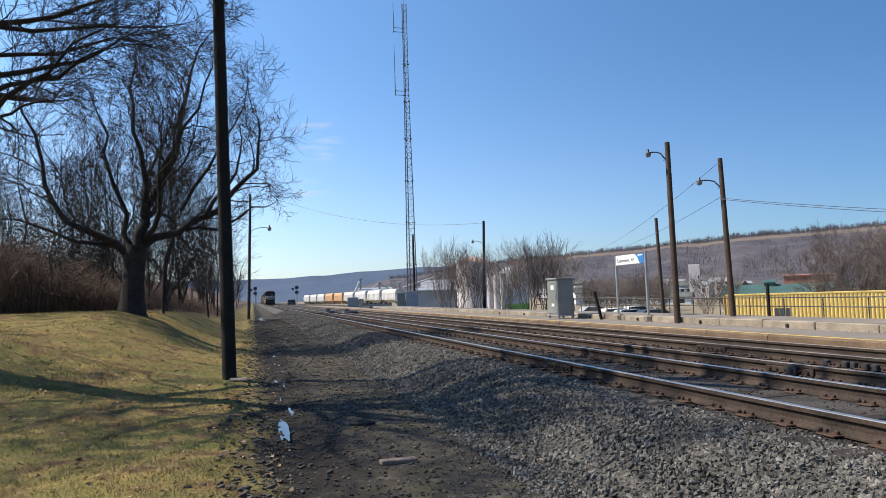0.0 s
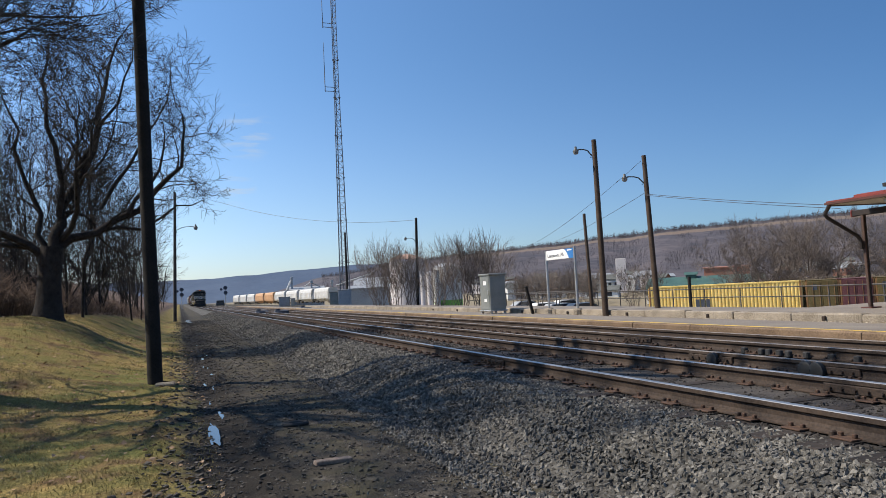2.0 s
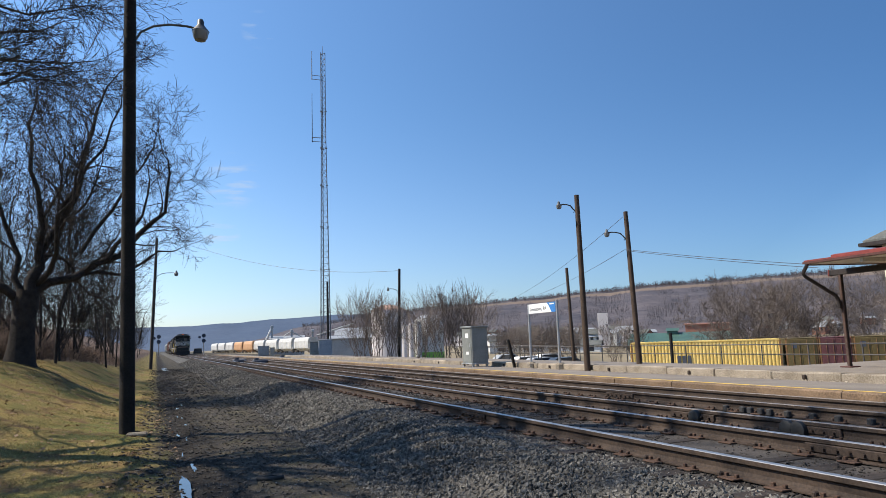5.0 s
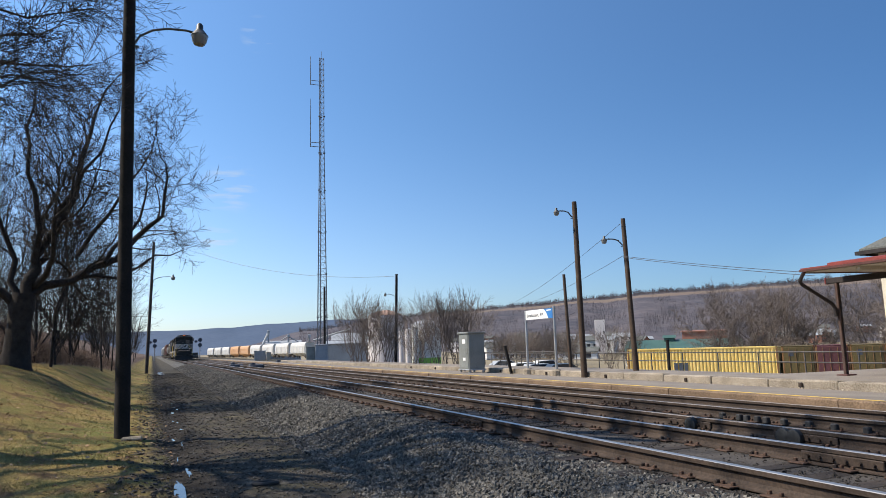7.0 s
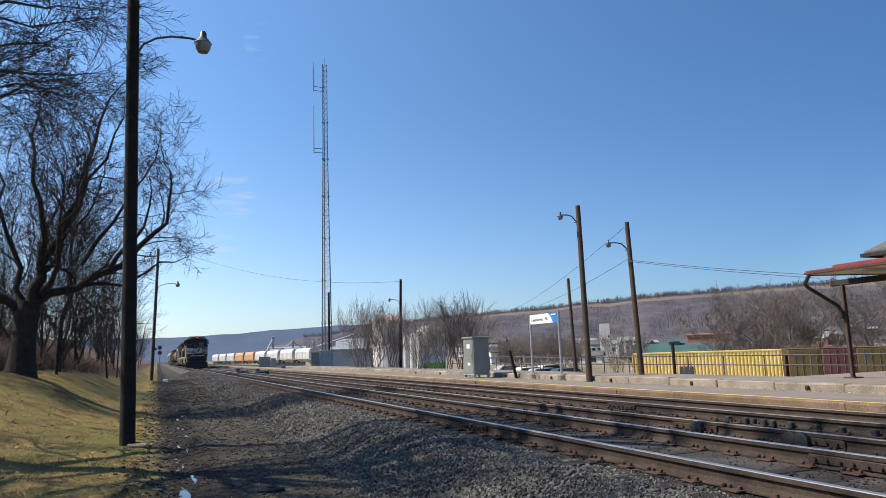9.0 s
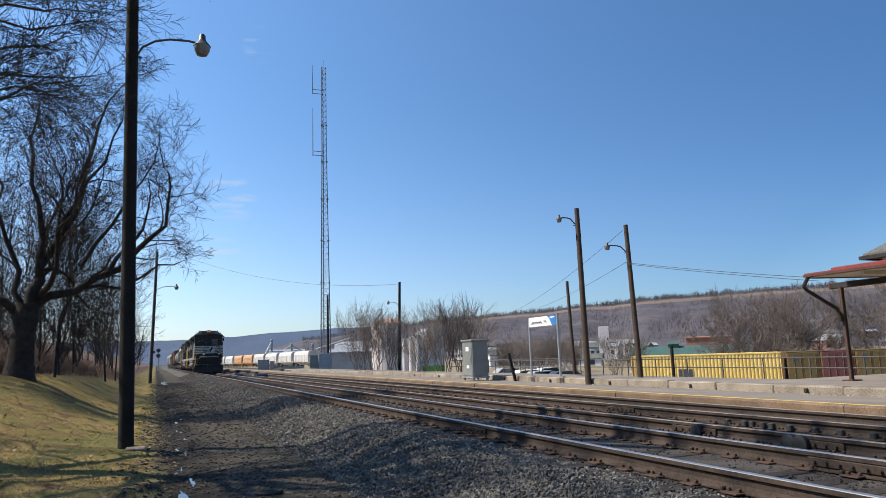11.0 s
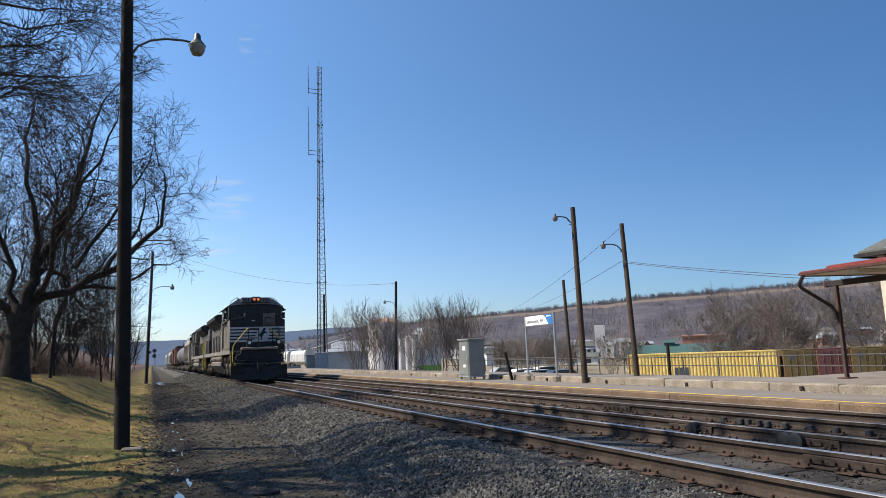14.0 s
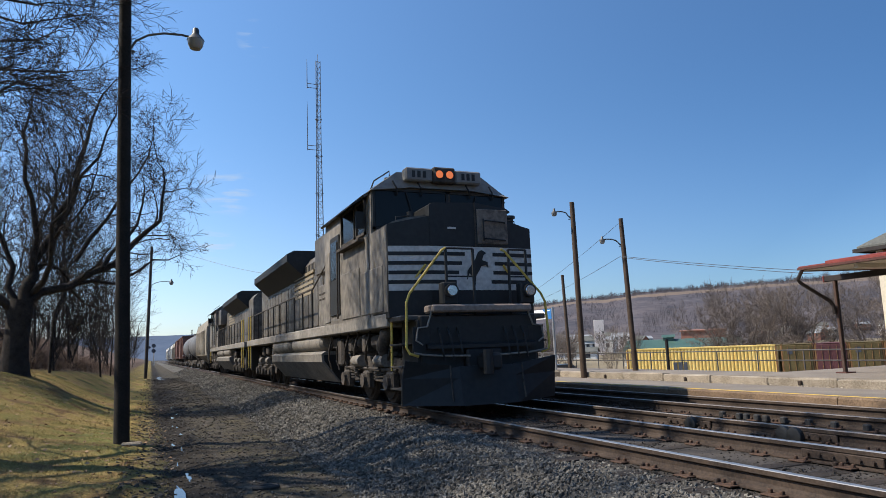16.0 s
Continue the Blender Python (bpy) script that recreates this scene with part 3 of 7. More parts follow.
class Tree:
    """A bare tree: limbs that fork, bend and thin out into twigs."""

    def __init__(self, seed, twig_r=0.006, up=0.12, wiggle=0.16, dense=2.2, fork=(32, 62), twig_level=3, floor_r=0.02, seg=2):
        self.rng = random.Random(seed)
        self.big, self.fine = Geo(), Geo()
        self.twig_r, self.up, self.wiggle, self.dense, self.fork = twig_r, up, wiggle, dense, fork
        self.twig_level, self.floor_r, self.seg = twig_level, floor_r, seg
        self.round = None  # centre height, half width, half height of a rounded crown

    def outside(self, p):
        if self.round is None:
            return False
        zc, rw, rh = self.round
        return (p.x / rw) ** 2 + (p.y / rw) ** 2 + ((p.z - zc) / rh) ** 2 > 1

    def aside(self, d, lo, hi):
        a = radians(self.rng.uniform(lo, hi))
        side = d.orthogonal().normalized()
        side.rotate(Matrix.Rotation(self.rng.uniform(0, 2 * math.pi), 3, d))
        return (d * math.cos(a) + side * math.sin(a)).normalized()

    def branch(self, p, d, length, r, level, r_end=None):
        rng = self.rng
        if self.outside(p):
            return
        if self.outside(p + d * length):
            length *= 0.5
        n = max(2, min(7, int(length / 0.3) + 1)) if level < self.twig_level else self.seg
        pts, rad, dirs = [p.copy()], [r], [d.copy()]
        r_end = max(self.twig_r * 0.6, r * 0.4) if r_end is None else r_end
        for i in range(n):
            k = self.wiggle * (1.0 if level else 0.5)
            d = (d + Vector((rng.gauss(0, k), rng.gauss(0, k), rng.gauss(0, k) + self.up * (0.5 if level < 2 else 1)))).normalized()
            p = p + d * (length / n)
            pts.append(p.copy())
            rad.append(r + (r_end - r) * (i + 1) / n)
            dirs.append(d.copy())
        g = self.big if r > self.floor_r else self.fine
        g.tube(pts, rad, 9 if r > 0.12 else 6 if r > self.floor_r else 3, cap=False)
        return self.sprout(pts, rad, dirs, length, level)

    def sprout(self, pts, rad, dirs, length, level, begin=0.25):
        rng = self.rng
        if level >= self.twig_level or length < 0.16:
            return
        count = max(3, int(length * self.dense * (1.0, 1.0, 1.7, 3.0, 4.0)[level]))
        n = len(pts) - 1
        for i in range(count):
            f = begin + (1 - begin) * (i + rng.random()) / count
            j = min(n - 1, int(f * n))
            u = f * n - j
            p = pts[j].lerp(pts[j + 1], u)
            r = rad[j] + (rad[j + 1] - rad[j]) * u
            self.branch(p, self.aside(dirs[j + 1], *self.fork), length * rng.uniform(0.34, 0.72) * (1.12 - 0.45 * f), max(self.twig_r, r * rng.uniform(0.26, 0.46)), level + 1)
        self.branch(pts[-1], self.aside(dirs[-1], 5, 25), length * 0.45, max(self.twig_r, rad[-1] * 0.9), level + 1)

    def limb(self, start, stops, r0, r1, level=1, begin=0.2):
        """A guided limb: from start along a few (dx, dy, dz) hops."""
        pts = [Vector(start)]
        for h in stops:
            a = pts[-1]
            h = Vector(h)
            bend = Vector((self.rng.gauss(0, 0.09), self.rng.gauss(0, 0.09), self.rng.gauss(0, 0.09))) * h.length
            pts += [a + h * 0.5 + bend, a + h]
        n = len(pts) - 1
        rad = [r0 + (r1 - r0) * i / n for i in range(n + 1)]
        dirs = [(pts[min(i + 1, n)] - pts[max(0, i - 1)]).normalized() for i in range(n + 1)]
        self.big.tube(pts, rad, 10, cap=False)
        length = sum((b - a).length for a, b in zip(pts, pts[1:]))
        self.sprout(pts, rad, dirs, length * 0.62, level, begin)
        return pts

    def finish(self, label, m, bark=None, twig=None, group="bare trees", name="bare_tree"):
        t = thing(name, label, "tree" if name == "bare_tree" else "shrub", group, m)
        quick("trunk", self.big, bark or M_BARK, t, True)
        quick("crown", self.fine, twig or M_TWIG, t, False)
        return t


def quick(name, g, material, parent, smooth):
    """A mesh whose faces already point outwards."""
    me = bpy.data.meshes.new(name)
    me.from_pydata(g.v, [], g.f)
    me.materials.append(material)
    if smooth:
        me.polygons.foreach_set("use_smooth", [True] * len(g.f))
    me.update()
    ob = new(name, me)
    ob.parent = parent
    return ob


def old_tree():
    """The broad old tree on the bank: a short thick trunk that splits into long limbs."""
    t = Tree(5, twig_r=0.0068, up=0.015, wiggle=0.26, dense=3.2, fork=(34, 70), twig_level=4)
    t.round = (6.1, 6.3, 6.8)
    t.big.tube([(0, 0, -0.4), (0.0, 0, 0.0), (0.03, 0, 0.5), (0.05, 0, 1.2), (0.1, 0, 1.9), (0.15, 0, 2.3)], [0.62, 0.48, 0.39, 0.35, 0.37, 0.34], 14, cap=False)
    t.limb((0.2, 0, 2.0), [(0.25, 0.1, 1.1), (0.5, 0.2, 1.5), (0.55, 0, 1.6), (0.3, 0.2, 1.8), (0.4, 0, 1.6)], 0.189, 0.03)
    t.limb((0.35, 0, 3.3), [(0.1, -0.3, 1.4), (-0.35, -0.1, 1.5), (-0.1, 0, 1.5), (0.2, 0, 1.3)], 0.107, 0.024)
    t.limb((0.25, 0, 2.2), [(1.2, 0.2, 0.55), (1.3, 0.4, 0.8), (1.0, 0, 1.2), (0.5, 0.2, 1.3), (0.0, 0, 1.1)], 0.163, 0.024)
    t.limb((1.5, 0.2, 2.8), [(1.3, 0.5, 0.1), (1.2, 0.3, 0.9), (0.9, 0, 0.2)], 0.075, 0.012)
    t.limb((2.4, 0.4, 3.4), [(0.8, 0.6, 1.3), (0.4, 0.2, 1.2), (0.0, 0.1, 0.9)], 0.082, 0.012)
    t.limb((0.0, 0, 1.9), [(-0.9, -0.1, 0.7), (-1.1, 0, 0.5), (-0.7, 0.1, 1.3), (-0.3, 0, 1.7), (-0.6, 0, 1.6)], 0.151, 0.024)
    t.limb((-0.5, 0, 2.3), [(-1.1, -0.6, 0.1), (-1.6, -0.3, 0.7), (-1.4, 0, 0.3)], 0.088, 0.012)
    t.limb((0.1, 0, 2.1), [(-0.3, 0.3, 1.3), (-0.5, 0.2, 1.2), (-0.2, 0.3, 1.7), (-0.6, 0, 1.5)], 0.113, 0.018)
    t.limb((0.3, 0.1, 2.4), [(0.7, -0.9, 1.0), (0.5, -0.8, 1.6), (0.3, -0.2, 1.7)], 0.107, 0.018)
    t.limb((1.6, 0.2, 3.6), [(0.9, 0.1, 1.5), (0.9, 0.0, 1.6), (0.5, 0.0, 1.5)], 0.075, 0.012)
    t.limb((0.9, 0.2, 5.0), [(0.8, 0.0, 1.6), (0.7, 0.1, 1.6), (0.3, 0.0, 1.2)], 0.075, 0.012)
    t.limb((0.25, 0.1, 2.3), [(0.2, 1.1, 1.2), (0.4, 1.0, 1.5), (0.3, 0.3, 1.7)], 0.107, 0.018)
    return t.finish("broad old bare tree with a thick short trunk on the bank", pose(-4.0, 25.6, ground_height(-4.0, 25.6) - 0.05, 0, 0, 0))


def near_tree():
    """The tree beside the lawn whose limbs reach out over it."""
    t = Tree(11, twig_r=0.006, up=0.02, wiggle=0.19, dense=3.5, fork=(22, 56), twig_level=4)
    rng = random.Random(8)
    t.big.tube([(0, 0, -0.5), (0, 0, 0.3), (0.05, 0, 2.0), (0.1, 0, 4.0), (0.2, 0.1, 6.5), (0.2, 0.1, 9.0)], [0.6, 0.4, 0.33, 0.27, 0.2, 0.15], 12, cap=False)
    for i in range(13):
        z = 3.6 + 0.42 * i
        reach = 0.72 + 0.022 * i
        side = rng.uniform(-0.35, 0.45)
        t.limb((0.12, 0, z), [(reach * rng.uniform(1.0, 1.35), side + rng.uniform(-0.25, 0.25), rng.uniform(0.2, 0.6)) for _ in range(4)], rng.uniform(0.05, 0.075), 0.01)
    t.limb((0.1, 0, 3.6), [(0.3, 1.2, 0.8), (0.4, 1.6, 0.9), (0.3, 1.3, 0.6)], 0.14, 0.02)
    # limbs to the back and left, out of view, added for shadow streaks
    for i in range(9):
        a = radians(150 + 17 * i)
        t.limb((0.12, 0, 3.4 + 0.55 * i), [(math.cos(a) * rng.uniform(0.9, 1.3), math.sin(a) * rng.uniform(0.9, 1.3), rng.uniform(0.2, 0.7)) for _ in range(4)], 0.085, 0.012)
    t.limb((0.2, 0, 7.2), [(-0.2, 0.4, 1.4), (0.4, 0.2, 1.5)], 0.12, 0.02)
    # unseen high crown over and behind the path, added to shade path and tracks
    t.big.tube([(0.2, 0.1, 8.5), (0.3, -0.3, 11), (0.2, -0.6, 14)], [0.15, 0.12, 0.05], 10, cap=False)
    for i in range(12):
        a = radians(-175 + 150 * rng.random())
        reach = rng.uniform(0.4, 0.8)
        t.limb((0.25, -0.2, 6.4 + 0.4 * i), [(math.cos(a) * reach, math.sin(a) * reach, rng.uniform(0.25, 0.6)) for _ in range(4)], rng.uniform(0.08, 0.13), 0.02, level=2, begin=0.1)
    for i in range(5):
        a = radians(-62 + 45 * rng.random())
        reach = rng.uniform(1.3, 1.9)
        t.limb((0.25, -0.2, 10.4 + 0.6 * i), [(math.cos(a) * reach, math.sin(a) * reach, rng.uniform(0.4, 0.9)) for _ in range(4)], rng.uniform(0.08, 0.12), 0.02, level=2, begin=0.45)
    return t.finish("bare tree with long limbs reaching over the lawn", pose(-5.5, 13.9, ground_height(-5.5, 13.9)))


def woods():
    """Slim trees that crowd the bank and line the path; some unseen, added for shade."""
    kinds = []
    for s, (h, spread) in enumerate(((8.5, 0.7), (7.0, 1.0), (9.5, 0.6))):
        t = Tree(40 + s, twig_r=0.009, up=0.1, wiggle=0.16, dense=3.0, fork=(22, 60), twig_level=3)
        pts = t.limb((0, 0, -0.3), [(0.1, 0, h * 0.3), (-0.1, 0.15, h * 0.3), (0.15, 0, h * 0.4)], 0.06, 0.012, level=1, begin=0.06)
        if spread > 0.8:
            t.limb((0, 0, 0.8), [(0.7, 0.2, 1.8), (0.5, 0.2, 2.2)], 0.06, 0.012, level=1)
        kinds.append(t)
    rng = random.Random(3)
    spots = []
    for i in range(125):
        y = 31 + 73 * rng.random() ** 1.6
        x = -3.2 - 0.02 * (y - 29) - rng.random() ** 1.3 * (6 + 0.30 * y)
        spots.append((x, y))
    # the first eleven stand out of view, added to shade lawn and path
    spots += [(-9.5, 12.5), (-11.0, 15.5), (-13.0, 13.5), (-8.6, 17.2), (-13.0, 21.0), (-10.2, 19.5), (-15.0, 17.0), (-10.5, 8.2), (-9.0, 9.8), (-11.5, 25.5), (-12.5, 10.5), (-2.6, 44), (-2.4, 50), (-2.7, 57), (-2.2, 64), (-2.6, 74), (-2.4, 85), (-2.6, 98), (-2.5, 112), (-3.5, 128), (-3, 145)]
    made = [None] * 3
    for i, (x, y) in enumerate(spots):
        k = i % 3
        m = pose(x, y, ground_height(x, y), rng.uniform(-5, 5), rng.uniform(-5, 5), rng.uniform(0, 360)) @ Matrix.Scale(rng.uniform(0.7, 1.15), 4)
        if made[k] is None:
            made[k] = kinds[k].finish("slim bare young tree in the woods on the bank", pose(0, 0, 0), group="bare woodland trees")
            made[k].matrix_basis = m
        else:
            c = copy_thing(made[k], pose(0, 0, 0))
            c.matrix_basis = m


def brush():
    """Brown brambles at the foot of the woods."""
    rng = random.Random(8)
    g = Geo()
    for i in range(13000):
        y = 26.5 + 34 * rng.random() ** 1.5
        x = -1.9 - rng.random() * (5 + 0.42 * y)
        if (x + 4.0) ** 2 + (y - 25.6) ** 2 < 1.0:
            continue
        if x > -4.5 + 0.088 * (y - 27):
            continue
        h = (0.55 + 2.1 * smooth01((-x - 3.5) / 6)) * rng.uniform(0.5, 1.25)
        a = rng.uniform(0, 6.28)
        z = ground_height(x, y) - 0.05
        ex, ey = math.cos(a) * h * 0.55, math.sin(a) * h * 0.55
        g.tube([(x, y, z), (x + ex * 0.45, y + ey * 0.45, z + h * 0.75), (x + ex, y + ey, z + h * rng.uniform(0.5, 1.1))], [0.014, 0.012, 0.006], 3, cap=False)
        for q in range(2):
            b = rng.uniform(0, 6.28)
            k = rng.uniform(0.3, 0.9)
            px, py, pz = x + ex * k * 0.7, y + ey * k * 0.7, z + h * k
            g.tube([(px, py, pz), (px + math.cos(b) * 0.3, py + math.sin(b) * 0.3, pz + rng.uniform(-0.1, 0.25))], [0.009, 0.006], 3, cap=False)
    ob = quick("brambles", g, M_BRUSH, None, False)
    tagged(ob, "brown dry brambles and weeds along the woods", "brush", kind="stuff")


def shrubs():
    """Bare many-stemmed shrubs behind the platform, and the trees beyond the yard."""
    rng = random.Random(21)
    kinds = []
    for s in range(3):
        t = Tree(70 + s, twig_r=0.0072, up=0.11, wiggle=0.15, dense=3.8, fork=(18, 44), twig_level=3, floor_r=0.012)
        for i in range(15):
            a = i * 2.4 + s
            q = rng.uniform(0.12, 0.55)
            t.limb((0.15 * math.cos(a), 0.15 * math.sin(a), -0.2), [(q * math.cos(a), q * math.sin(a), 1.5), (q * 1.1 * math.cos(a), q * 1.1 * math.sin(a), 1.5), (0.3 * math.cos(a), 0.3 * math.sin(a), rng.uniform(0.4, 1.0))], 0.021, 0.008, level=1, begin=0.2)
        kinds.append(t)
    made = [None] * 3
    # heading from the track in degrees, distance, base height, scale
    spots = [(15.6, 54, -0.3, 1.05), (16.9, 52, -0.3, 1.12), (18.2, 55, -0.3, 0.95), (20.6, 42, -0.3, 0.8), (22.4, 44, -0.3, 1.0), (23.8, 43, -0.3, 0.98), (25.2, 46, -0.3, 0.9),
             (36.2, 70, -2, 1.0), (37.8, 72, -2, 0.9), (29.5, 95, -2, 1.05), (31.5, 100, -2, 1.1), (33.0, 96, -2, 1.0), (27.6, 105, -2, 1.0)]
    spots += [(27.2 + 0.45 * i, 106 + 14 * ((i * 7) % 5) / 4, -2, 0.95 + 0.1 * (i % 3)) for i in range(14)] + [(57 + i, 90, -2, 1.0) for i in range(4)]
    for i, (az, dist, z, sc) in enumerate(spots):
        m = pose(math.sin(radians(az)) * dist, math.cos(radians(az)) * dist, z, 0, 0, 77 * i) @ Matrix.Scale(sc, 4)
        k = i % 3
        if made[k] is None:
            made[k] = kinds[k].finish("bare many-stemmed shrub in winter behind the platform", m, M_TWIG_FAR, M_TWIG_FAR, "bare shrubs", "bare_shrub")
            made[k].matrix_basis = m
        else:
            copy_thing(made[k], pose(0, 0, 0)).matrix_basis = m
    t = Tree(91, twig_r=0.012, up=0.06, wiggle=0.2, dense=2.2, fork=(25, 60), twig_level=4, floor_r=0.03)
    for i in range(8):
        a = i * 0.8
        q = 0.9 + 0.5 * (i % 3)
        t.limb((0.2 * math.cos(a), 0.2 * math.sin(a), -0.2), [(q * math.cos(a), q * math.sin(a), 2.4), (q * 1.3 * math.cos(a), q * 1.3 * math.sin(a), 2.3), (0.8 * math.cos(a), 0.8 * math.sin(a), 1.6)], 0.085, 0.02, level=1, begin=0.15)
    first = None
    for i, (az, dist, z, sc) in enumerate([(46.8, 80, -2.2, 0.95), (48.6, 84, -2.2, 1.08), (50.5, 82, -2.2, 1.0), (54.5, 80, -2.2, 0.95), (58, 78, -2.2, 1.1), (44.9, 84, -2.2, 0.85)]):
        m = pose(math.sin(radians(az)) * dist, math.cos(radians(az)) * dist, z, 0, 0, 50 * i) @ Matrix.Scale(sc, 4)
        if first is None:
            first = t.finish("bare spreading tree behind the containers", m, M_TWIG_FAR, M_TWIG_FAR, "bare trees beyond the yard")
            first.matrix_basis = m
        else:
            copy_thing(first, pose(0, 0, 0)).matrix_basis = m


old_tree()
near_tree()
woods()
brush()
shrubs()

# ---- the train ----
M_BLACK = surface("black_paint", (0.009, 0.01, 0.011), (0.021, 0.022, 0.022), 0.6, big=0.5, small=9, bump=0.05)
M_DUSTY = surface("dusty_black_paint", (0.036, 0.033, 0.03), (0.16, 0.145, 0.124), 0.5, big=0.5, small=5, bump=0.1)
M_WHITE = surface("white_paint", (0.34, 0.33, 0.315), (0.56, 0.55, 0.525), 0.6, big=1.5, small=12, bump=0.05)
M_GREYPT = surface("grimy_silver_paint", (0.12, 0.11, 0.095), (0.29, 0.265, 0.23), 0.7, big=0.8, small=10, bump=0.1)
M_GRIME = surface("grimy_steel", (0.018, 0.016, 0.014), (0.085, 0.07, 0.057), 0.8, 0.1, big=3, small=25, bump=0.3)
M_BRIGHT = surface("dusty_steel", (0.1, 0.09, 0.076), (0.25, 0.225, 0.19), 0.75, 0.1, big=2, small=22, bump=0.2)
M_PALE = surface("grimy_pale_paint", (0.2, 0.185, 0.165), (0.42, 0.39, 0.35), 0.7, big=1.2, small=12, bump=0.1)
M_NOSEDOOR = surface("worn_nose_paint", (0.06, 0.05, 0.043), (0.2, 0.165, 0.135), 0.7, big=2.5, small=14, bump=0.1)
# dusty black paint brightened, sunlight on the cab side put into it
M_CABSUN = surface("dusty_sunlit_cab_paint", (0.06, 0.054, 0.047), (0.24, 0.215, 0.182), 0.6, big=0.6, small=5, bump=0.08)
M_SCUFF = surface("scuffed_tan_paint", (0.16, 0.125, 0.1), (0.3, 0.24, 0.2), 0.7, big=1.5, small=14, bump=0.1)
M_FASCIA_GREY = surface("grimy_light_grey_paint", (0.12, 0.118, 0.114), (0.21, 0.205, 0.195), 0.7, big=0.8, small=9, bump=0.05)
M_GOLDBAR = surface("faded_tan_bar", (0.2, 0.165, 0.11), (0.32, 0.27, 0.19), 0.7, big=0.8, small=9, bump=0.05)
M_HANDRAIL = surface("yellow_handrail_paint", (0.42, 0.3, 0.06), (0.6, 0.45, 0.1), 0.6, big=3, small=30)
M_CABGLASS = glass("cab_glass", (0.009, 0.01, 0.011), 0.14, 0.22)
M_LIT = glowing("lit_headlight", (0.9, 0.22, 0.07), 0.45)
M_REFLECT = surface("lamp_reflector", (0.3, 0.31, 0.33), (0.45, 0.46, 0.48), 0.15, 0.9, big=5, small=40, bump=0.0)
M_TAN = surface("tan_hopper_paint", (0.17, 0.15, 0.115), (0.3, 0.265, 0.21), 0.75, big=0.6, small=6, bump=0.1)
M_TANK = surface("grey_tank_paint", (0.07, 0.07, 0.07), (0.16, 0.155, 0.15), 0.6, big=0.5, small=6, bump=0.05)
M_RUST = surface("rust_red_paint", (0.1, 0.05, 0.038), (0.18, 0.092, 0.07), 0.8, big=0.6, small=6, bump=0.1)
M_HWHITE = surface("white_hopper_paint", (0.4, 0.39, 0.36), (0.58, 0.57, 0.54), 0.6, big=0.4, small=4, bump=0.0)
M_ORANGE = surface("orange_hopper_paint", (0.42, 0.24, 0.12), (0.52, 0.31, 0.17), 0.7, big=0.4, small=4, bump=0.0)


def disc(g, x, y, z, r, half, n=20):
    """A wheel or drum lying along x."""
    return g.tube([(x - half, y, z), (x + half, y, z)], r, n)


def wheelset(y, parent, r=0.51):
    """One axle with its two wheels, at the axle's own centre so that it can turn."""
    g = Geo()
    g.tube([(-0.9, 0, 0), (0.9, 0, 0)], 0.09, 10)
    for s in (-1, 1):
        g.tube([(s * 0.69, 0, 0), (s * 0.7, 0, 0), (s * 0.78, 0, 0), (s * 0.785, 0, 0), (s * 0.83, 0, 0)], [r + 0.03, r + 0.028, r, r * 0.86, r * 0.84], 24)
        g.cbox(s * 0.84 - 0.02, -r * 0.5, -0.06, s * 0.84 + 0.02, r * 0.5, 0.06, 0.01)
    ob = part("wheelset", g, M_GRIME, parent, smooth=True)
    ob.location = (0, y, r)
    return ob


def long_truck(parent, axles):
    """A three-axle truck under a locomotive."""
    y0, y1 = axles[0], axles[-1]
    for s in (-1, 1):
        g = Geo()
        side = [(y0 - 0.75, 0.62), (y0 - 0.55, 0.44), (y0 + 0.5, 0.5), (y1 - 0.5, 0.5), (y1 + 0.55, 0.44), (y1 + 0.75, 0.62), (y1 + 0.65, 0.9), (y1 - 0.4, 1.02), (y0 + 0.4, 1.02), (y0 - 0.65, 0.9)]
        a, c = sorted((s * 1.08, s * 1.22))
        g.prism(side, "x", a, c)
        frame_side = part("truck_frame", g, M_GRIME, parent)
        for y in axles:
            b = Geo().cbox(min(s * 1.2, s * 1.38), y - 0.2, 0.34, max(s * 1.2, s * 1.38), y + 0.2, 0.72, 0.04)
            b.tube([(s * 1.36, y, 0.52), (s * 1.45, y, 0.52)], 0.15, 14)
            part("axle_box", b, M_GRIME, frame_side)
        for y in (y0 + 0.75, y1 - 0.75):
            b = Geo()
            for k in range(7):
                b.tube([(s * 1.3, y, 0.56 + 0.06 * k), (s * 1.3, y, 0.59 + 0.06 * k)], 0.14, 12)
            part("coil_spring", b, M_GRIME, frame_side)
            b = Geo().tube([(s * 1.32, y - 0.5, 0.93), (s * 1.32, y + 0.05, 0.93)], 0.13, 12).tube([(s * 1.32, y + 0.05, 0.93), (s * 1.32, y + 0.4, 0.93)], 0.035, 8)
            part("brake_cylinder", b, M_BRIGHT, frame_side, smooth=True)
        b = Geo().tube([(s * 1.3, y0 - 0.3, 0.75), (s * 1.3, y1 + 0.3, 0.78)], 0.03, 6).tube([(s * 1.3, y0 + 0.1, 1.12), (s * 1.28, y0 + 0.6, 0.6)], 0.03, 6).tube([(s * 1.3, y1 - 0.1, 1.12), (s * 1.28, y1 - 0.6, 0.6)], 0.03, 6)
        part("brake_rigging", b, M_GRIME, frame_side)
    part("bolster", Geo().cbox(-1.0, y0 - 0.5, 0.5, 1.0, y1 + 0.5, 1.2, 0.05), M_GRIME, parent)


WHEELS = []


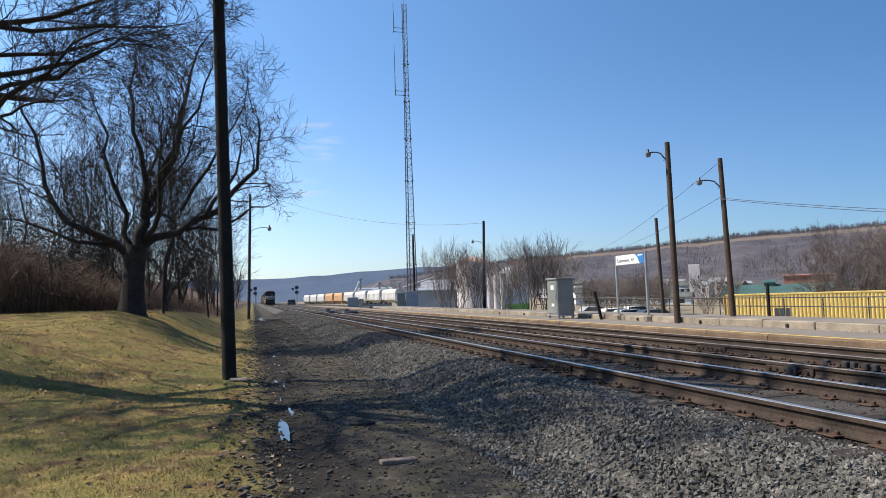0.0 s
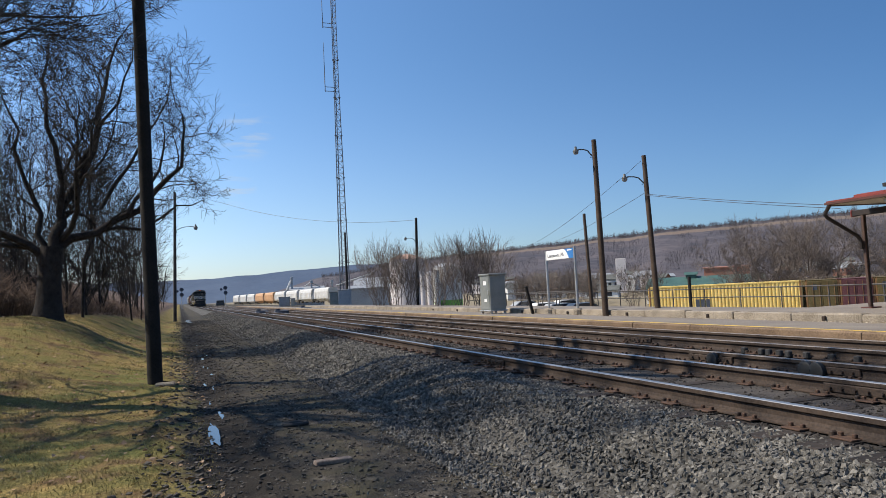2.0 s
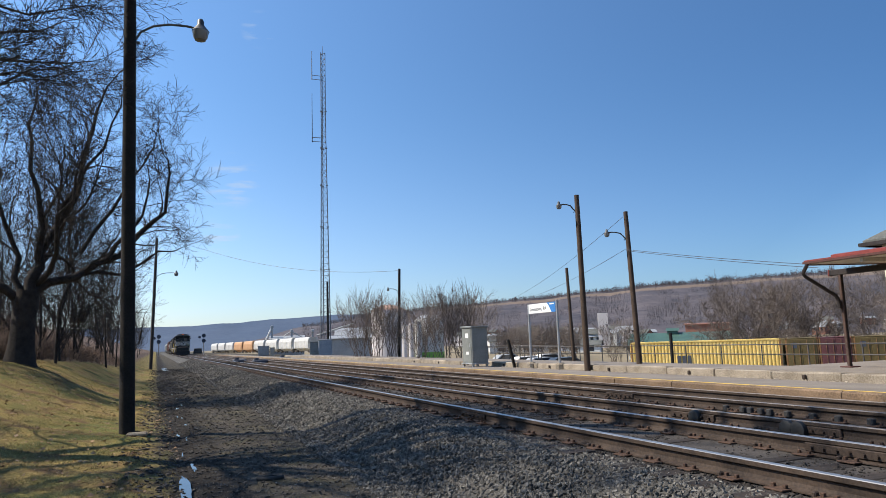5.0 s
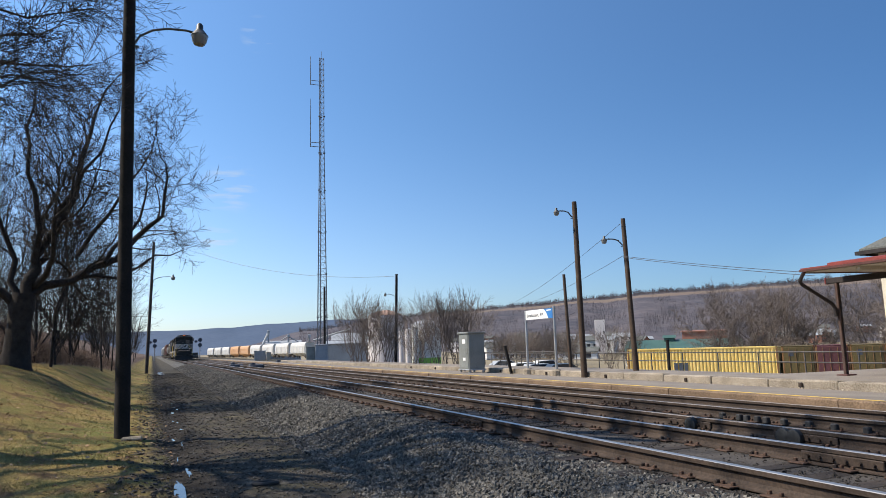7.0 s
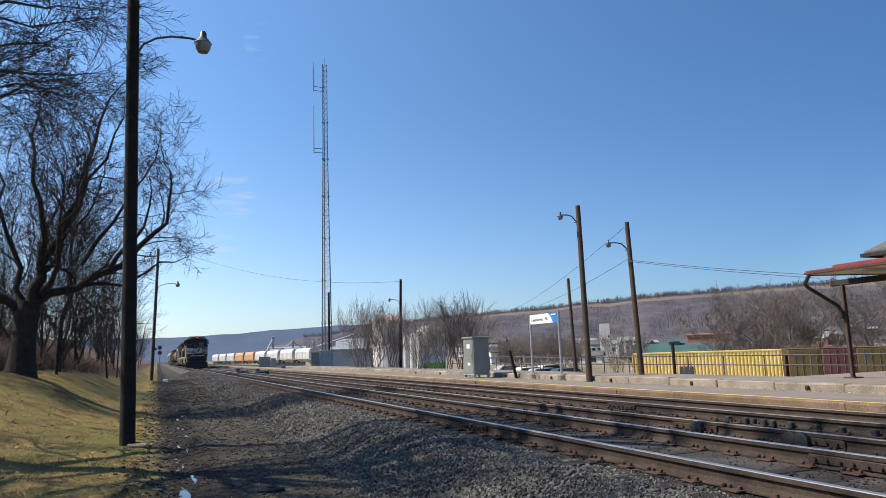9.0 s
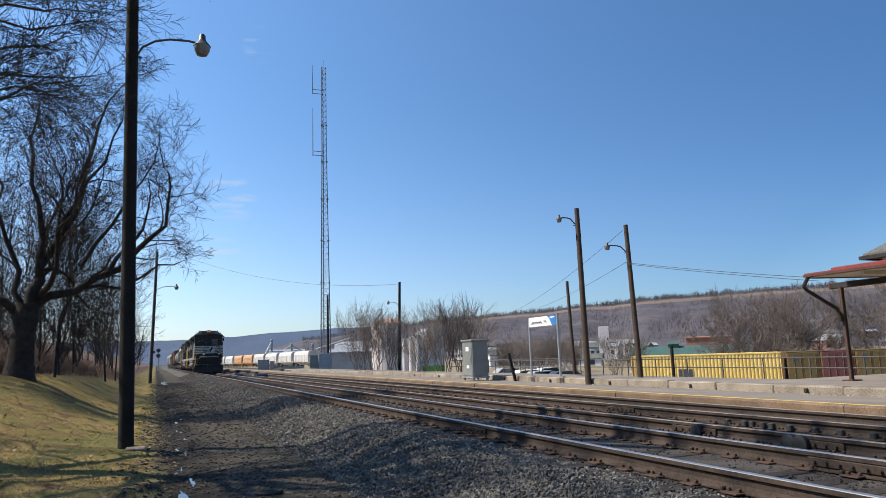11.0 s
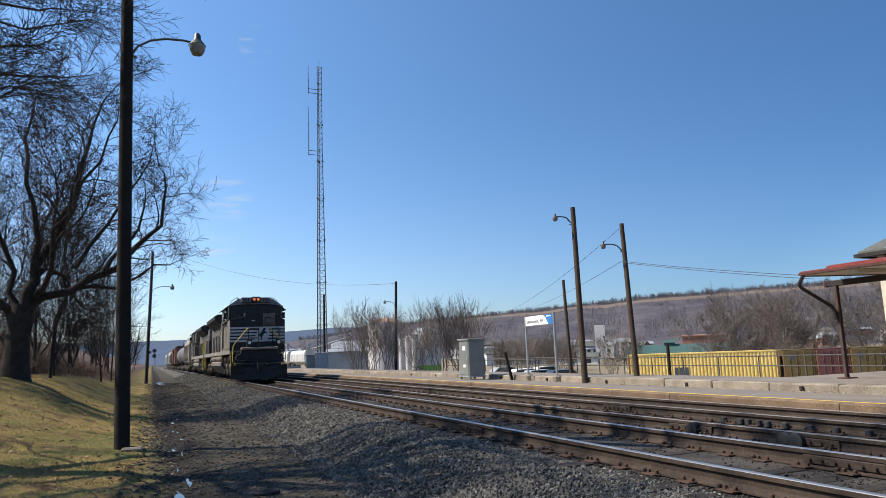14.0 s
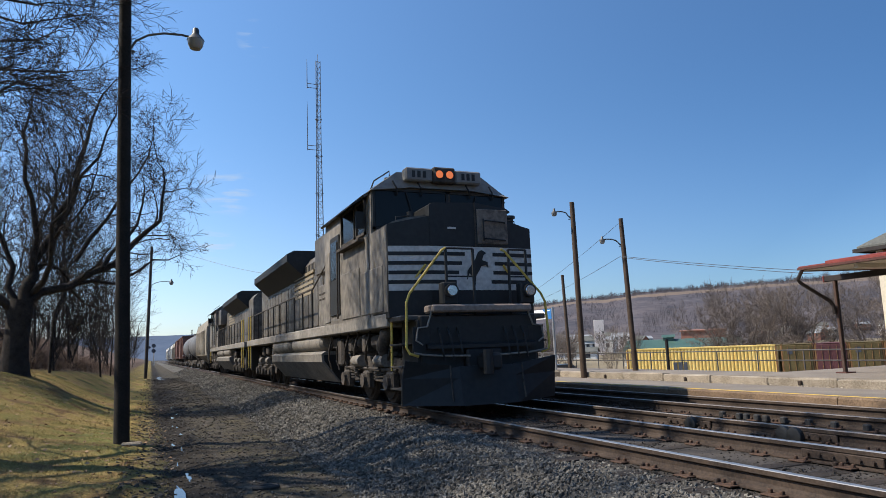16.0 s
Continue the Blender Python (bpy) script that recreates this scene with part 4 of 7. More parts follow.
def locomotive(label, lead):
    L = thing("locomotive", label, "locomotive", "train cars")
    # plough and pilot
    g = Geo()
    v = [(-1.55, 0.5, 0.16), (-0.55, 0.1, 0.12), (0.55, 0.1, 0.12), (1.55, 0.5, 0.16), (-1.55, 0.46, 0.62), (-0.55, 0.2, 0.6), (0.55, 0.2, 0.6), (1.55, 0.46, 0.62), (-1.52, 0.36, 0.93), (-0.55, 0.24, 0.8), (0.55, 0.24, 0.8), (1.52, 0.36, 0.93)]
    back = [(x, y + 0.06, z) for x, y, z in v]
    faces = []
    for r in (0, 4):
        for i in range(3):
            faces += [(r + i, r + i + 1, r + i + 5, r + i + 4), (12 + r + i, 16 + r + i, 17 + r + i, 13 + r + i)]
        faces += [(r, r + 4, r + 16, r + 12), (r + 3, r + 15, r + 19, r + 7)]
    for i in range(3):
        faces += [(i, 12 + i, 13 + i, i + 1), (8 + i, 9 + i, 21 + i, 20 + i)]
    g.add(v + back, faces)
    plough = part("snow_plough", g, M_BLACK, L, "grimy black snow plough")
    for x in (-0.72, 0.72):
        part("plough_seam", Geo().tube([(x, 0.155, 0.2), (x, 0.235, 0.6), (x, 0.255, 0.82)], 0.018, 5), M_GRIME, plough)
    part("pilot", Geo().cbox(-1.18, 0.45, 0.7, 1.18, 0.62, 1.72, 0.02), M_BLACK, L)
    part("pilot_shelf", Geo().prism([(0.3, 1.18), (0.5, 1.24), (0.5, 1.14), (0.3, 1.12)], "x", -1.1, 1.1), M_BLACK, L)
    c = part("coupler", Geo().cbox(-0.16, -0.1, 0.72, 0.16, 0.6, 1.02, 0.05).tube([(-0.12, -0.06, 0.66), (-0.12, -0.06, 1.08)], 0.09, 10), M_BLACK, L)
    part("coupler_pocket", Geo().cbox(-0.36, 0.3, 0.6, 0.36, 0.5, 1.12, 0.04), M_BLACK, c)
    for x in (-0.85, -0.66, -0.48, 0.48, 0.66, 0.85):
        part("air_hose", Geo().tube([(x, 0.46, 1.5), (x, 0.34, 1.36), (x + 0.03, 0.3, 1.05), (x + 0.06, 0.34, 0.92)], 0.02, 6), M_BLACK, L)
    part("anticlimber", Geo().cbox(-1.0, 0.28, 1.77, 1.02, 0.75, 1.91, 0.03), M_SCUFF, L, "scuffed tan anticlimber beam")
    part("front_deck", Geo().cbox(-1.5, 0.6, 1.64, 1.5, 1.5, 1.74, 0.02), M_DUSTY, L)
    for s in (-1, 1):
        x = -0.55 if s < 0 else 1.08
        d = part("ditch_light", Geo().cbox(x - 0.15, 0.5, 1.92, x + 0.15, 0.72, 2.34, 0.03).tube([(x, 0.52, 2.17), (x, 0.4, 2.17)], 0.125, 16), M_BLACK, L)
        part("lens", Geo().tube([(x, 0.41, 2.17), (x, 0.385, 2.17)], [0.11, 0.09], 16), M_REFLECT, d)
        # steps with their stair wells
        st = part("step_well", Geo().cbox(s * 1.2 - 0.03, 0.5, 0.3, s * 1.2 + 0.03, 1.35, 1.65, 0.01), M_BLACK, L)
        for z in (0.4, 0.8, 1.2):
            part("step", Geo().cbox(min(s * 1.2, s * 1.5), 0.6, z, max(s * 1.2, s * 1.5), 1.3, z + 0.04, 0.01), M_GRIME, st)
        part("handrail", Geo().tube([(s * 0.58, 0.6, 2.98), (s * 0.66, 0.59, 2.94), (s * 1.36, 0.5, 2.12), (s * 1.43, 0.48, 1.96), (s * 1.46, 0.45, 1.16), (s * 1.41, 0.42, 1.05), (s * 1.25, 0.4, 1.0)], 0.024, 8), M_HANDRAIL, L, "yellow bent grab rail")
        part("handrail", Geo().tube([(s * 0.83, 0.98, 2.72), (s * 1.38, 1.2, 2.03), (s * 1.46, 1.22, 1.86), (s * 1.48, 1.22, 0.75)], 0.024, 8), M_HANDRAIL, L, "yellow bent grab rail")
        part("cut_lever", Geo().tube([(s * 0.3, 0.3, 0.98), (s * 0.9, 0.33, 1.0), (s * 1.2, 0.34, 1.03), (s * 1.35, 0.36, 1.06)], 0.018, 6), M_GREYPT, L)
        part("corner_grab", Geo().tube([(s * 0.98, 0.4, 1.8), (s * 1.08, 0.38, 1.52), (s * 1.26, 0.38, 1.5), (s * 1.3, 0.38, 1.28), (s * 1.18, 0.37, 1.2)], 0.018, 6), M_GREYPT, L)
        part("corner_plate", Geo().cbox(min(s * 1.0, s * 1.34), 0.44, 1.0, max(s * 1.0, s * 1.34), 0.5, 1.52, 0.01), M_BLACK, L)
    for x0, x1 in ((-0.58, -0.02), (0.74, 1.12)):
        part("front_railing", Geo().tube([(x0, 0.6, 2.98), (x1, 0.6, 2.98)], 0.02, 6).tube([(x0, 0.6, 2.45), (x1, 0.6, 2.45)], 0.014, 6), M_BLACK, L)
        for x in (x0, x1):
            part("stanchion", Geo().tube([(x, 0.6, 1.72), (x, 0.6, 2.98)], 0.028, 6), M_BLACK, L)
    # nose
    front = [(-1.54, 1.12), (-0.72, 1.0), (0.72, 1.0), (1.54, 1.1)]
    g = Geo()
    for z in (1.72, 3.1, 3.5):
        g.v += [(x, y, z if abs(x) > 1 or z < 3.3 else z + 0.17) for x, y in front] + [(1.54, 2.3, z), (-1.54, 2.3, z)]
    g.f = [(i, (i + 1) % 6, (i + 1) % 6 + 6, i + 6) for i in range(6)] + [(i + 6, (i + 1) % 6 + 6, (i + 1) % 6 + 12, i + 12) for i in range(6)] + [(12, 13, 17), (13, 14, 15, 16, 17), (5, 4, 3, 2, 1, 0)]
    g.m = [0] * len(g.f)
    nose = part("nose", g, M_BLACK, L, "black nose with white stripes")
    for s in (-1, 1):
        # lighter skin over the black nose: sunlight on its sides put into colour
        part("nose_side", Geo().cbox(min(s * 1.54, s * 1.552), 1.16, 1.84, max(s * 1.54, s * 1.552), 2.28, 3.48, 0.004), M_CABSUN, nose, "side of the nose, dusty paint lightened as sunlit")
    part("nose_hood", Geo().prism([(-0.73, 3.1), (0.97, 3.1), (0.97, 3.8), (0.9, 3.88), (0.26, 3.97), (-0.66, 3.93), (-0.73, 3.88)], "y", 0.985, 2.15), M_BLACK, nose)
    part("hood_seam", Geo().box(0.225, 0.972, 3.1, 0.255, 0.986, 3.95), M_GRIME, nose)
    part("nose_door", Geo().cbox(0.28, 0.955, 3.14, 0.95, 0.99, 3.84, 0.012), M_NOSEDOOR, nose, "scuffed rusty grey nose door")
    for s in (-1, 1):
        # left shoulder lighter: the sunlight on its top is put into the paint
        part("shoulder", Geo().prism([(s * 0.72, 3.45), (s * 0.72, 3.72), (s * 1.1, 3.66), (s * 1.38, 3.58), (s * 1.53, 3.5), (s * 1.53, 3.4)], "y", 1.2, 2.3), M_DUSTY if s < 0 else M_BLACK, nose)
        part("shoulder_grab", Geo().tube([(s * 1.3, 1.3, 3.56), (s * 1.3, 1.3, 3.68), (s * 0.95, 1.3, 3.72), (s * 0.95, 1.3, 3.6)], 0.014, 5), M_BLACK, nose)
    part("vent_cap", Geo().tube([(1.28, 1.5, 3.55), (1.28, 1.5, 3.78)], 0.1, 12).tube([(1.28, 1.5, 3.78), (1.28, 1.5, 3.83)], 0.14, 12), M_BLACK, nose)
    part("sand_cap", Geo().tube([(-0.98, 1.35, 3.6), (-0.98, 1.35, 3.8)], 0.07, 10), M_BLACK, nose)
    part("nose_plate", Geo().box(-0.36, 0.972, 3.42, -0.18, 0.984, 3.46), M_WHITE, nose)

    def band(z0, z1, off, x0=-1.54, x1=1.54):
        q = Geo()
        pts = []
        for (xa, ya), (xb, yb) in zip(front, front[1:]):
            lo, hi = max(xa, x0), min(xb, x1)
            if lo < hi:
                for x in (lo, hi):
                    y = ya + (yb - ya) * (x - xa) / (xb - xa)
                    if not pts or abs(pts[-1][0] - x) > 1e-6:
                        pts.append((x, y))
        n = len(pts)
        q.v = [(x, y - off, z) for z in (z0, z1) for x, y in pts] + [(x, y + 0.01, z) for z in (z0, z1) for x, y in pts]
        q.f = [(i, i + 1, n + i + 1, n + i) for i in range(n - 1)] + [(n + i, n + i + 1, 3 * n + i + 1, 3 * n + i) for i in range(n - 1)] + [(2 * n + i, 2 * n + i + 1, i + 1, i) for i in range(n - 1)]
        q.m = [0] * len(q.f)
        return q
    part("white_panel", band(2.23, 3.08, 0.006), M_WHITE, nose, "grimy white nose panel")
    for k, (a, b) in enumerate(((-0.2, 0.55), (-0.14, 0.6), (-0.07, 0.64), (0.0, 0.6))):
        z = 2.355 + 0.181 * k
        part("black_stripe", band(z, z + 0.072, 0.012, -1.54, a), M_BLACK, nose)
        part("black_stripe", band(z, z + 0.072, 0.012, b, 1.54), M_BLACK, nose)
    g = Geo().prism([(x + 0.24, z) for x, z in ((-0.1, 2.3), (-0.04, 2.32), (-0.02, 2.5), (0.06, 2.62), (0.1, 2.7), (0.2, 2.72), (0.25, 2.66), (0.24, 2.78), (0.12, 2.82), (0.16, 2.92), (0.22, 2.96), (0.12, 3.02), (0.04, 2.98), (-0.02, 2.84), (-0.1, 2.74), (-0.2, 2.6), (-0.22, 2.42), (-0.16, 2.56), (-0.1, 2.5))], "y", 0.98, 0.99)
    part("emblem", g, M_BLACK, nose, "plain dark emblem on the white panel")
    for z in (3.24, 3.6):
        part("grab_iron", Geo().tube([(0.42, 0.96, z), (0.44, 0.9, z), (0.86, 0.9, z - 0.03), (0.88, 0.96, z - 0.03)], 0.016, 5), M_BLACK, nose)
    part("door_latch", Geo().tube([(0.4, 0.93, 3.2), (0.4, 0.93, 3.64)], 0.016, 5), M_BLACK, nose)
    # cab
    cab_out = [(-1.55, 1.8), (-1.55, 3.6), (-1.53, 4.36), (-1.2, 4.58), (-0.95, 4.76), (0.95, 4.76), (1.2, 4.58), (1.53, 4.36), (1.55, 3.6), (1.55, 1.8)]
    cab = part("cab", Geo().prism(cab_out, "y", 2.12, 6.15), M_CABSUN, L, "dusty black cab with dark windows, paint lightened as sunlit")
    part("cab_roof", Geo().prism([(-1.66, 4.32), (-1.25, 4.6), (-0.98, 4.8), (0.98, 4.8), (1.25, 4.6), (1.66, 4.32), (1.62, 4.28), (1.2, 4.54), (0.95, 4.74), (-0.95, 4.74), (-1.2, 4.54), (-1.62, 4.28)], "y", 2.3, 6.2), M_DUSTY, cab)
    # the light fascia leans forward over the windscreen
    low, top = [(-1.58, 4.36), (-0.7, 4.46), (0.7, 4.46), (1.58, 4.36)], [(-1.5, 4.44), (-0.98, 4.8), (0.98, 4.8), (1.5, 4.44)]
    g = Geo()
    g.v = [(x, 1.98, z) for x, z in low] + [(x, 2.1, z) for x, z in top] + [(x, 2.4, z) for x, z in low] + [(x, 2.4, z) for x, z in top]
    g.f = [(0, 1, 5, 4), (1, 2, 6, 5), (2, 3, 7, 6), (4, 5, 13, 12), (5, 6, 14, 13), (6, 7, 15, 14), (0, 8, 9, 1), (1, 9, 10, 2), (2, 10, 11, 3), (0, 4, 12, 8), (3, 11, 15, 7)]
    g.m = [0] * len(g.f)
    visor = part("cab_visor", g, M_FASCIA_GREY, cab, "grimy light grey band over the windscreen")
    for x in (-1.1, -0.55, 0.55, 1.1):
        part("wiper_arm", Geo().tube([(x, 2.0, 4.58), (x + 0.06, 1.96, 4.44), (x + 0.1, 2.03, 4.3)], 0.018, 5), M_BLACK, visor)
    for s in (-1, 1):
        x0, x1 = (-1.47, 0.1) if s < 0 else (0.2, 1.45)
        w = part("windscreen", Geo().cbox(x0, 2.075, 3.62, x1, 2.118, 4.38, 0.01), M_CABGLASS, cab, "dark cab windscreen")
        fr = Geo()
        for a, b, c2, d2 in ((x0 - 0.05, 3.57, x1 + 0.05, 3.62), (x0 - 0.05, 4.38, x1 + 0.05, 4.43), (x0 - 0.05, 3.57, x0, 4.43), (x1, 3.57, x1 + 0.05, 4.43)):
            fr.box(a, 2.06, b, c2, 2.115, d2)
        part("windscreen_frame", fr, M_BLACK if s < 0 else M_GRIME, w)
        part("wiper", Geo().tube([(s * 0.8, 2.04, 4.36), (s * 0.68, 2.03, 3.95)], 0.012, 5), M_BLACK, w)
        for y0, y1 in ((2.5, 3.1), (3.3, 4.35)):
            w = part("side_window", Geo().cbox(min(s * 1.53, s * 1.565), y0, 3.58, max(s * 1.53, s * 1.565), y1, 4.24, 0.01), M_CABGLASS, cab)
            fr = Geo()
            for a, b, c2, d2 in ((y0 - 0.05, 3.53, y1 + 0.05, 3.58), (y0 - 0.05, 4.24, y1 + 0.05, 4.29), (y0 - 0.05, 3.53, y0, 4.29), (y1, 3.53, y1 + 0.05, 4.29)):
                fr.box(min(s * 1.55, s * 1.59), a, b, max(s * 1.55, s * 1.59), c2, d2)
            part("window_frame", fr, M_GRIME, w)
        part("window_awning", Geo().prism([(s * 1.56, 4.36), (s * 1.86, 4.16), (s * 1.86, 4.13), (s * 1.56, 4.3)], "y", 2.5, 4.5), M_BLACK, cab)
        part("armrest", Geo().cbox(min(s * 1.54, s * 1.7), 2.6, 3.4, max(s * 1.54, s * 1.7), 4.4, 3.47, 0.01), M_GRIME, cab)
        door = part("cab_door", Geo().cbox(min(s * 1.54, s * 1.585), 4.66, 2.0, max(s * 1.54, s * 1.585), 5.5, 3.9, 0.01), M_BLACK, cab)
        part("door_window", Geo().cbox(min(s * 1.57, s * 1.595), 4.76, 2.85, max(s * 1.57, s * 1.595), 5.4, 3.78, 0.01), M_CABGLASS, door)
        part("grab_rail", Geo().tube([(s * 1.64, 4.58, 1.9), (s * 1.64, 4.58, 3.7)], 0.02, 6), M_GRIME, cab)
        for y0, y1, z0, z1 in ((1.4, 2.9, 1.86, 2.75), (3.0, 4.5, 1.86, 2.9), (5.62, 6.1, 1.86, 3.6)):
            part("cab_panel", Geo().cbox(min(s * 1.54, s * 1.572), y0, z0, max(s * 1.54, s * 1.572), y1, z1, 0.012), M_CABSUN, cab)
        part("nose_side_seam", Geo().box(min(s * 1.542, s * 1.556), 2.28, 1.8, max(s * 1.542, s * 1.556), 2.31, 3.5), M_GRIME, cab)
        part("mirror", Geo().cbox(min(s * 1.6, s * 1.78), 2.44, 3.64, max(s * 1.6, s * 1.78), 2.47, 4.0, 0.005), M_BLACK, cab)
        nb = part("number_board", Geo().cbox(s * 0.56 - 0.3, 1.86, 4.58, s * 0.56 + 0.3, 2.1, 4.86, 0.03), M_FASCIA_GREY, cab, "pale grey number board with dark bars")
        for k in range(3):
            x = s * 0.56 - 0.13 + 0.12 * k
            part("dark_bar", Geo().box(x - 0.035, 1.852, 4.65, x + 0.035, 1.861, 4.79), M_BLACK, nb)
        part("roof_grab", Geo().tube([(s * 1.0, 2.5, 4.8), (s * 1.0, 2.5, 4.92), (s * 1.35, 2.5, 4.68), (s * 1.42, 2.5, 4.5)], 0.016, 5), M_GRIME, cab)
    hl = part("headlight", Geo().cbox(-0.25, 1.84, 4.56, 0.25, 2.1, 4.9, 0.03), M_GRIME, cab)
    for x in (-0.115, 0.115):
        part("bulb", Geo().tube([(x, 1.845, 4.74), (x, 1.82, 4.74)], [0.088, 0.07], 16), M_LIT, hl, "lit amber headlight")
        part("bulb_rim", Geo().tube([(x + 0.095 * math.cos(a), 1.838, 4.74 + 0.095 * math.sin(a)) for a in steps(0, 2 * math.pi, 16)], 0.012, 5, cap=False), M_BLACK, hl)
    part("roof_box", Geo().cbox(-0.6, 2.9, 4.78, 0.3, 4.0, 4.88, 0.03), M_BLACK, cab)
    for x in (-0.9, -0.5, 0.75):
        part("roof_antenna", Geo().tube([(x, 3.0, 4.78), (x, 3.0, 4.9)], [0.09, 0.05], 10), M_BLACK, cab)
    part("horn", Geo().tube([(-1.1, 6.8, 4.36), (-1.1, 6.8, 4.5)], 0.03, 8).tube([(-1.1, 6.95, 4.52), (-1.1, 6.5, 4.54)], [0.03, 0.1], 10).tube([(-0.95, 6.95, 4.5), (-0.95, 6.6, 4.52)], [0.03, 0.08], 10), M_GRIME, L)
    # sill, air filter box, long hood
    part("side_sill", Geo().cbox(-1.55, 1.3, 1.56, 1.55, 21.9, 1.82, 0.02), M_GREYPT, L, "dusty light walkway sill")
    part("filter_box", Geo().prism([(-1.38, 3.3), (-1.38, 4.28), (-1.25, 4.36), (1.25, 4.36), (1.38, 4.28), (1.38, 3.3)], "y", 6.15, 8.1), M_DUSTY, L)
    for s in (-1, 1):
        part("battery_box", Geo().cbox(min(s * 1.0, s * 1.5), 6.15, 1.82, max(s * 1.0, s * 1.5), 7.2, 2.9, 0.02), M_CABSUN, L)
        for k in range(3):
            for q in range(2):
                part("louvre", Geo().cbox(min(s * 1.49, s * 1.515), 6.3 + 0.28 * k, 2.5 + 0.14 * q, max(s * 1.49, s * 1.515), 6.5 + 0.28 * k, 2.55 + 0.14 * q, 0.006), M_GRIME, L)
    hood = part("long_hood", Geo().prism([(-1.0, 1.8), (-1.0, 3.95), (-0.8, 4.2), (-0.5, 4.3), (0.5, 4.3), (0.8, 4.2), (1.0, 3.95), (1.0, 1.8)], "y", 6.1, 21.0), M_DUSTY, L)
    for i in range(19):
        y = 7.3 + 0.7 * i
        for s in (-1, 1):
            part("hood_door", Geo().cbox(min(s * 0.99, s * 1.03), y, 1.95, max(s * 0.99, s * 1.03), y + 0.61, 3.5, 0.012), M_DUSTY, hood)
    for s in (-1, 1):
        for k in range(5):
            part("faded_bar", Geo().box(min(s * 0.995, s * 1.045), 9.9, 2.98 + 0.16 * k, max(s * 0.995, s * 1.045), 13.0, 3.07 + 0.16 * k), M_GOLDBAR, hood, "faded tan stripe")
        for k in range(8):
            part("dark_bar", Geo().box(min(s * 0.995, s * 1.012), 9.1 + 0.5 * k, 3.74, max(s * 0.995, s * 1.012), 9.3 + 0.5 * k, 3.92), M_BLACK, hood)
    part("radiator_wing", Geo().prism([(-1.0, 3.62), (-1.58, 4.14), (-1.58, 4.38), (-1.35, 4.5), (1.35, 4.5), (1.58, 4.38), (1.58, 4.14), (1.0, 3.62)], "y", 11.4, 19.2), M_BLACK, L, "black flared radiator section")
    for i in range(3):
        part("radiator_fan", Geo().tube([(0, 13 + 2.2 * i, 4.5), (0, 13 + 2.2 * i, 4.6)], 0.75, 20), M_GRIME, L)
    part("exhaust_stack", Geo().cbox(-0.3, 9.8, 4.28, 0.3, 10.6, 4.45, 0.03), M_GRIME, L)
    # walkway rails
    for s in (-1, 1):
        part("walkway_rail", Geo().tube([(s * 1.5, 5.7, 3.55), (s * 1.5, 7.9, 2.9), (s * 1.5, 21.3, 2.85)], 0.022, 6), M_GRIME, L)
        for i in range(11):
            y = 8.0 + 1.32 * i
            part("rail_post", Geo().tube([(s * 1.5, y, 1.8), (s * 1.5, y, 2.88)], 0.024, 6), M_BLACK, L)
        # tanks and gear under the sill
        part("air_tank", Geo().tube([(s * 1.3, 7.0, 1.4), (s * 1.3, 7.1, 1.4), (s * 1.3, 10.9, 1.4), (s * 1.3, 11.0, 1.4)], [0.14, 0.23, 0.23, 0.14], 16), M_BRIGHT, L, smooth=True)
        part("air_tank", Geo().tube([(s * 1.3, 11.5, 1.4), (s * 1.3, 11.6, 1.4), (s * 1.3, 14.7, 1.4), (s * 1.3, 14.8, 1.4)], [0.14, 0.23, 0.23, 0.14], 16), M_BRIGHT, L, smooth=True)
        for y in (20.8, 21.5):
            part("end_handrail", Geo().tube([(s * 1.52, y, 0.6), (s * 1.52, y, 2.9)], 0.024, 6), M_HANDRAIL, L)
        for q, (y, z, dy, dz) in enumerate(((1.9, 1.1, 0.35, 0.4), (2.5, 1.2, 0.5, 0.25), (3.2, 1.08, 0.3, 0.42), (3.8, 1.22, 0.45, 0.25), (4.5, 1.1, 0.35, 0.35), (5.2, 0.8, 0.4, 0.65), (6.0, 1.2, 0.5, 0.3), (15.6, 0.8, 0.35, 0.6), (16.6, 1.15, 0.5, 0.3), (18.3, 1.12, 0.6, 0.35))):
            part("under_gear", Geo().cbox(min(s * 1.0, s * (1.3 + 0.05 * (q % 3))), y, z, max(s * 1.0, s * (1.3 + 0.05 * (q % 3))), y + dy, z + dz, 0.05), M_GRIME, L)
        for y in (2.2, 3.0, 3.9, 4.7, 5.5, 6.3):
            part("brake_pipe", Geo().tube([(s * 1.35, y, 1.56), (s * 1.42, y + 0.1, 1.2), (s * 1.36, y + 0.35, 0.95), (s * 1.3, y + 0.3, 0.7)], 0.022, 6), M_GRIME, L)
        part("blower_duct", Geo().tube([(s * 1.25, 1.75, 1.5), (s * 1.34, 1.9, 1.42), (s * 1.36, 2.1, 1.2), (s * 1.25, 2.15, 0.95)], [0.12, 0.16, 0.15, 0.1], 12), M_GRIME, L, smooth=True)
        part("sand_pipe", Geo().tube([(s * 1.05, 1.5, 1.5), (s * 1.0, 0.9, 0.9), (s * 0.85, 0.75, 0.15)], 0.03, 6), M_GRIME, L)
    part("fuel_tank", Geo().prism([(-1.52, 1.1), (-1.5, 0.9), (-1.05, 0.36), (1.05, 0.36), (1.5, 0.9), (1.52, 1.1), (1.4, 1.18), (-1.4, 1.18)], "y", 6.85, 14.9), M_BRIGHT, L, "dusty grey fuel tank")
    part("tank_end", Geo().prism([(-1.46, 1.08), (-1.44, 0.92), (-1.03, 0.4), (1.03, 0.4), (1.44, 0.92), (1.46, 1.08)], "y", 6.83, 6.848), M_BLACK, L)
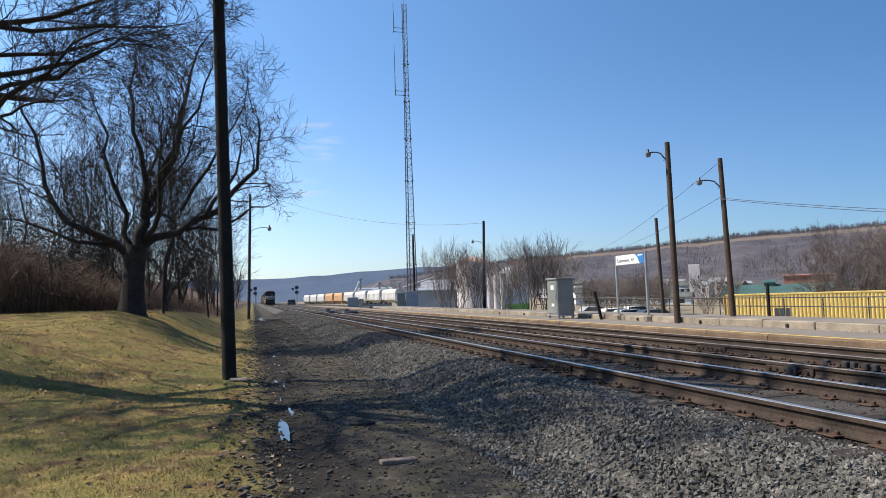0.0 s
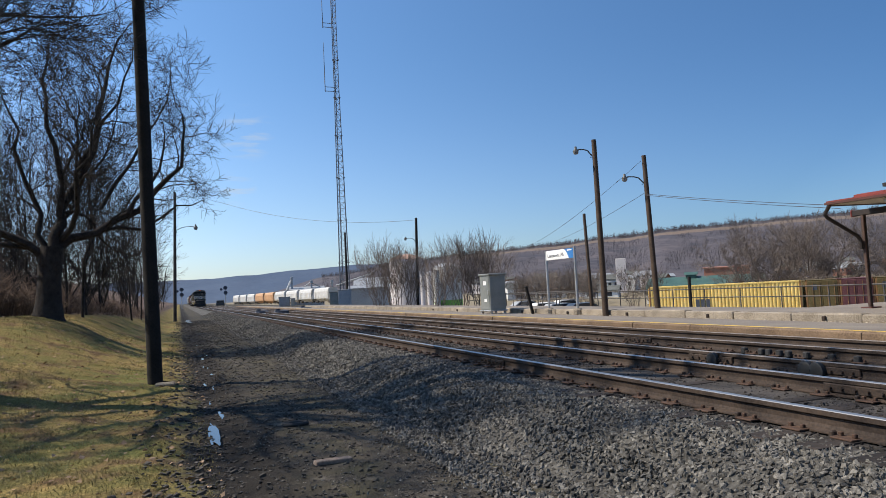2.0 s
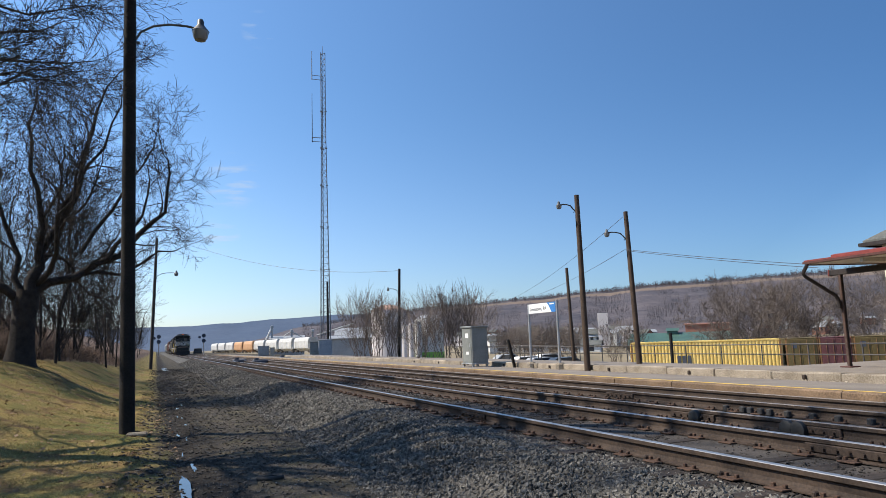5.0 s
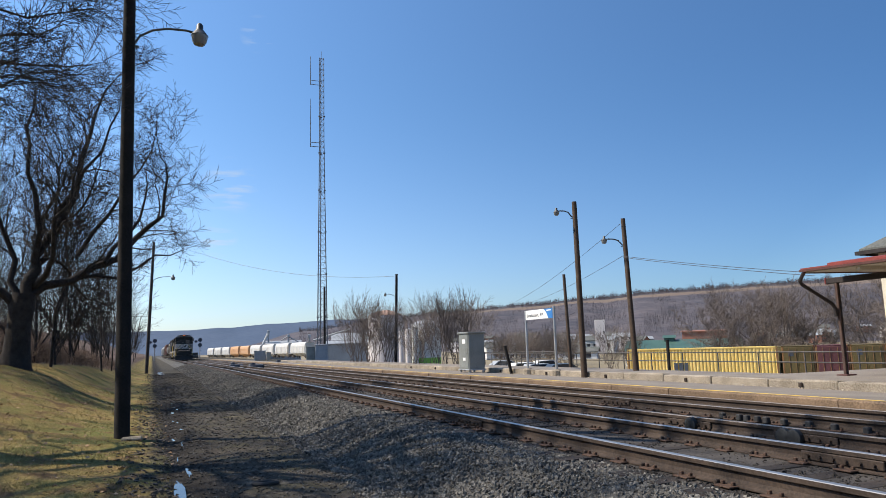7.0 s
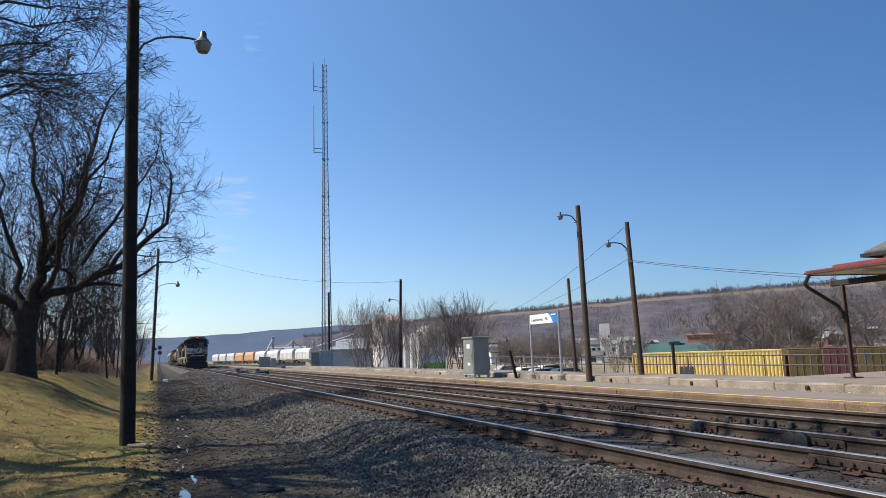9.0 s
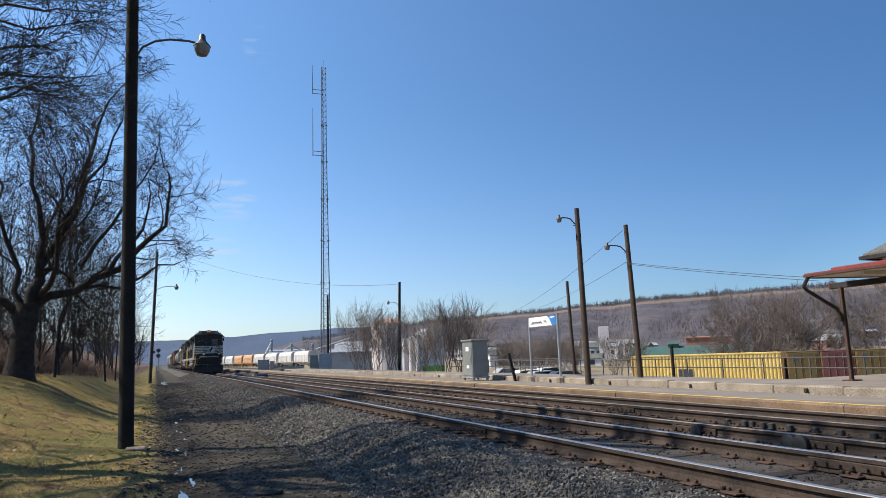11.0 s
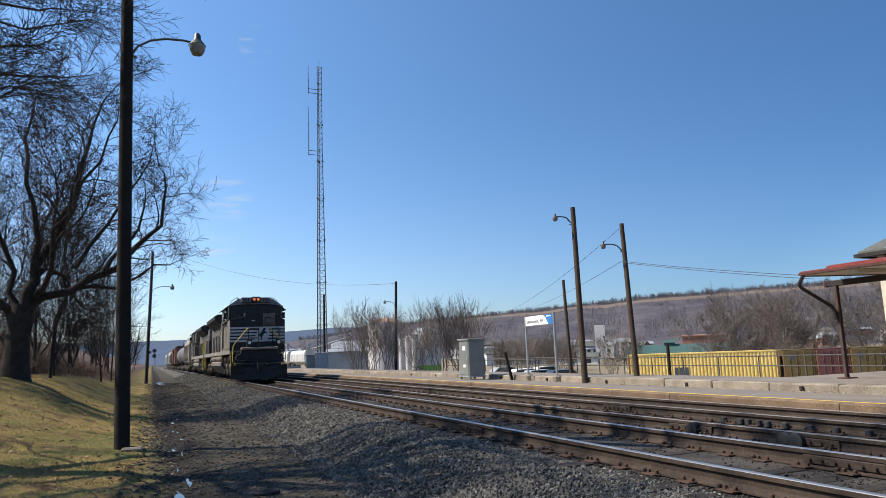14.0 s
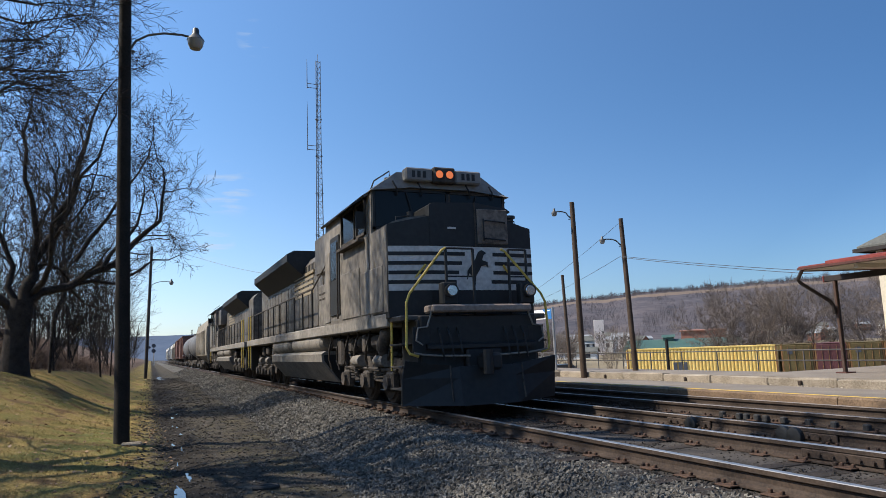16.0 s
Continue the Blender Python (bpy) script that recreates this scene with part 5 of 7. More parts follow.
    part("underframe", Geo().cbox(-0.9, 0.6, 1.1, 0.9, 21.6, 1.52, 0.03), M_GRIME, L)
    part("rear_wall", Geo().cbox(-1.4, 21.4, 0.5, 1.4, 21.6, 1.7, 0.02), M_BLACK, L)
    part("rear_coupler", Geo().cbox(-0.16, 21.5, 0.72, 0.16, 22.4, 1.02, 0.05), M_GRIME, L)
    for axles in ((1.75, 3.35, 4.95), (16.3, 17.9, 19.5)):
        long_truck(L, axles)
        for y in axles:
            w = wheelset(y, L)
            if lead:
                WHEELS.append(w)
    return L


def short_truck(parent, yc):
    for s in (-1, 1):
        a, c = sorted((s * 1.0, s * 1.12))
        f = part("truck_frame", Geo().prism([(yc - 1.15, 0.4), (yc - 0.7, 0.36), (yc - 0.35, 0.25), (yc + 0.35, 0.25), (yc + 0.7, 0.36), (yc + 1.15, 0.4), (yc + 1.15, 0.58), (yc + 0.4, 0.8), (yc - 0.4, 0.8), (yc - 1.15, 0.58)], "x", a, c), M_GRIME, parent)
        for q in (-0.18, 0.02, 0.2):
            part("coil_spring", Geo().tube([(s * 1.13, yc + q, 0.35), (s * 1.13, yc + q, 0.6)], 0.08, 8), M_BRIGHT, f)
    for q in (-0.88, 0.88):
        wheelset(yc + q, parent, 0.46)


def car_base(label, name, L):
    c = thing(name, label, "rail car", "train cars")
    part("underframe", Geo().cbox(-0.35, 0.3, 0.85, 0.35, L - 0.3, 1.1, 0.02).cbox(-1.3, 0.35, 0.95, 1.3, 0.7, 1.15, 0.02).cbox(-1.3, L - 0.7, 0.95, 1.3, L - 0.35, 1.15, 0.02), M_GRIME, c)
    for y0, y1 in ((-0.25, 0.4), (L - 0.4, L + 0.25)):
        part("coupler", Geo().cbox(-0.14, y0, 0.72, 0.14, y1, 1.0, 0.04), M_GRIME, c)
    short_truck(c, 2.1)
    short_truck(c, L - 2.1)
    return c


def hopper_car(label, material, L=16.4):
    c = car_base(label, "covered_hopper", L)
    prof = [(-1.55, 1.35), (-1.6, 2.0), (-1.58, 3.4), (-1.4, 4.1), (-1.0, 4.45), (1.0, 4.45), (1.4, 4.1), (1.58, 3.4), (1.6, 2.0), (1.55, 1.35)]
    body = part("body", Geo().prism(prof, "y", 1.2, L - 1.2), material, c)
    g = Geo()
    for y in (1.25, L - 1.35):
        g.prism([(x * 1.012, z) for x, z in prof], "y", y, y + 0.12)
    part("end_hoop", g, material, body)
    for y in steps(3.0, L - 3.0, 7):
        part("side_rib", Geo().box(-1.64, y, 1.4, -1.58, y + 0.08, 3.4), material, body)
        part("side_rib", Geo().box(1.58, y, 1.4, 1.64, y + 0.08, 3.4), material, body)
    for k in range(3):
        y = 1.6 + k * (L - 3.2) / 3
        w = (L - 3.2) / 3
        g = Geo()
        g.v = [(-1.5, y, 1.4), (1.5, y, 1.4), (1.5, y + w, 1.4), (-1.5, y + w, 1.4), (-0.4, y + w / 2 - 0.5, 0.45), (0.4, y + w / 2 - 0.5, 0.45), (0.4, y + w / 2 + 0.5, 0.45), (-0.4, y + w / 2 + 0.5, 0.45)]
        g.f = [(0, 1, 5, 4), (1, 2, 6, 5), (2, 3, 7, 6), (3, 0, 4, 7), (4, 5, 6, 7), (3, 2, 1, 0)]
        g.m = [0] * 6
        part("hopper_chute", g, material, body)
    for s in (-1, 1):
        g = Geo()
        for y in (0.45, 0.85):
            g.tube([(s * 1.5, y, 1.0), (s * 1.5, y, 4.2)], 0.025, 5)
        for k in range(9):
            g.tube([(s * 1.5, 0.45, 1.2 + 0.35 * k), (s * 1.5, 0.85, 1.2 + 0.35 * k)], 0.018, 5)
        part("ladder", g, material, c)
        part("corner_post", Geo().box(s * 1.5 - 0.05, 0.4, 1.1, s * 1.5 + 0.05, 0.5, 3.6), material, c)
    part("roof_walk", Geo().box(-0.35, 0.9, 4.5, 0.35, L - 0.9, 4.54), M_GALV, body)
    part("end_slope", Geo().prism([(0.5, 1.2), (1.3, 1.2), (1.3, 3.0)], "x", -1.2, 1.2), material, body)
    return c


def tank_car(label, L=15.6):
    c = car_base(label, "tank_car", L)
    R = 1.5
    ys = [0.9, 1.0, 1.25, 1.6, L - 1.6, L - 1.25, L - 1.0, L - 0.9]
    rs = [0.4, 0.95, 1.3, R, R, 1.3, 0.95, 0.4]
    t = part("tank", Geo().tube([(0, y, 2.55) for y in ys], rs, 28), M_TANK, c, smooth=True)
    for y in steps(3.2, L - 3.2, 4):
        part("tank_seam", Geo().tube([(0, y, 2.55), (0, y + 0.05, 2.55)], R + 0.008, 28, cap=False), M_TANK, t)
    part("dome", Geo().tube([(0, L / 2, 4.0), (0, L / 2, 4.35)], 0.45, 16), M_TANK, t)
    for s in (-1, 1):
        part("top_rail", Geo().tube([(s * 0.7, L / 2 - 1.2, 3.9), (s * 0.7, L / 2 - 1.2, 4.85), (s * 0.7, L / 2 + 1.2, 4.85), (s * 0.7, L / 2 + 1.2, 3.9)], 0.03, 5), M_GRIME, t)
        part("side_rail", Geo().tube([(s * 1.45, 0.8, 1.6), (s * 1.53, L - 0.8, 1.6)], 0.025, 5), M_GRIME, t)
        part("end_platform", Geo().cbox(-1.4, 0.2 if s < 0 else L - 0.9, 1.15, 1.4, 0.9 if s < 0 else L - 0.2, 1.2, 0.01), M_GRIME, c)
    for y in (2.2, L - 2.2):
        part("saddle", Geo().prism([(-1.25, 1.1), (1.25, 1.1), (1.15, 1.75), (0.6, 1.2), (-0.6, 1.2), (-1.15, 1.75)], "y", y - 0.3, y + 0.3), M_GRIME, c)
    return c


def box_car(label, material, L=16.0, H=4.3):
    c = car_base(label, "box_car", L)
    b = part("body", Geo().cbox(-1.5, 0.3, 1.15, 1.5, L - 0.3, H, 0.06), material, c)
    for y in steps(0.6, L - 0.7, 16):
        for s in (-1, 1):
            if abs(y - L / 2) > 1.6:
                part("side_rib", Geo().box(min(s * 1.49, s * 1.55), y, 1.2, max(s * 1.49, s * 1.55), y + 0.09, H - 0.15), material, b)
    for s in (-1, 1):
        part("sliding_door", Geo().cbox(min(s * 1.49, s * 1.57), L / 2 - 1.5, 1.2, max(s * 1.49, s * 1.57), L / 2 + 1.5, H - 0.2, 0.01), material, b)
    part("roof", Geo().prism([(-1.56, H - 0.05), (1.56, H - 0.05), (1.5, H + 0.06), (0, H + 0.16), (-1.5, H + 0.06)], "y", 0.25, L - 0.25), material, b)
    return c


TRAIN = []


def couple():
    y = 0.0
    TRAIN.append((locomotive("black diesel freight locomotive with white nose stripes, lights on", True), y, False))
    y += 22.3 + 0.3
    TRAIN.append((locomotive("black diesel freight locomotive running backwards behind the first", False), y + 22.3, True))
    y += 22.3 + 0.6
    hop = hopper_car("tan covered hopper car streaked with dirt", M_TAN)
    tank = tank_car("dark grey tank car with a railing on top")
    box = box_car("rust-red ribbed box car", M_RUST)
    white = hopper_car("dusty white covered hopper car", M_HWHITE)
    order = [(hop, 16.4), (tank, 15.6), (tank, 15.6), (box, 16.0), (box, 16.0), (hop, 16.4), (white, 16.4), (tank, 15.6), (white, 16.4), (white, 16.4)]
    used = set()
    for car, length in order:
        ob = car if car not in used else copy_thing(car, pose(0, 0, 0))
        used.add(car)
        TRAIN.append((ob, y, False))
        y += length + 0.55
    return white


WHITE_HOPPER = couple()


def parked_cars():
    """Covered hoppers standing on a far siding."""
    orange = None
    ux, uy = math.sin(math.atan2(28.3 - 43.0, 330.0 - 192.0)), math.cos(math.atan2(28.3 - 43.0, 330.0 - 192.0))
    turn = -math.degrees(math.atan2(ux, uy))
    for i in range(9):
        x, y = 41.5 + ux * 16.95 * i, 196.0 + uy * 16.95 * i
        m = pose(x, y, -0.75, 0, 0, turn)
        if i in (4, 5):
            if orange is None:
                orange = hopper_car("orange covered hopper car parked on a siding", M_ORANGE)
                orange["group"] = "parked hopper cars"
                orange.matrix_basis = m
            else:
                copy_thing(orange, m)
        else:
            c = copy_thing(WHITE_HOPPER, m)
            c["label"], c["group"] = "white covered hopper car parked on a siding", "parked hopper cars"


parked_cars()

# ---- platform furniture ----
M_CABINET = surface("grey_cabinet_paint", (0.17, 0.182, 0.172), (0.26, 0.272, 0.255), 0.5, 0.2, big=2, small=20, bump=0.03)
M_SIGNW = surface("sign_white", (0.7, 0.7, 0.68), (0.8, 0.8, 0.78), 0.5, big=3, small=20, bump=0)
M_SIGNB = surface("sign_blue", (0.03, 0.16, 0.42), (0.05, 0.2, 0.5), 0.5, big=3, small=20, bump=0)
M_INK = surface("sign_ink", (0.05, 0.06, 0.08), (0.07, 0.08, 0.1), 0.6, bump=0)
M_FENCE = surface("fence_steel", (0.045, 0.042, 0.04), (0.1, 0.09, 0.082), 0.7, 0.0, big=3, small=20)
M_CYELLOW = surface("yellow_container_paint", (0.68, 0.48, 0.13), (0.84, 0.62, 0.22), 0.6, big=0.6, small=6, bump=0.03)
M_CGOLD = surface("ochre_container_paint", (0.075, 0.056, 0.02), (0.13, 0.096, 0.034), 0.65, big=0.8, small=8, bump=0.05)
M_CMAROON = surface("maroon_container_paint", (0.07, 0.025, 0.028), (0.12, 0.042, 0.045), 0.65, big=0.8, small=8, bump=0.05)
M_CFRAME = surface("rusty_container_frame", (0.12, 0.06, 0.03), (0.26, 0.14, 0.055), 0.75, big=2, small=15)
M_REDROOF = surface("red_metal_roof", (0.17, 0.035, 0.03), (0.26, 0.06, 0.045), 0.5, big=1, small=12, bump=0.03)
M_FASCIA = surface("brown_fascia", (0.06, 0.022, 0.018), (0.11, 0.045, 0.035), 0.7, big=2, small=20)
M_SOFFIT = surface("cream_soffit", (0.5, 0.45, 0.35), (0.62, 0.56, 0.45), 0.7, big=2, small=20, bump=0.05)
M_POSTBROWN = surface("brown_post_paint", (0.045, 0.026, 0.02), (0.09, 0.054, 0.04), 0.6, big=2, small=20)
# dark trim paint, also the colour of the canopy posts' shaded half
M_DARKSTEEL = surface("dark_trim_post_shade", (0.014, 0.011, 0.01), (0.036, 0.027, 0.023), 0.6, big=2, small=20)
M_SLATE = surface("slate_roof", (0.06, 0.064, 0.058), (0.13, 0.133, 0.12), 0.8, big=1.5, small=12, bump=0.3)
M_BRICK = surface("station_brick", (0.2, 0.09, 0.062), (0.29, 0.14, 0.1), 0.9, big=1, small=12, bump=0.2)
M_GREENROOF = surface("green_metal_roof", (0.04, 0.085, 0.07), (0.065, 0.125, 0.1), 0.5, big=0.5, small=4, bump=0)
M_BUILD = surface("pale_wall", (0.5, 0.49, 0.46), (0.66, 0.65, 0.61), 0.8, big=0.4, small=4, bump=0)
M_PINKW = surface("pinkish_wall", (0.5, 0.46, 0.44), (0.62, 0.57, 0.55), 0.8, big=0.5, small=6, bump=0)
M_LIME = surface("lime_green_paint", (0.2, 0.42, 0.06), (0.3, 0.55, 0.1), 0.6, big=0.6, small=5, bump=0)
M_RUSTROOF = surface("rusty_dome", (0.3, 0.18, 0.13), (0.4, 0.26, 0.2), 0.8, big=0.6, small=5, bump=0)
M_GREYB = surface("grey_metal_wall", (0.24, 0.255, 0.265), (0.35, 0.365, 0.375), 0.6, 0.2, big=0.4, small=4, bump=0)
M_BLUEBOX = surface("blue_grey_cabinet", (0.27, 0.29, 0.31), (0.38, 0.4, 0.42), 0.6, 0.1, big=1, small=10, bump=0.02)
M_WIN = glass("far_window", (0.03, 0.035, 0.045), 0.1)


def polar(az, dist, z, turn=0.0):
    return pose(math.sin(radians(az)) * dist, math.cos(radians(az)) * dist, z, 0, 0, turn)


def equipment_cabinet():
    c = thing("equipment_cabinet", "tall grey steel equipment cabinet on the platform", "cabinet", "", pose(12.05, 26.1, 0.045))
    part("body", Geo().cbox(0, 0, 0.14, 0.72, 1.0, 1.62, 0.02), M_CABINET, c)
    part("lid", Geo().cbox(-0.05, -0.05, 1.6, 0.77, 1.05, 1.68, 0.015), M_CABINET, c)
    d = part("door", Geo().cbox(-0.02, 0.06, 0.2, 0.01, 0.94, 1.56, 0.008), M_CABINET, c)
    part("handle", Geo().cbox(-0.05, 0.12, 0.8, -0.02, 0.16, 0.98, 0.008), M_GALV, d)
    part("label_plate", Geo().box(-0.025, 0.3, 1.2, -0.021, 0.6, 1.38), M_SIGNW, d)
    part("label_plate", Geo().box(-0.025, 0.3, 0.5, -0.021, 0.55, 0.62), M_SIGNW, d)
    part("base", Geo().cbox(-0.04, -0.04, 0.1, 0.76, 1.04, 0.15, 0.01), M_GALV, c)
    for x in (0.04, 0.66):
        for y in (0.04, 0.94):
            part("foot", Geo().box(x - 0.03, y - 0.03, 0.0, x + 0.05, y + 0.05, 0.11), M_GALV, c)


def word(text, size, m, material, parent, name="lettering"):
    cu = bpy.data.curves.new(name, "FONT")
    cu.body, cu.size, cu.extrude = text, size, 0.002
    cu.align_x, cu.align_y = "CENTER", "CENTER"
    tmp = bpy.data.objects.new(name, cu)
    scene.collection.objects.link(tmp)
    me = bpy.data.meshes.new_from_object(tmp)
    bpy.data.objects.remove(tmp)
    me.materials.append(material)
    ob = new(name, me)
    ob.parent = parent
    ob.matrix_basis = m
    return ob


def station_sign():
    s = thing("station_sign", "white and blue station name sign on two steel posts", "sign", "", pose(13.3, 0, 0))
    for y in (23.45, 21.4):
        part("post", Geo().tube([(0, y, 0.1), (0, y, 2.42 if y > 22 else 2.48)], 0.045, 10), M_GALV, s, smooth=True)
        part("footing", Geo().tube([(0, y, -0.02), (0, y, 0.18), (0, y, 0.24)], [0.2, 0.19, 0.13], 10), M_KERB, s)
    b = part("panel", Geo().cbox(-0.035, 21.44, 2.06, 0.005, 23.4, 2.42, 0.01), M_SIGNW, s)
    part("blue_end", Geo().prism([(21.44, 2.42), (22.05, 2.42), (21.9, 2.32), (21.72, 2.06), (21.44, 2.06)], "x", -0.042, -0.03), M_SIGNB, b, "blue end panel with a plain white mark")
    part("mark", Geo().prism([(21.52, 2.34), (21.85, 2.34), (21.82, 2.38), (21.52, 2.38)], "x", -0.047, -0.04), M_SIGNW, b)
    for text, y in (("Lewistown,", 22.84), ("PA", 22.19)):
        m = Matrix.Translation((-0.04, y, 2.22)) @ Matrix(((0, 0, -1, 0), (-1, 0, 0, 0), (0, 1, 0, 0), (0, 0, 0, 1)))
        word(text, 0.19, m, M_INK, b)


def fence():
    x, z0, z1 = 27.0, -0.75, 0.48
    f = thing("metal_fence", "dark two-rail metal fence along the yard", "fence", "", pose(x, 0, 0))
    for z in (z1, 0.02):
        part("rail", Geo().tube([(0, -6, z), (0, 58, z)], 0.03, 6), M_FENCE, f)
    y = -6.0
    while y < 58:
        part("post", Geo().tube([(0, y, z0), (0, y, z1)], 0.035, 6), M_FENCE, f)
        y += 2.6
    g = thing("metal_fence", "dark two-rail metal fence behind the platform", "fence", "", pose(18.6, 0, 0))
    for z in (0.75, 0.35):
        part("rail", Geo().tube([(0, 30, z), (0, 44, z)], 0.025, 6), M_FENCE, g)
    for i in range(8):
        part("post", Geo().tube([(0, 30 + 2 * i, -0.35), (0, 30 + 2 * i, 0.75)], 0.03, 6), M_FENCE, g)


def container(label, material, L=12.19, frame_mat=None):
    """Origin at one lower corner of a long side; length along x, width along y."""
    H, W = 2.6, 2.44
    frame_mat = frame_mat or material
    c = thing("shipping_container", label, "container", "shipping containers")

    def wave(length, n, depth):
        pts = []
        for i in range(n):
            a = length * i / n
            w = length / n
            pts += [(a, 0.0), (a + w * 0.4, 0.0), (a + w * 0.5, depth), (a + w * 0.9, depth)]
        return pts + [(length, 0.0)]
    for y0, s in ((0.0, 1), (W, -1)):
        g = Geo()
        pts = wave(L - 0.3, 42 if L > 7 else 20, 0.05)
        n = len(pts)
        g.v = [(0.15 + x, y0 + s * (0.02 + d), z) for z in (0.15, H - 0.12) for x, d in pts]
        g.f = [(i, i + 1, n + i + 1, n + i) for i in range(n - 1)]
        g.m = [0] * len(g.f)
        part("side_wall", g, material, c)
    for x in (0.03, L - 0.03):
        part("end_frame", Geo().cbox(x - 0.03, 0.1, 0.15, x + 0.03, W - 0.1, H - 0.1, 0.01), material, c)
    for x in (0.0, L - 0.14):
        for y in (0.0, W - 0.14):
            part("corner_post", Geo().cbox(x, y, 0.0, x + 0.14, y + 0.14, H, 0.01), frame_mat, c)
    for y in (0.0, W - 0.1):
        part("top_rail", Geo().cbox(0, y, H - 0.12, L, y + 0.1, H, 0.01), material, c)
        part("bottom_rail", Geo().cbox(0, y, 0, L, y + 0.1, 0.16, 0.01), material, c)
    part("roof", Geo().box(0.05, 0.05, H - 0.06, L - 0.05, W - 0.05, H - 0.03), material, c)
    # doors at the end x = 0
    for k in (0, 1):
        d = part("door", Geo().cbox(-0.05, 0.15 + k * 1.08, 0.15, -0.005, 1.2 + k * 1.08, H - 0.12, 0.015), material, c)
        for y in (0.35, 0.85):
            part("lock_rod", Geo().tube([(-0.08, y + k * 1.08, 0.2), (-0.08, y + k * 1.08, H - 0.2)], 0.02, 6), M_CFRAME if frame_mat != material else material, d)
    return c


def containers():
    y0 = container("yellow corrugated shipping container with rusty corner posts", M_CYELLOW, frame_mat=M_CFRAME)
    dx, dy = 46.05 - 37.73, 41.51 - 49.2
    ang = math.degrees(math.atan2(dy, dx))
    k = 64.5 / 62
    y0.matrix_basis = pose(37.73 * k, 49.2 * k, -2.12, 0, 0, ang)
    for q in range(3):
        x = 3.9 + 0.42 * q
        part("dark_bar", Geo().box(x, -0.035, 0.55, x + 0.3, 0.02, 1.35), M_INK, y0, "dark marking on the side")
    gold = container("ochre shipping container with closed doors", M_CGOLD, 6.06, M_CFRAME)
    maroon = container("maroon shipping container with closed doors", M_CMAROON, 6.06, M_CFRAME)
    ux, uy = dx / math.hypot(dx, dy), dy / math.hypot(dx, dy)
    bx, by = 37.73 * k + ux * 12.45, 49.2 * k + uy * 12.45
    used = set()
    for i, c in enumerate((gold, maroon, gold, gold, maroon, gold)):
        m = pose(bx + ux * 2.5 * (i + 1), by + uy * 2.5 * (i + 1), -2.12, 0, 0, ang + 90)
        if c in used:
            copy_thing(c, m)
        else:
            used.add(c)
            c.matrix_basis = m
        if c is gold and c.get("marked") is None:
            c["marked"] = 1
            part("dark_bar", Geo().box(-0.06, 1.6, 1.75, -0.045, 2.0, 2.2), M_INK, c, "dark block mark on the door")


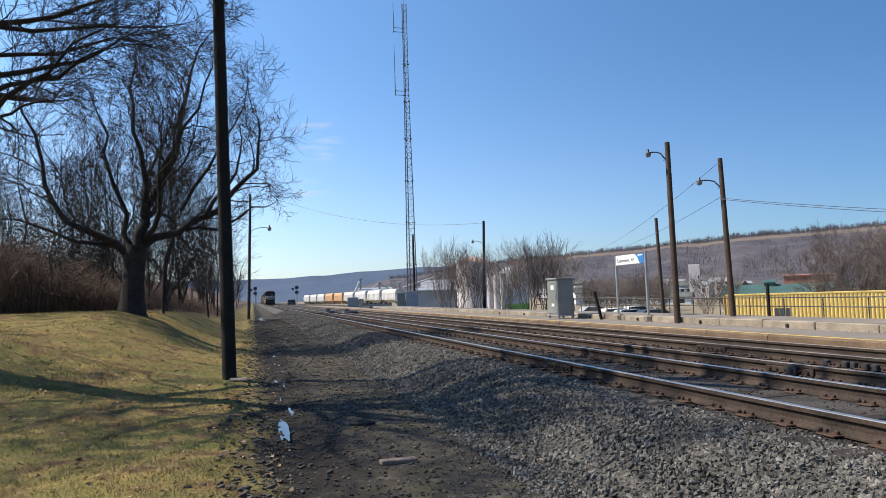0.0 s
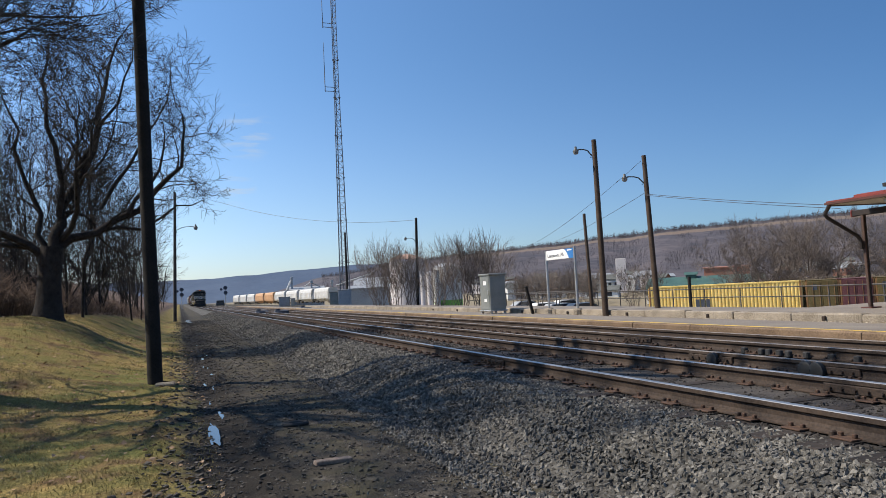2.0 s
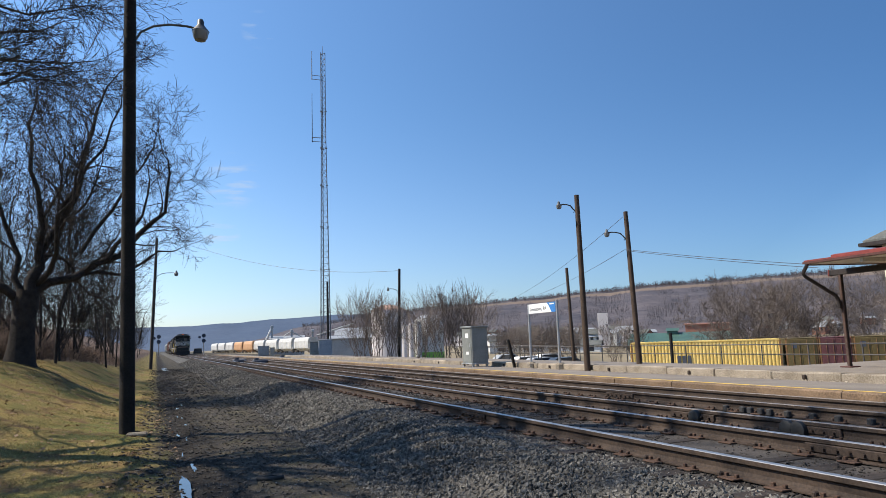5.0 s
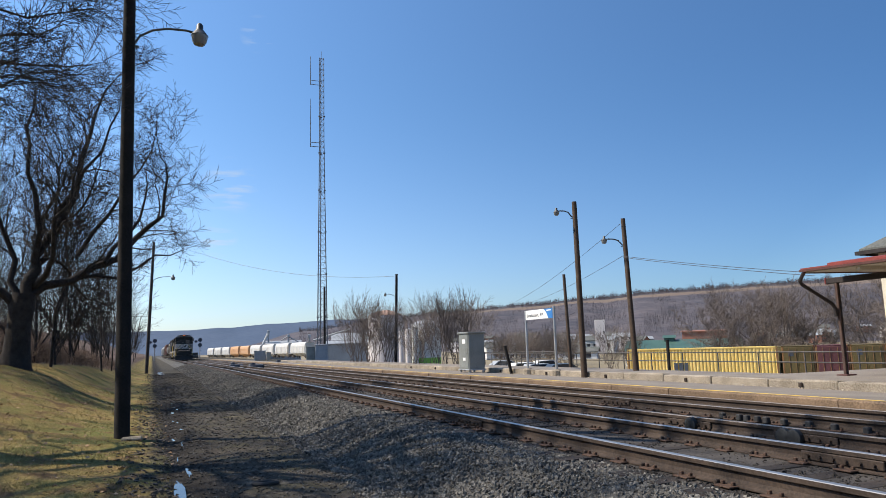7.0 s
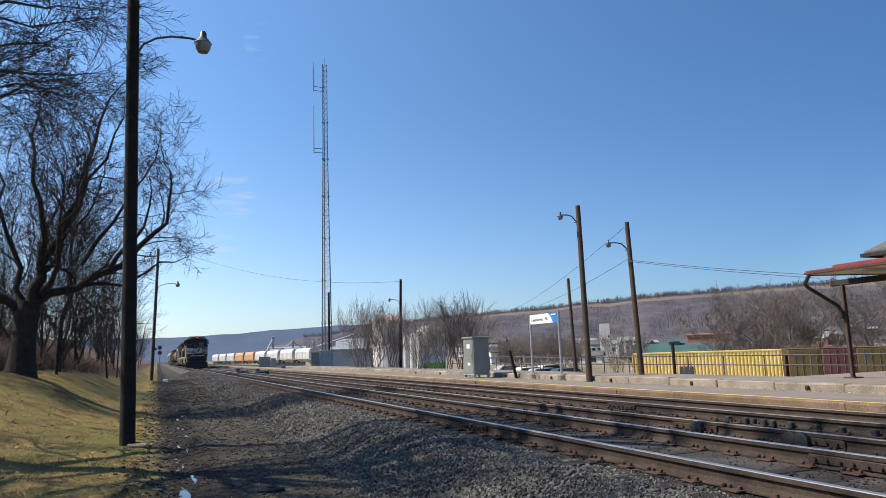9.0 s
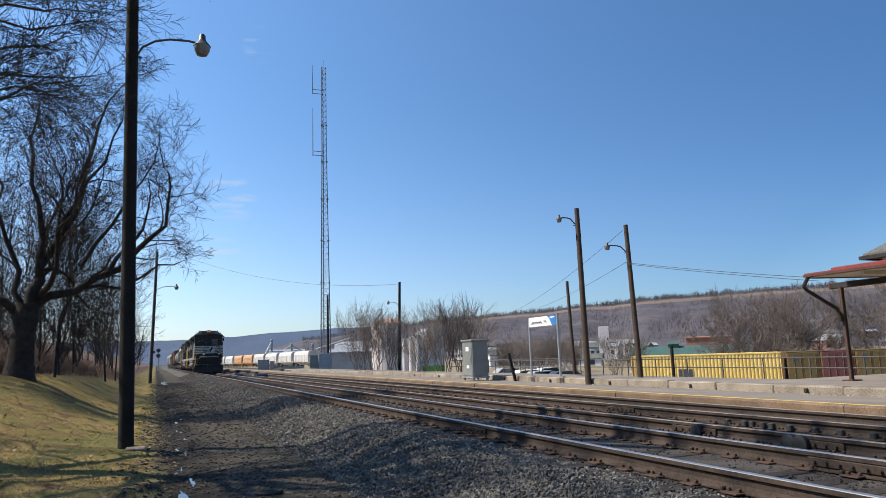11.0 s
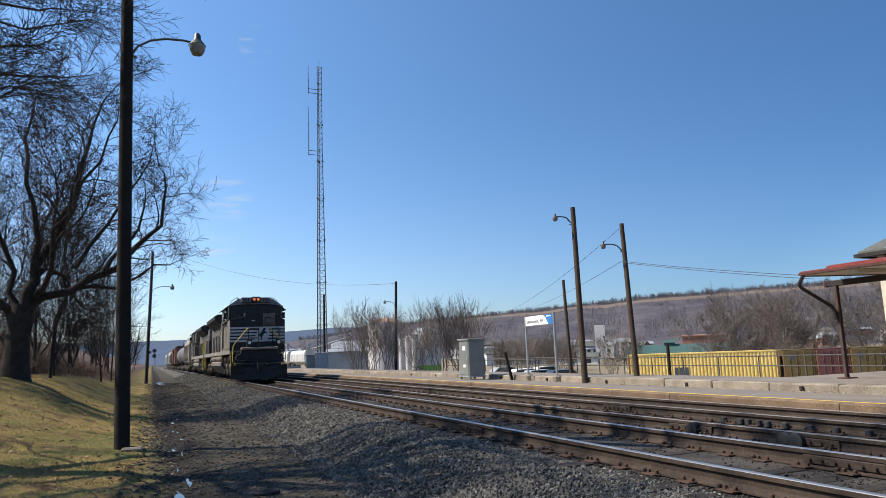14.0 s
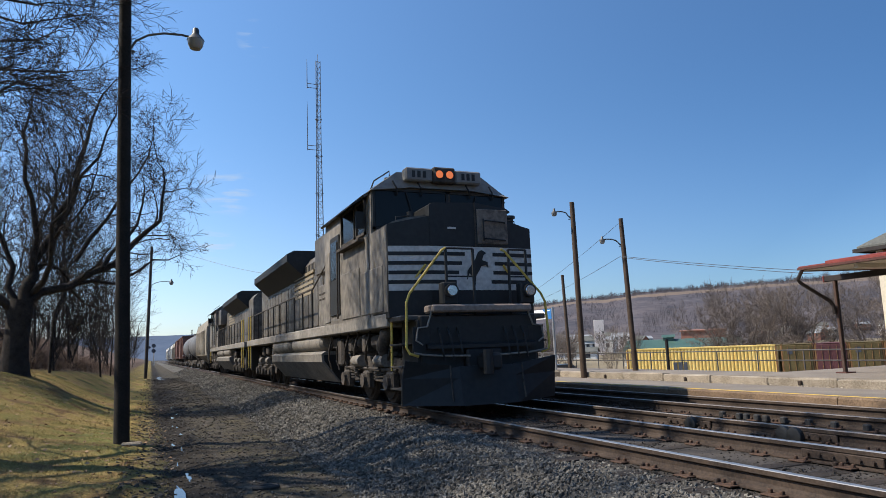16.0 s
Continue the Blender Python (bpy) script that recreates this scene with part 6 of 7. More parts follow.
def station():
    s = thing("station_building", "brick station house with a grey slate hip roof", "building", "", pose(0, 0, 0))
    part("wall", Geo().box(18.05, -16, 0.19, 26, 12.3, 3.33), M_BRICK, s)
    part("corner_board", Geo().box(17.93, 12.2, 0.19, 18.05, 12.4, 3.3), M_SOFFIT, s, "cream corner board")
    g = Geo()
    g.v = [(17.75, -17, 3.46), (26.7, -17, 3.46), (26.7, 12.8, 3.46), (17.75, 12.8, 3.46), (22, -11, 6.4), (22, 8.0, 6.4), (17.75, -17, 3.34), (26.7, -17, 3.34), (26.7, 12.8, 3.34), (17.75, 12.8, 3.34)]
    g.f = [(3, 0, 4, 5), (0, 1, 4), (1, 2, 5, 4), (2, 3, 5), (9, 8, 7, 6), (0, 3, 9, 6), (3, 2, 8, 9), (2, 1, 7, 8), (1, 0, 6, 7)]
    g.m = [0] * 9
    part("roof", g, M_SLATE, s, "grey slate hip roof")
    part("gutter", Geo().box(17.67, -17, 3.3, 17.747, 12.88, 3.4).box(17.76, 12.803, 3.3, 26.7, 12.88, 3.4), M_DARKSTEEL, s)
    c = thing("platform_canopy", "platform canopy with a red metal roof on brown posts", "canopy", "", pose(0, 0, 0.1))
    part("roof", Geo().prism([(14.0, 2.62), (14.0, 2.59), (17.95, 2.79), (17.95, 2.82)], "y", -16, 11.6), M_REDROOF, c)
    part("roof_edge", Geo().prism([(14.4, 2.66), (14.4, 2.71), (14.55, 2.74), (14.55, 2.66)], "y", -16, 11.2), M_REDROOF, c)
    part("soffit", Geo().prism([(14.05, 2.52), (17.95, 2.62), (17.95, 2.65), (14.05, 2.55)], "y", -16, 11.5), M_SOFFIT, c, "cream boarded soffit")
    part("fascia", Geo().box(13.97, -16, 2.535, 14.04, 11.62, 2.585), M_FASCIA, c)
    part("end_fascia", Geo().prism([(14.06, 2.5), (17.95, 2.6), (17.95, 2.78), (14.06, 2.585)], "y", 11.5, 11.58), M_FASCIA, c)
    b = part("beam", Geo().cbox(15.31, -16, 2.31, 15.43, 12.0, 2.45, 0.012), M_DARKSTEEL, c)
    part("beam_end", Geo().cbox(15.3, 12.0, 2.3, 15.44, 12.03, 2.46, 0.005), M_REDROOF, b, "red painted beam end")
    for y in (11.75, 6.8, 1.8, -3.2, -8.2):
        p = part("post", Geo().cbox(15.315, y - 0.035, 0.09, 15.365, y + 0.035, 2.32, 0.01), M_POSTBROWN, c)
        # dark strip added as the shaded right half of the post
        part("post_shade", Geo().cbox(15.375, y - 0.035, 0.09, 15.42, y + 0.035, 2.32, 0.01), M_DARKSTEEL, p)
        part("foot_plate", Geo().cbox(15.2, y - 0.14, 0.09, 15.54, y + 0.14, 0.12, 0.005), M_FASCIA, p)
    part("downspout", Geo().tube([(14.12, 11.62, 2.52), (14.12, 11.75, 2.34), (14.2, 11.76, 2.26), (15.16, 11.78, 1.82), (15.25, 11.78, 1.72), (15.27, 11.78, 1.5)], 0.045, 8), M_DARKSTEEL, c, "dark bent downspout")
    for y in (10.2, 7.5, 4.5, 1.5):
        part("rafter", Geo().prism([(14.1, 2.44), (17.9, 2.52), (17.9, 2.62), (14.1, 2.515)], "y", y, y + 0.08), M_SOFFIT, c)


equipment_cabinet()
station_sign()
fence()
containers()
station()

# a leaning old post
dp = thing("utility_pole", "short dark pole beyond the fence", "pole", "wooden poles", pose(26.2, 30.6, -0.9))
part("shaft", Geo().tube([(0, 0, 0), (0, 0, 2.1)], 0.09, 10), M_POLE, dp)
lp = thing("leaning_post", "dark old post leaning on the platform", "post", "", pose(13.2, 24.6, 0, 2, -14, 0))
part("shaft", Geo().cbox(-0.05, -0.05, -0.05, 0.05, 0.05, 1.15, 0.01), M_POLE, lp)

# ---- yard and town ----


def windows_on(parent, xs, zs, y, w=1.0, h=1.2):
    for x in xs:
        for z in zs:
            win = part("window", Geo().box(x, y - 0.05, z, x + w, y + 0.03, z + h), M_WIN, parent)
            part("sill", Geo().box(x - 0.05, y - 0.1, z - 0.1, x + w + 0.05, y + 0.02, z), M_BUILD, win)


def house(label, m, w, d, h, wall, roof, pitch=0.35, group="", wins=True, category="building"):
    """Front face along x at y = 0."""
    b = thing("building", label, category, group, m)
    part("wall", Geo().box(0, 0, -1, w, d, h), wall, b)
    r = w * 0.0 + d * pitch
    g = Geo().prism([(-0.3, h), (d / 2, h + r), (d + 0.3, h), (d + 0.3, h + 0.15), (d / 2, h + r + 0.2), (-0.3, h + 0.15)], "x", -0.3, w + 0.3)
    part("roof", g, roof, b)
    part("gable", Geo().prism([(0, h), (d / 2, h + r), (d, h)], "x", 0.02, w - 0.02), wall, b)
    if wins:
        n = max(1, int(w / 3.2))
        windows_on(b, [w * (i + 0.5) / n - 0.5 for i in range(n)], [1.2] if h < 5 else [1.2, 4.2], 0)
    return b


def facing(az):
    """The turn by which a front at y = 0 looks back along that heading."""
    return -az


def silo(label, m, r, h, wall, cap, base=None, base_h=0.0):
    s = thing("storage_tank", label, "storage tank", "tanks and silos", m)
    part("shell", Geo().tube([(0, 0, -1), (0, 0, h)], r, 28), wall, s, smooth=True)
    part("dome", Geo().tube([(0, 0, h), (0, 0, h + r * 0.22), (0, 0, h + r * 0.34)], [r * 1.02, r * 0.6, 0.1], 28), cap, s, smooth=True)
    if base:
        part("base_band", Geo().tube([(0, 0, -1), (0, 0, base_h)], r * 1.01, 28), base, s, "lime green painted band", smooth=True)
    for k in range(1, 4):
        part("hoop", Geo().tube([(0, 0, h * k / 4), (0, 0, h * k / 4 + 0.06)], r * 1.008, 28, cap=False), wall, s)
    return s


def yard():
    silo("round white tank with a rusty dome", polar(18.0, 118, -1.5), 3.0, 8.2, M_PINKW, M_RUSTROOF)
    silo("white tank with a lime green base", polar(21.3, 74, -1.0), 1.55, 4.6, M_BUILD, M_GREYB, M_LIME, 1.1)
    silo("slim pinkish tank beside the white one", polar(19.3, 73, -1.0), 0.34, 3.9, M_PINKW, M_GREYB)
    silo("slim pinkish tank beside the white one", polar(19.85, 72.5, -1.0), 0.34, 4.1, M_PINKW, M_GREYB)
    silo("slim pale tank beside the white one", polar(20.4, 72, -1.0), 0.34, 4.2, M_BUILD, M_GREYB)
    # grain works behind the parked cars
    g = house("low grey grain shed", polar(8.4, 262, -1.0, facing(9.8)), 12.5, 9, 5.0, M_GREYB, M_GREYB, 0.12, wins=False)
    part("conveyor", Geo().tube([(-2.6, 2, 2.0), (0.7, 2, 9.2)], 0.4, 6), M_BUILD, g, "slanting grain conveyor")
    for x, h in ((0.8, 9.4), (8.0, 7.8), (15.6, 7.6)):
        leg = part("elevator_leg", Geo().box(x - 0.3, 1.8, 0, x + 0.3, 2.4, h), M_GREYB, g)
        part("leg_head", Geo().cbox(x - 0.55, 1.5, h - 0.4, x + 0.55, 2.7, h + 0.7, 0.1), M_BLUEBOX, leg)
    part("pipe", Geo().tube([(5.2, 2, 6.2), (8.0, 2, 7.9)], 0.2, 6).tube([(8.0, 2, 7.6), (12.0, 2, 5.4)], 0.2, 6), M_GREYB, g)
    house("grey-white freight shed behind the shrubs", polar(13.2, 150, -1.2, facing(15.5)), 14, 6, 3.6, M_GREYB, M_GREYB, 0.1, wins=False)
    h2 = house("pale steel shed with a slanting roof", polar(13.6, 230, -1, facing(16)), 22, 12, 5.2, M_GREYB, M_GREYB, 0.2, wins=False)
    part("conveyor", Geo().tube([(-6, -0.5, 5.5), (6, -0.5, 9.0)], 0.3, 6), M_GREYB, h2)
    # cabinets by the mast and the tracks
    for az, dist, w, hgt, mat_, lab in ((11.55, 86.5, 1.1, 2.0, M_CABINET, "grey equipment hut beside the mast"), (12.25, 86.3, 1.6, 2.2, M_BLUEBOX, "blue-grey equipment hut at the mast's foot"), (7.5, 126, 1.95, 1.75, M_GREYB, "small grey signal cabinet near the tracks"), (8.42, 124, 0.8, 1.45, M_TAN_BOX, "narrow tan signal cabinet near the tracks")):
        c = thing("signal_cabinet", lab, "cabinet", "track cabinets", polar(az, dist, -0.38, facing(az)))
        part("body", Geo().cbox(0, 0, 0, w, 1.2, hgt, 0.03), mat_, c)
        part("lid", Geo().cbox(-0.06, -0.06, hgt - 0.04, w + 0.06, 1.26, hgt + 0.06, 0.02), mat_, c)
        part("door", Geo().cbox(0.08, -0.03, 0.15, w - 0.08, 0.0, hgt - 0.15, 0.01), mat_, c)
    # beyond the fence
    gr = house("long low building with a green metal roof", polar(37.3, 100, -2.0, facing(44)), 15, 11, 1.4, M_BUILD, M_GREENROOF, 0.16, wins=False)
    part("cupola", Geo().cbox(5.0, 4.6, 3.0, 6.4, 6.2, 3.6, 0.03).prism([(4.4, 3.6), (5.4, 4.0), (6.4, 3.6)], "x", 4.8, 6.6), M_GREENROOF, gr)
    house("red brick block behind the green roof", polar(41.7, 150, -2, facing(44)), 8.5, 10, 4.9, M_BRICK, M_BRICK, 0.02, wins=False)
    t = thing("tower_block", "tall white concrete tower in the town", "building", "", polar(35.05, 210, -3, facing(35)))
    part("shaft", Geo().cbox(0, 0, 0, 3.0, 4, 11, 0.05), M_PINKW, t)
    for z in (4.2, 7.0):
        part("window", Geo().box(2.4, -0.06, z, 2.8, 0.02, z + 0.7), M_WIN, t)
    rng = random.Random(4)
    walls = (M_BUILD, M_GREYB, M_PINKW, M_BRICK, M_GREYB)
    for i in range(30):
        az = 23 + 33 * (i + rng.random()) / 30
        dist = rng.uniform(350, 640)
        if 38.5 < az < 46.5:
            continue
        w = rng.uniform(7, 14)
        house(rng.choice(("pale town house on the far slope", "small white house below the hill", "gable-roofed house in the far town")), polar(az, dist, -3.5 + max(0, dist - 250) * 0.018, facing(az) + rng.uniform(-30, 30)), w, rng.uniform(6, 9), rng.choice((2.8, 3.2, 5.4)), rng.choice(walls), rng.choice((M_SLATE, M_GREYB, M_SLATE)), rng.uniform(0.2, 0.4), "town houses")
    for i in range(22):
        az = 24.6 + 10.5 * (i + rng.random()) / 22
        dist = rng.uniform(150, 290)
        house(rng.choice(("white town house among bare trees", "pale low house with a grey roof in the town")), polar(az, dist, -3.2 + (dist - 150) * 0.022, facing(az) + rng.uniform(-25, 25)), rng.uniform(4.5, 8), rng.uniform(4, 6), rng.choice((2.4, 2.8, 3.4)), rng.choice((M_BUILD, M_BUILD, M_PINKW, M_GREYB)), rng.choice((M_SLATE, M_GREYB)), rng.uniform(0.2, 0.35), "town houses")
    # parked cars beyond the fence
    for i, (az, dist) in enumerate(((28.6, 64), (30.4, 62), (26.2, 82), (27.6, 70), (29.5, 78))):
        parked_car(polar(az, dist, -2.05, facing(az) + 20), (M_GREYB, M_GRIME_CAR, M_GREYB, M_BUILD, M_BUILD, M_GREYB, M_BUILD)[i])


M_TAN_BOX = surface("tan_cabinet", (0.36, 0.31, 0.24), (0.46, 0.4, 0.32), 0.7, big=1, small=10, bump=0)
M_GRIME_CAR = surface("dark_car_paint", (0.03, 0.035, 0.04), (0.05, 0.055, 0.06), 0.3, big=1, small=10, bump=0)
M_TYRE = surface("tyre_rubber", (0.02, 0.02, 0.02), (0.04, 0.04, 0.04), 0.85, big=4, small=40, bump=0.1)


def parked_car(m, paint):
    c = thing("parked_car", "car parked in the yard beyond the fence", "car", "parked cars", m)
    part("body", Geo().prism([(0, 0.35), (0.05, 0.75), (0.9, 0.9), (1.5, 1.4), (3.2, 1.45), (3.9, 0.95), (4.4, 0.85), (4.4, 0.35)], "y", 0, 1.75), paint, c)
    part("side_glass", Geo().prism([(1.15, 0.95), (1.6, 1.34), (3.1, 1.38), (3.6, 0.97)], "y", -0.01, 1.76), M_WIN, c)
    for x in (0.85, 3.55):
        for y in (0.0, 1.6):
            part("wheel", Geo().tube([(x, y - 0.02, 0.32), (x, y + 0.17, 0.32)], 0.32, 14), M_TYRE, c)


yard()


def rail_truck(m):
    """A dark track inspection vehicle standing on the far siding."""
    c = thing("rail_truck", "dark rail maintenance vehicle standing on a far siding", "rail vehicle", "", m)
    part("body", Geo().cbox(-1.15, 0, 0.5, 1.15, 3.6, 1.25, 0.08), M_GRIME_CAR, c)
    part("cab", Geo().cbox(-1.0, 0.5, 1.2, 1.0, 2.2, 1.95, 0.12), M_GRIME_CAR, c)
    part("windscreen", Geo().cbox(-0.85, 0.47, 1.35, 0.85, 0.52, 1.82, 0.02), M_WIN, c)
    for x in (-0.8, 0.8):
        for y in (0.8, 2.8):
            part("wheel", Geo().tube([(x - 0.1, y, 0.36), (x + 0.1, y, 0.36)], 0.36, 14), M_TYRE, c)


rail_truck(polar(3.0, 200, -0.4, facing(3.0)))


def signals():
    for az, dist in ((0.17, 205), (3.42, 205)):
        s = thing("railway_signal", "tall railway signal mast with dark lamp heads", "railway signal", "railway signals", polar(az, dist, -0.3, facing(az)))
        part("mast", Geo().tube([(0, 0, 0), (0, 0, 5.6)], 0.11, 8), M_GALV, s)
        for z in (5.3, 3.9):
            h = part("signal_head", Geo().tube([(0, -0.25, z), (0, -0.2, z)], 0.55, 18), M_INK, s, "round dark signal target")
            part("lamp_hood", Geo().tube([(0, -0.55, z + 0.15), (0, -0.25, z + 0.15)], 0.14, 10), M_INK, h)
        part("ladder", Geo().tube([(0.3, 0.2, 0), (0.3, 0.2, 5.4)], 0.03, 4).tube([(-0.1, 0.2, 0), (-0.1, 0.2, 5.4)], 0.03, 4), M_GALV, s)
        a = part("bracket", Geo().tube([(0, 0, 4.9), (-1.1, 0, 4.9)], 0.05, 5), M_GALV, s)
        part("side_head", Geo().tube([(-1.1, -0.2, 4.9), (-1.1, -0.15, 4.9)], 0.36, 14), M_INK, a)


signals()


def wire(a, c, sag, label, r=0.008):
    pts = []
    for k in steps(0, 1, 16):
        pts.append((a[0] + (c[0] - a[0]) * k, a[1] + (c[1] - a[1]) * k, a[2] + (c[2] - a[2]) * k - sag * 4 * k * (1 - k)))
    tagged(part("overhead_cable", Geo().tube(pts, r, 5), M_WIRE), label, "cable", "overhead cables")


def far(az, dist, el):
    return (math.sin(radians(az)) * dist, math.cos(radians(az)) * dist, EYE + dist * math.tan(radians(el)))


wire((14.5, 18.85, 5.1), far(26.8, 60, 2.9), 0.5, "black cable from a platform pole to the yard")
wire((14.5, 18.8, 4.0), far(28.4, 60, 3.2), 0.35, "black cable from a platform pole to the yard")
wire((14.5, 18.8, 3.98), (15.9, 12.75, 2.78), 0.04, "thin black cable from a pole to the station")
wire((14.5, 18.8, 3.94), (15.9, 12.75, 2.7), 0.04, "thin black cable from a pole to the station")
wire((18.1, 52.7, 6.95), far(3.1, 72, 7.9), 0.9, "thin cable across the sky to the woods", 0.014)
wire((-0.72, 15.3, 10.0), (-0.68, 15.3, 6.9), 0.0, "cable running down the lamp pole", 0.008)

# ---- ties, stones, kerbs, grass ----


def piece(name, me, parent, loc, rz=0.0, rx=0.0, ry=0.0, s=None):
    ob = new(name, me)
    ob.parent = parent
    ob.location = loc
    ob.rotation_euler = (rx, ry, rz)
    if s:
        ob.scale = s
    return ob


def ties(track, mid, y0, y1, seed, spikes):
    rng = random.Random(seed)
    shapes = []
    for k in range(3):
        g = Geo().cbox(-1.3, -0.115, -0.36, 1.3, 0.115, -0.178, 0.012)
        g.v = [(x, y + rng.uniform(-0.008, 0.008), z + (rng.uniform(-0.01, 0.004) if z > -0.2 else 0)) for x, y, z in g.v]
        shapes.append(g.mesh("tie", M_TIE))
    half = (RAILS_1[1] - RAILS_1[0]) / 2 if track is track_1 else (RAILS_2[1] - RAILS_2[0]) / 2
    plate = Geo().cbox(-0.18, -0.095, -0.178, 0.18, 0.095, -0.162, 0.004).mesh("tie_plate", M_PLATE)
    g = Geo()
    for x in (-half, half):
        for s in (-1, 1):
            for y in (-0.06, 0.06):
                g.cbox(x + s * 0.1 - 0.018, y - 0.016, -0.165, x + s * 0.1 + 0.018, y + 0.016, -0.13, 0.005)
    spike = g.mesh("spike", M_PLATE)
    g = Geo()
    for x in (-half, half):
        for s in (-1, 1):
            g.cbox(x + s * 0.11 - 0.03, 0.1, -0.19, x + s * 0.11 + 0.025, 0.14, -0.13, 0.01)
    anchor = g.mesh("rail_anchor", M_RAIL)
    y = y0
    i = 0
    while y < y1:
        t = piece("tie", shapes[i % 3], track, (mid + rng.uniform(-0.05, 0.05), y, rng.uniform(-0.012, 0.0)), rng.uniform(-0.012, 0.012))
        if y < 45:
            for s in (-half, half):
                piece("tie_plate", plate, t, (mid + s - t.location.x, 0, -t.location.z))
            piece("spikes", spike, t, (mid - t.location.x, 0, -t.location.z))
            if i % 2 == 0:
                piece("rail_anchors", anchor, t, (mid - t.location.x, 0, -t.location.z))
        y += 0.5 + rng.uniform(-0.03, 0.03)
        i += 1
    g = Geo()
    while y < 300:
        g.box(mid - 1.3, y - 0.115, -0.36, mid + 1.3, y + 0.115, -0.18)
        y += 0.5
    ob = quick("far_ties", g, M_TIE, track, False)
    ob["kind"] = "stuff"


ties(track_1, MID_1, -1.0, 72, 1, True)
ties(track_2, MID_2, 0.0, 60, 2, True)


def joint_bars():
    for x, y in ((RAILS_1[1], 5.0), (RAILS_1[0], 10.5), (RAILS_2[0], 8.3), (RAILS_2[0], 6.3), (RAILS_2[1], 12.0)):
        g = Geo()
        for s in (-1, 1):
            g.cbox(x + s * 0.03 - 0.014, y - 0.45, -0.145, x + s * 0.03 + 0.014, y + 0.45, -0.055, 0.008)
            for q in (-0.36, -0.22, -0.07, 0.07, 0.22, 0.36):
                g.tube([(x + s * 0.03, y + q, -0.1), (x + s * 0.075, y + q, -0.1)], 0.018, 6)
        part("joint_bar", g, M_RAIL, track_1 if x < 7 else track_2)
    # black discs added for dark shadow patches; small chairs on the far rail
    for y in (8.19, 6.56, 6.4):
        shade_disc = part("rail_pot", Geo().tube([(7.3, y, -0.11), (7.31, y, -0.11), (7.37, y, -0.11), (7.4, y, -0.11)], [0.085, 0.105, 0.11, 0.09], 16), M_BLACK, track_2, "black disc standing for a dark shadow patch on the rail", smooth=True)
        part("disc_foot", Geo().cbox(7.28, y - 0.03, -0.19, 7.42, y + 0.03, -0.15, 0.008), M_RAIL, shade_disc)
    for y in (8.98, 8.62, 8.47, 8.26, 8.09, 7.76, 7.33, 6.92, 6.44):
        part("rail_chair", Geo().cbox(RAILS_2[1] - 0.14, y, -0.185, RAILS_2[1] - 0.05, y + 0.09, -0.08, 0.015), M_TYRE, track_2, "small dark iron rail chair")


joint_bars()

# switch gear between the tracks, far along
for x, y in ((8.3, 61), (12.6, 74), (7.2, 66)):
    s = thing("switch_machine", "low black railway switch machine beside the track", "switch machine", "switch gear", pose(x, y, -0.22))
    part("case", Geo().cbox(-0.7, -0.35, 0, 0.5, 0.35, 0.32, 0.06), M_INK, s)
    part("motor", Geo().tube([(-0.4, 0, 0.32), (-0.4, 0, 0.48)], 0.2, 12), M_INK, s)
    part("throw_rod", Geo().tube([(-2.2, 0, 0.1), (-0.6, 0, 0.1)], 0.04, 6), M_GRIME, s)


def stone_shapes(n, seed):
    rng = random.Random(seed)
    out = []
    for k in range(n):
        bm = bmesh.new()
        for i in range(9):
            v = Vector((rng.gauss(0, 1), rng.gauss(0, 1), rng.gauss(0, 1))).normalized()
            bm.verts.new((v.x * rng.uniform(0.8, 1.15), v.y * rng.uniform(0.55, 0.95), v.z * rng.uniform(0.45, 0.8)))
        r = bmesh.ops.convex_hull(bm, input=bm.verts)
        bmesh.ops.delete(bm, geom=[g for g in r["geom_interior"] if isinstance(g, bmesh.types.BMVert)], context="VERTS")
        bmesh.ops.recalc_face_normals(bm, faces=bm.faces)
        bm.verts.index_update()
        out.append((np.array([v.co[:] for v in bm.verts]), [tuple(v.index for v in f.verts) for f in bm.faces]))
        bm.free()
    return out


def bed_height(x):
    prof = [(2.0, -0.6), (2.75, -0.6), (3.05, -0.52), (3.4, -0.38), (3.75, -0.25), (4.05, -0.205), (9.6, -0.205)]
    for (a, c), (d, e) in zip(prof, prof[1:]):
        if a <= x <= d:
            return c + (e - c) * (x - a) / (d - a)
    return -0.6


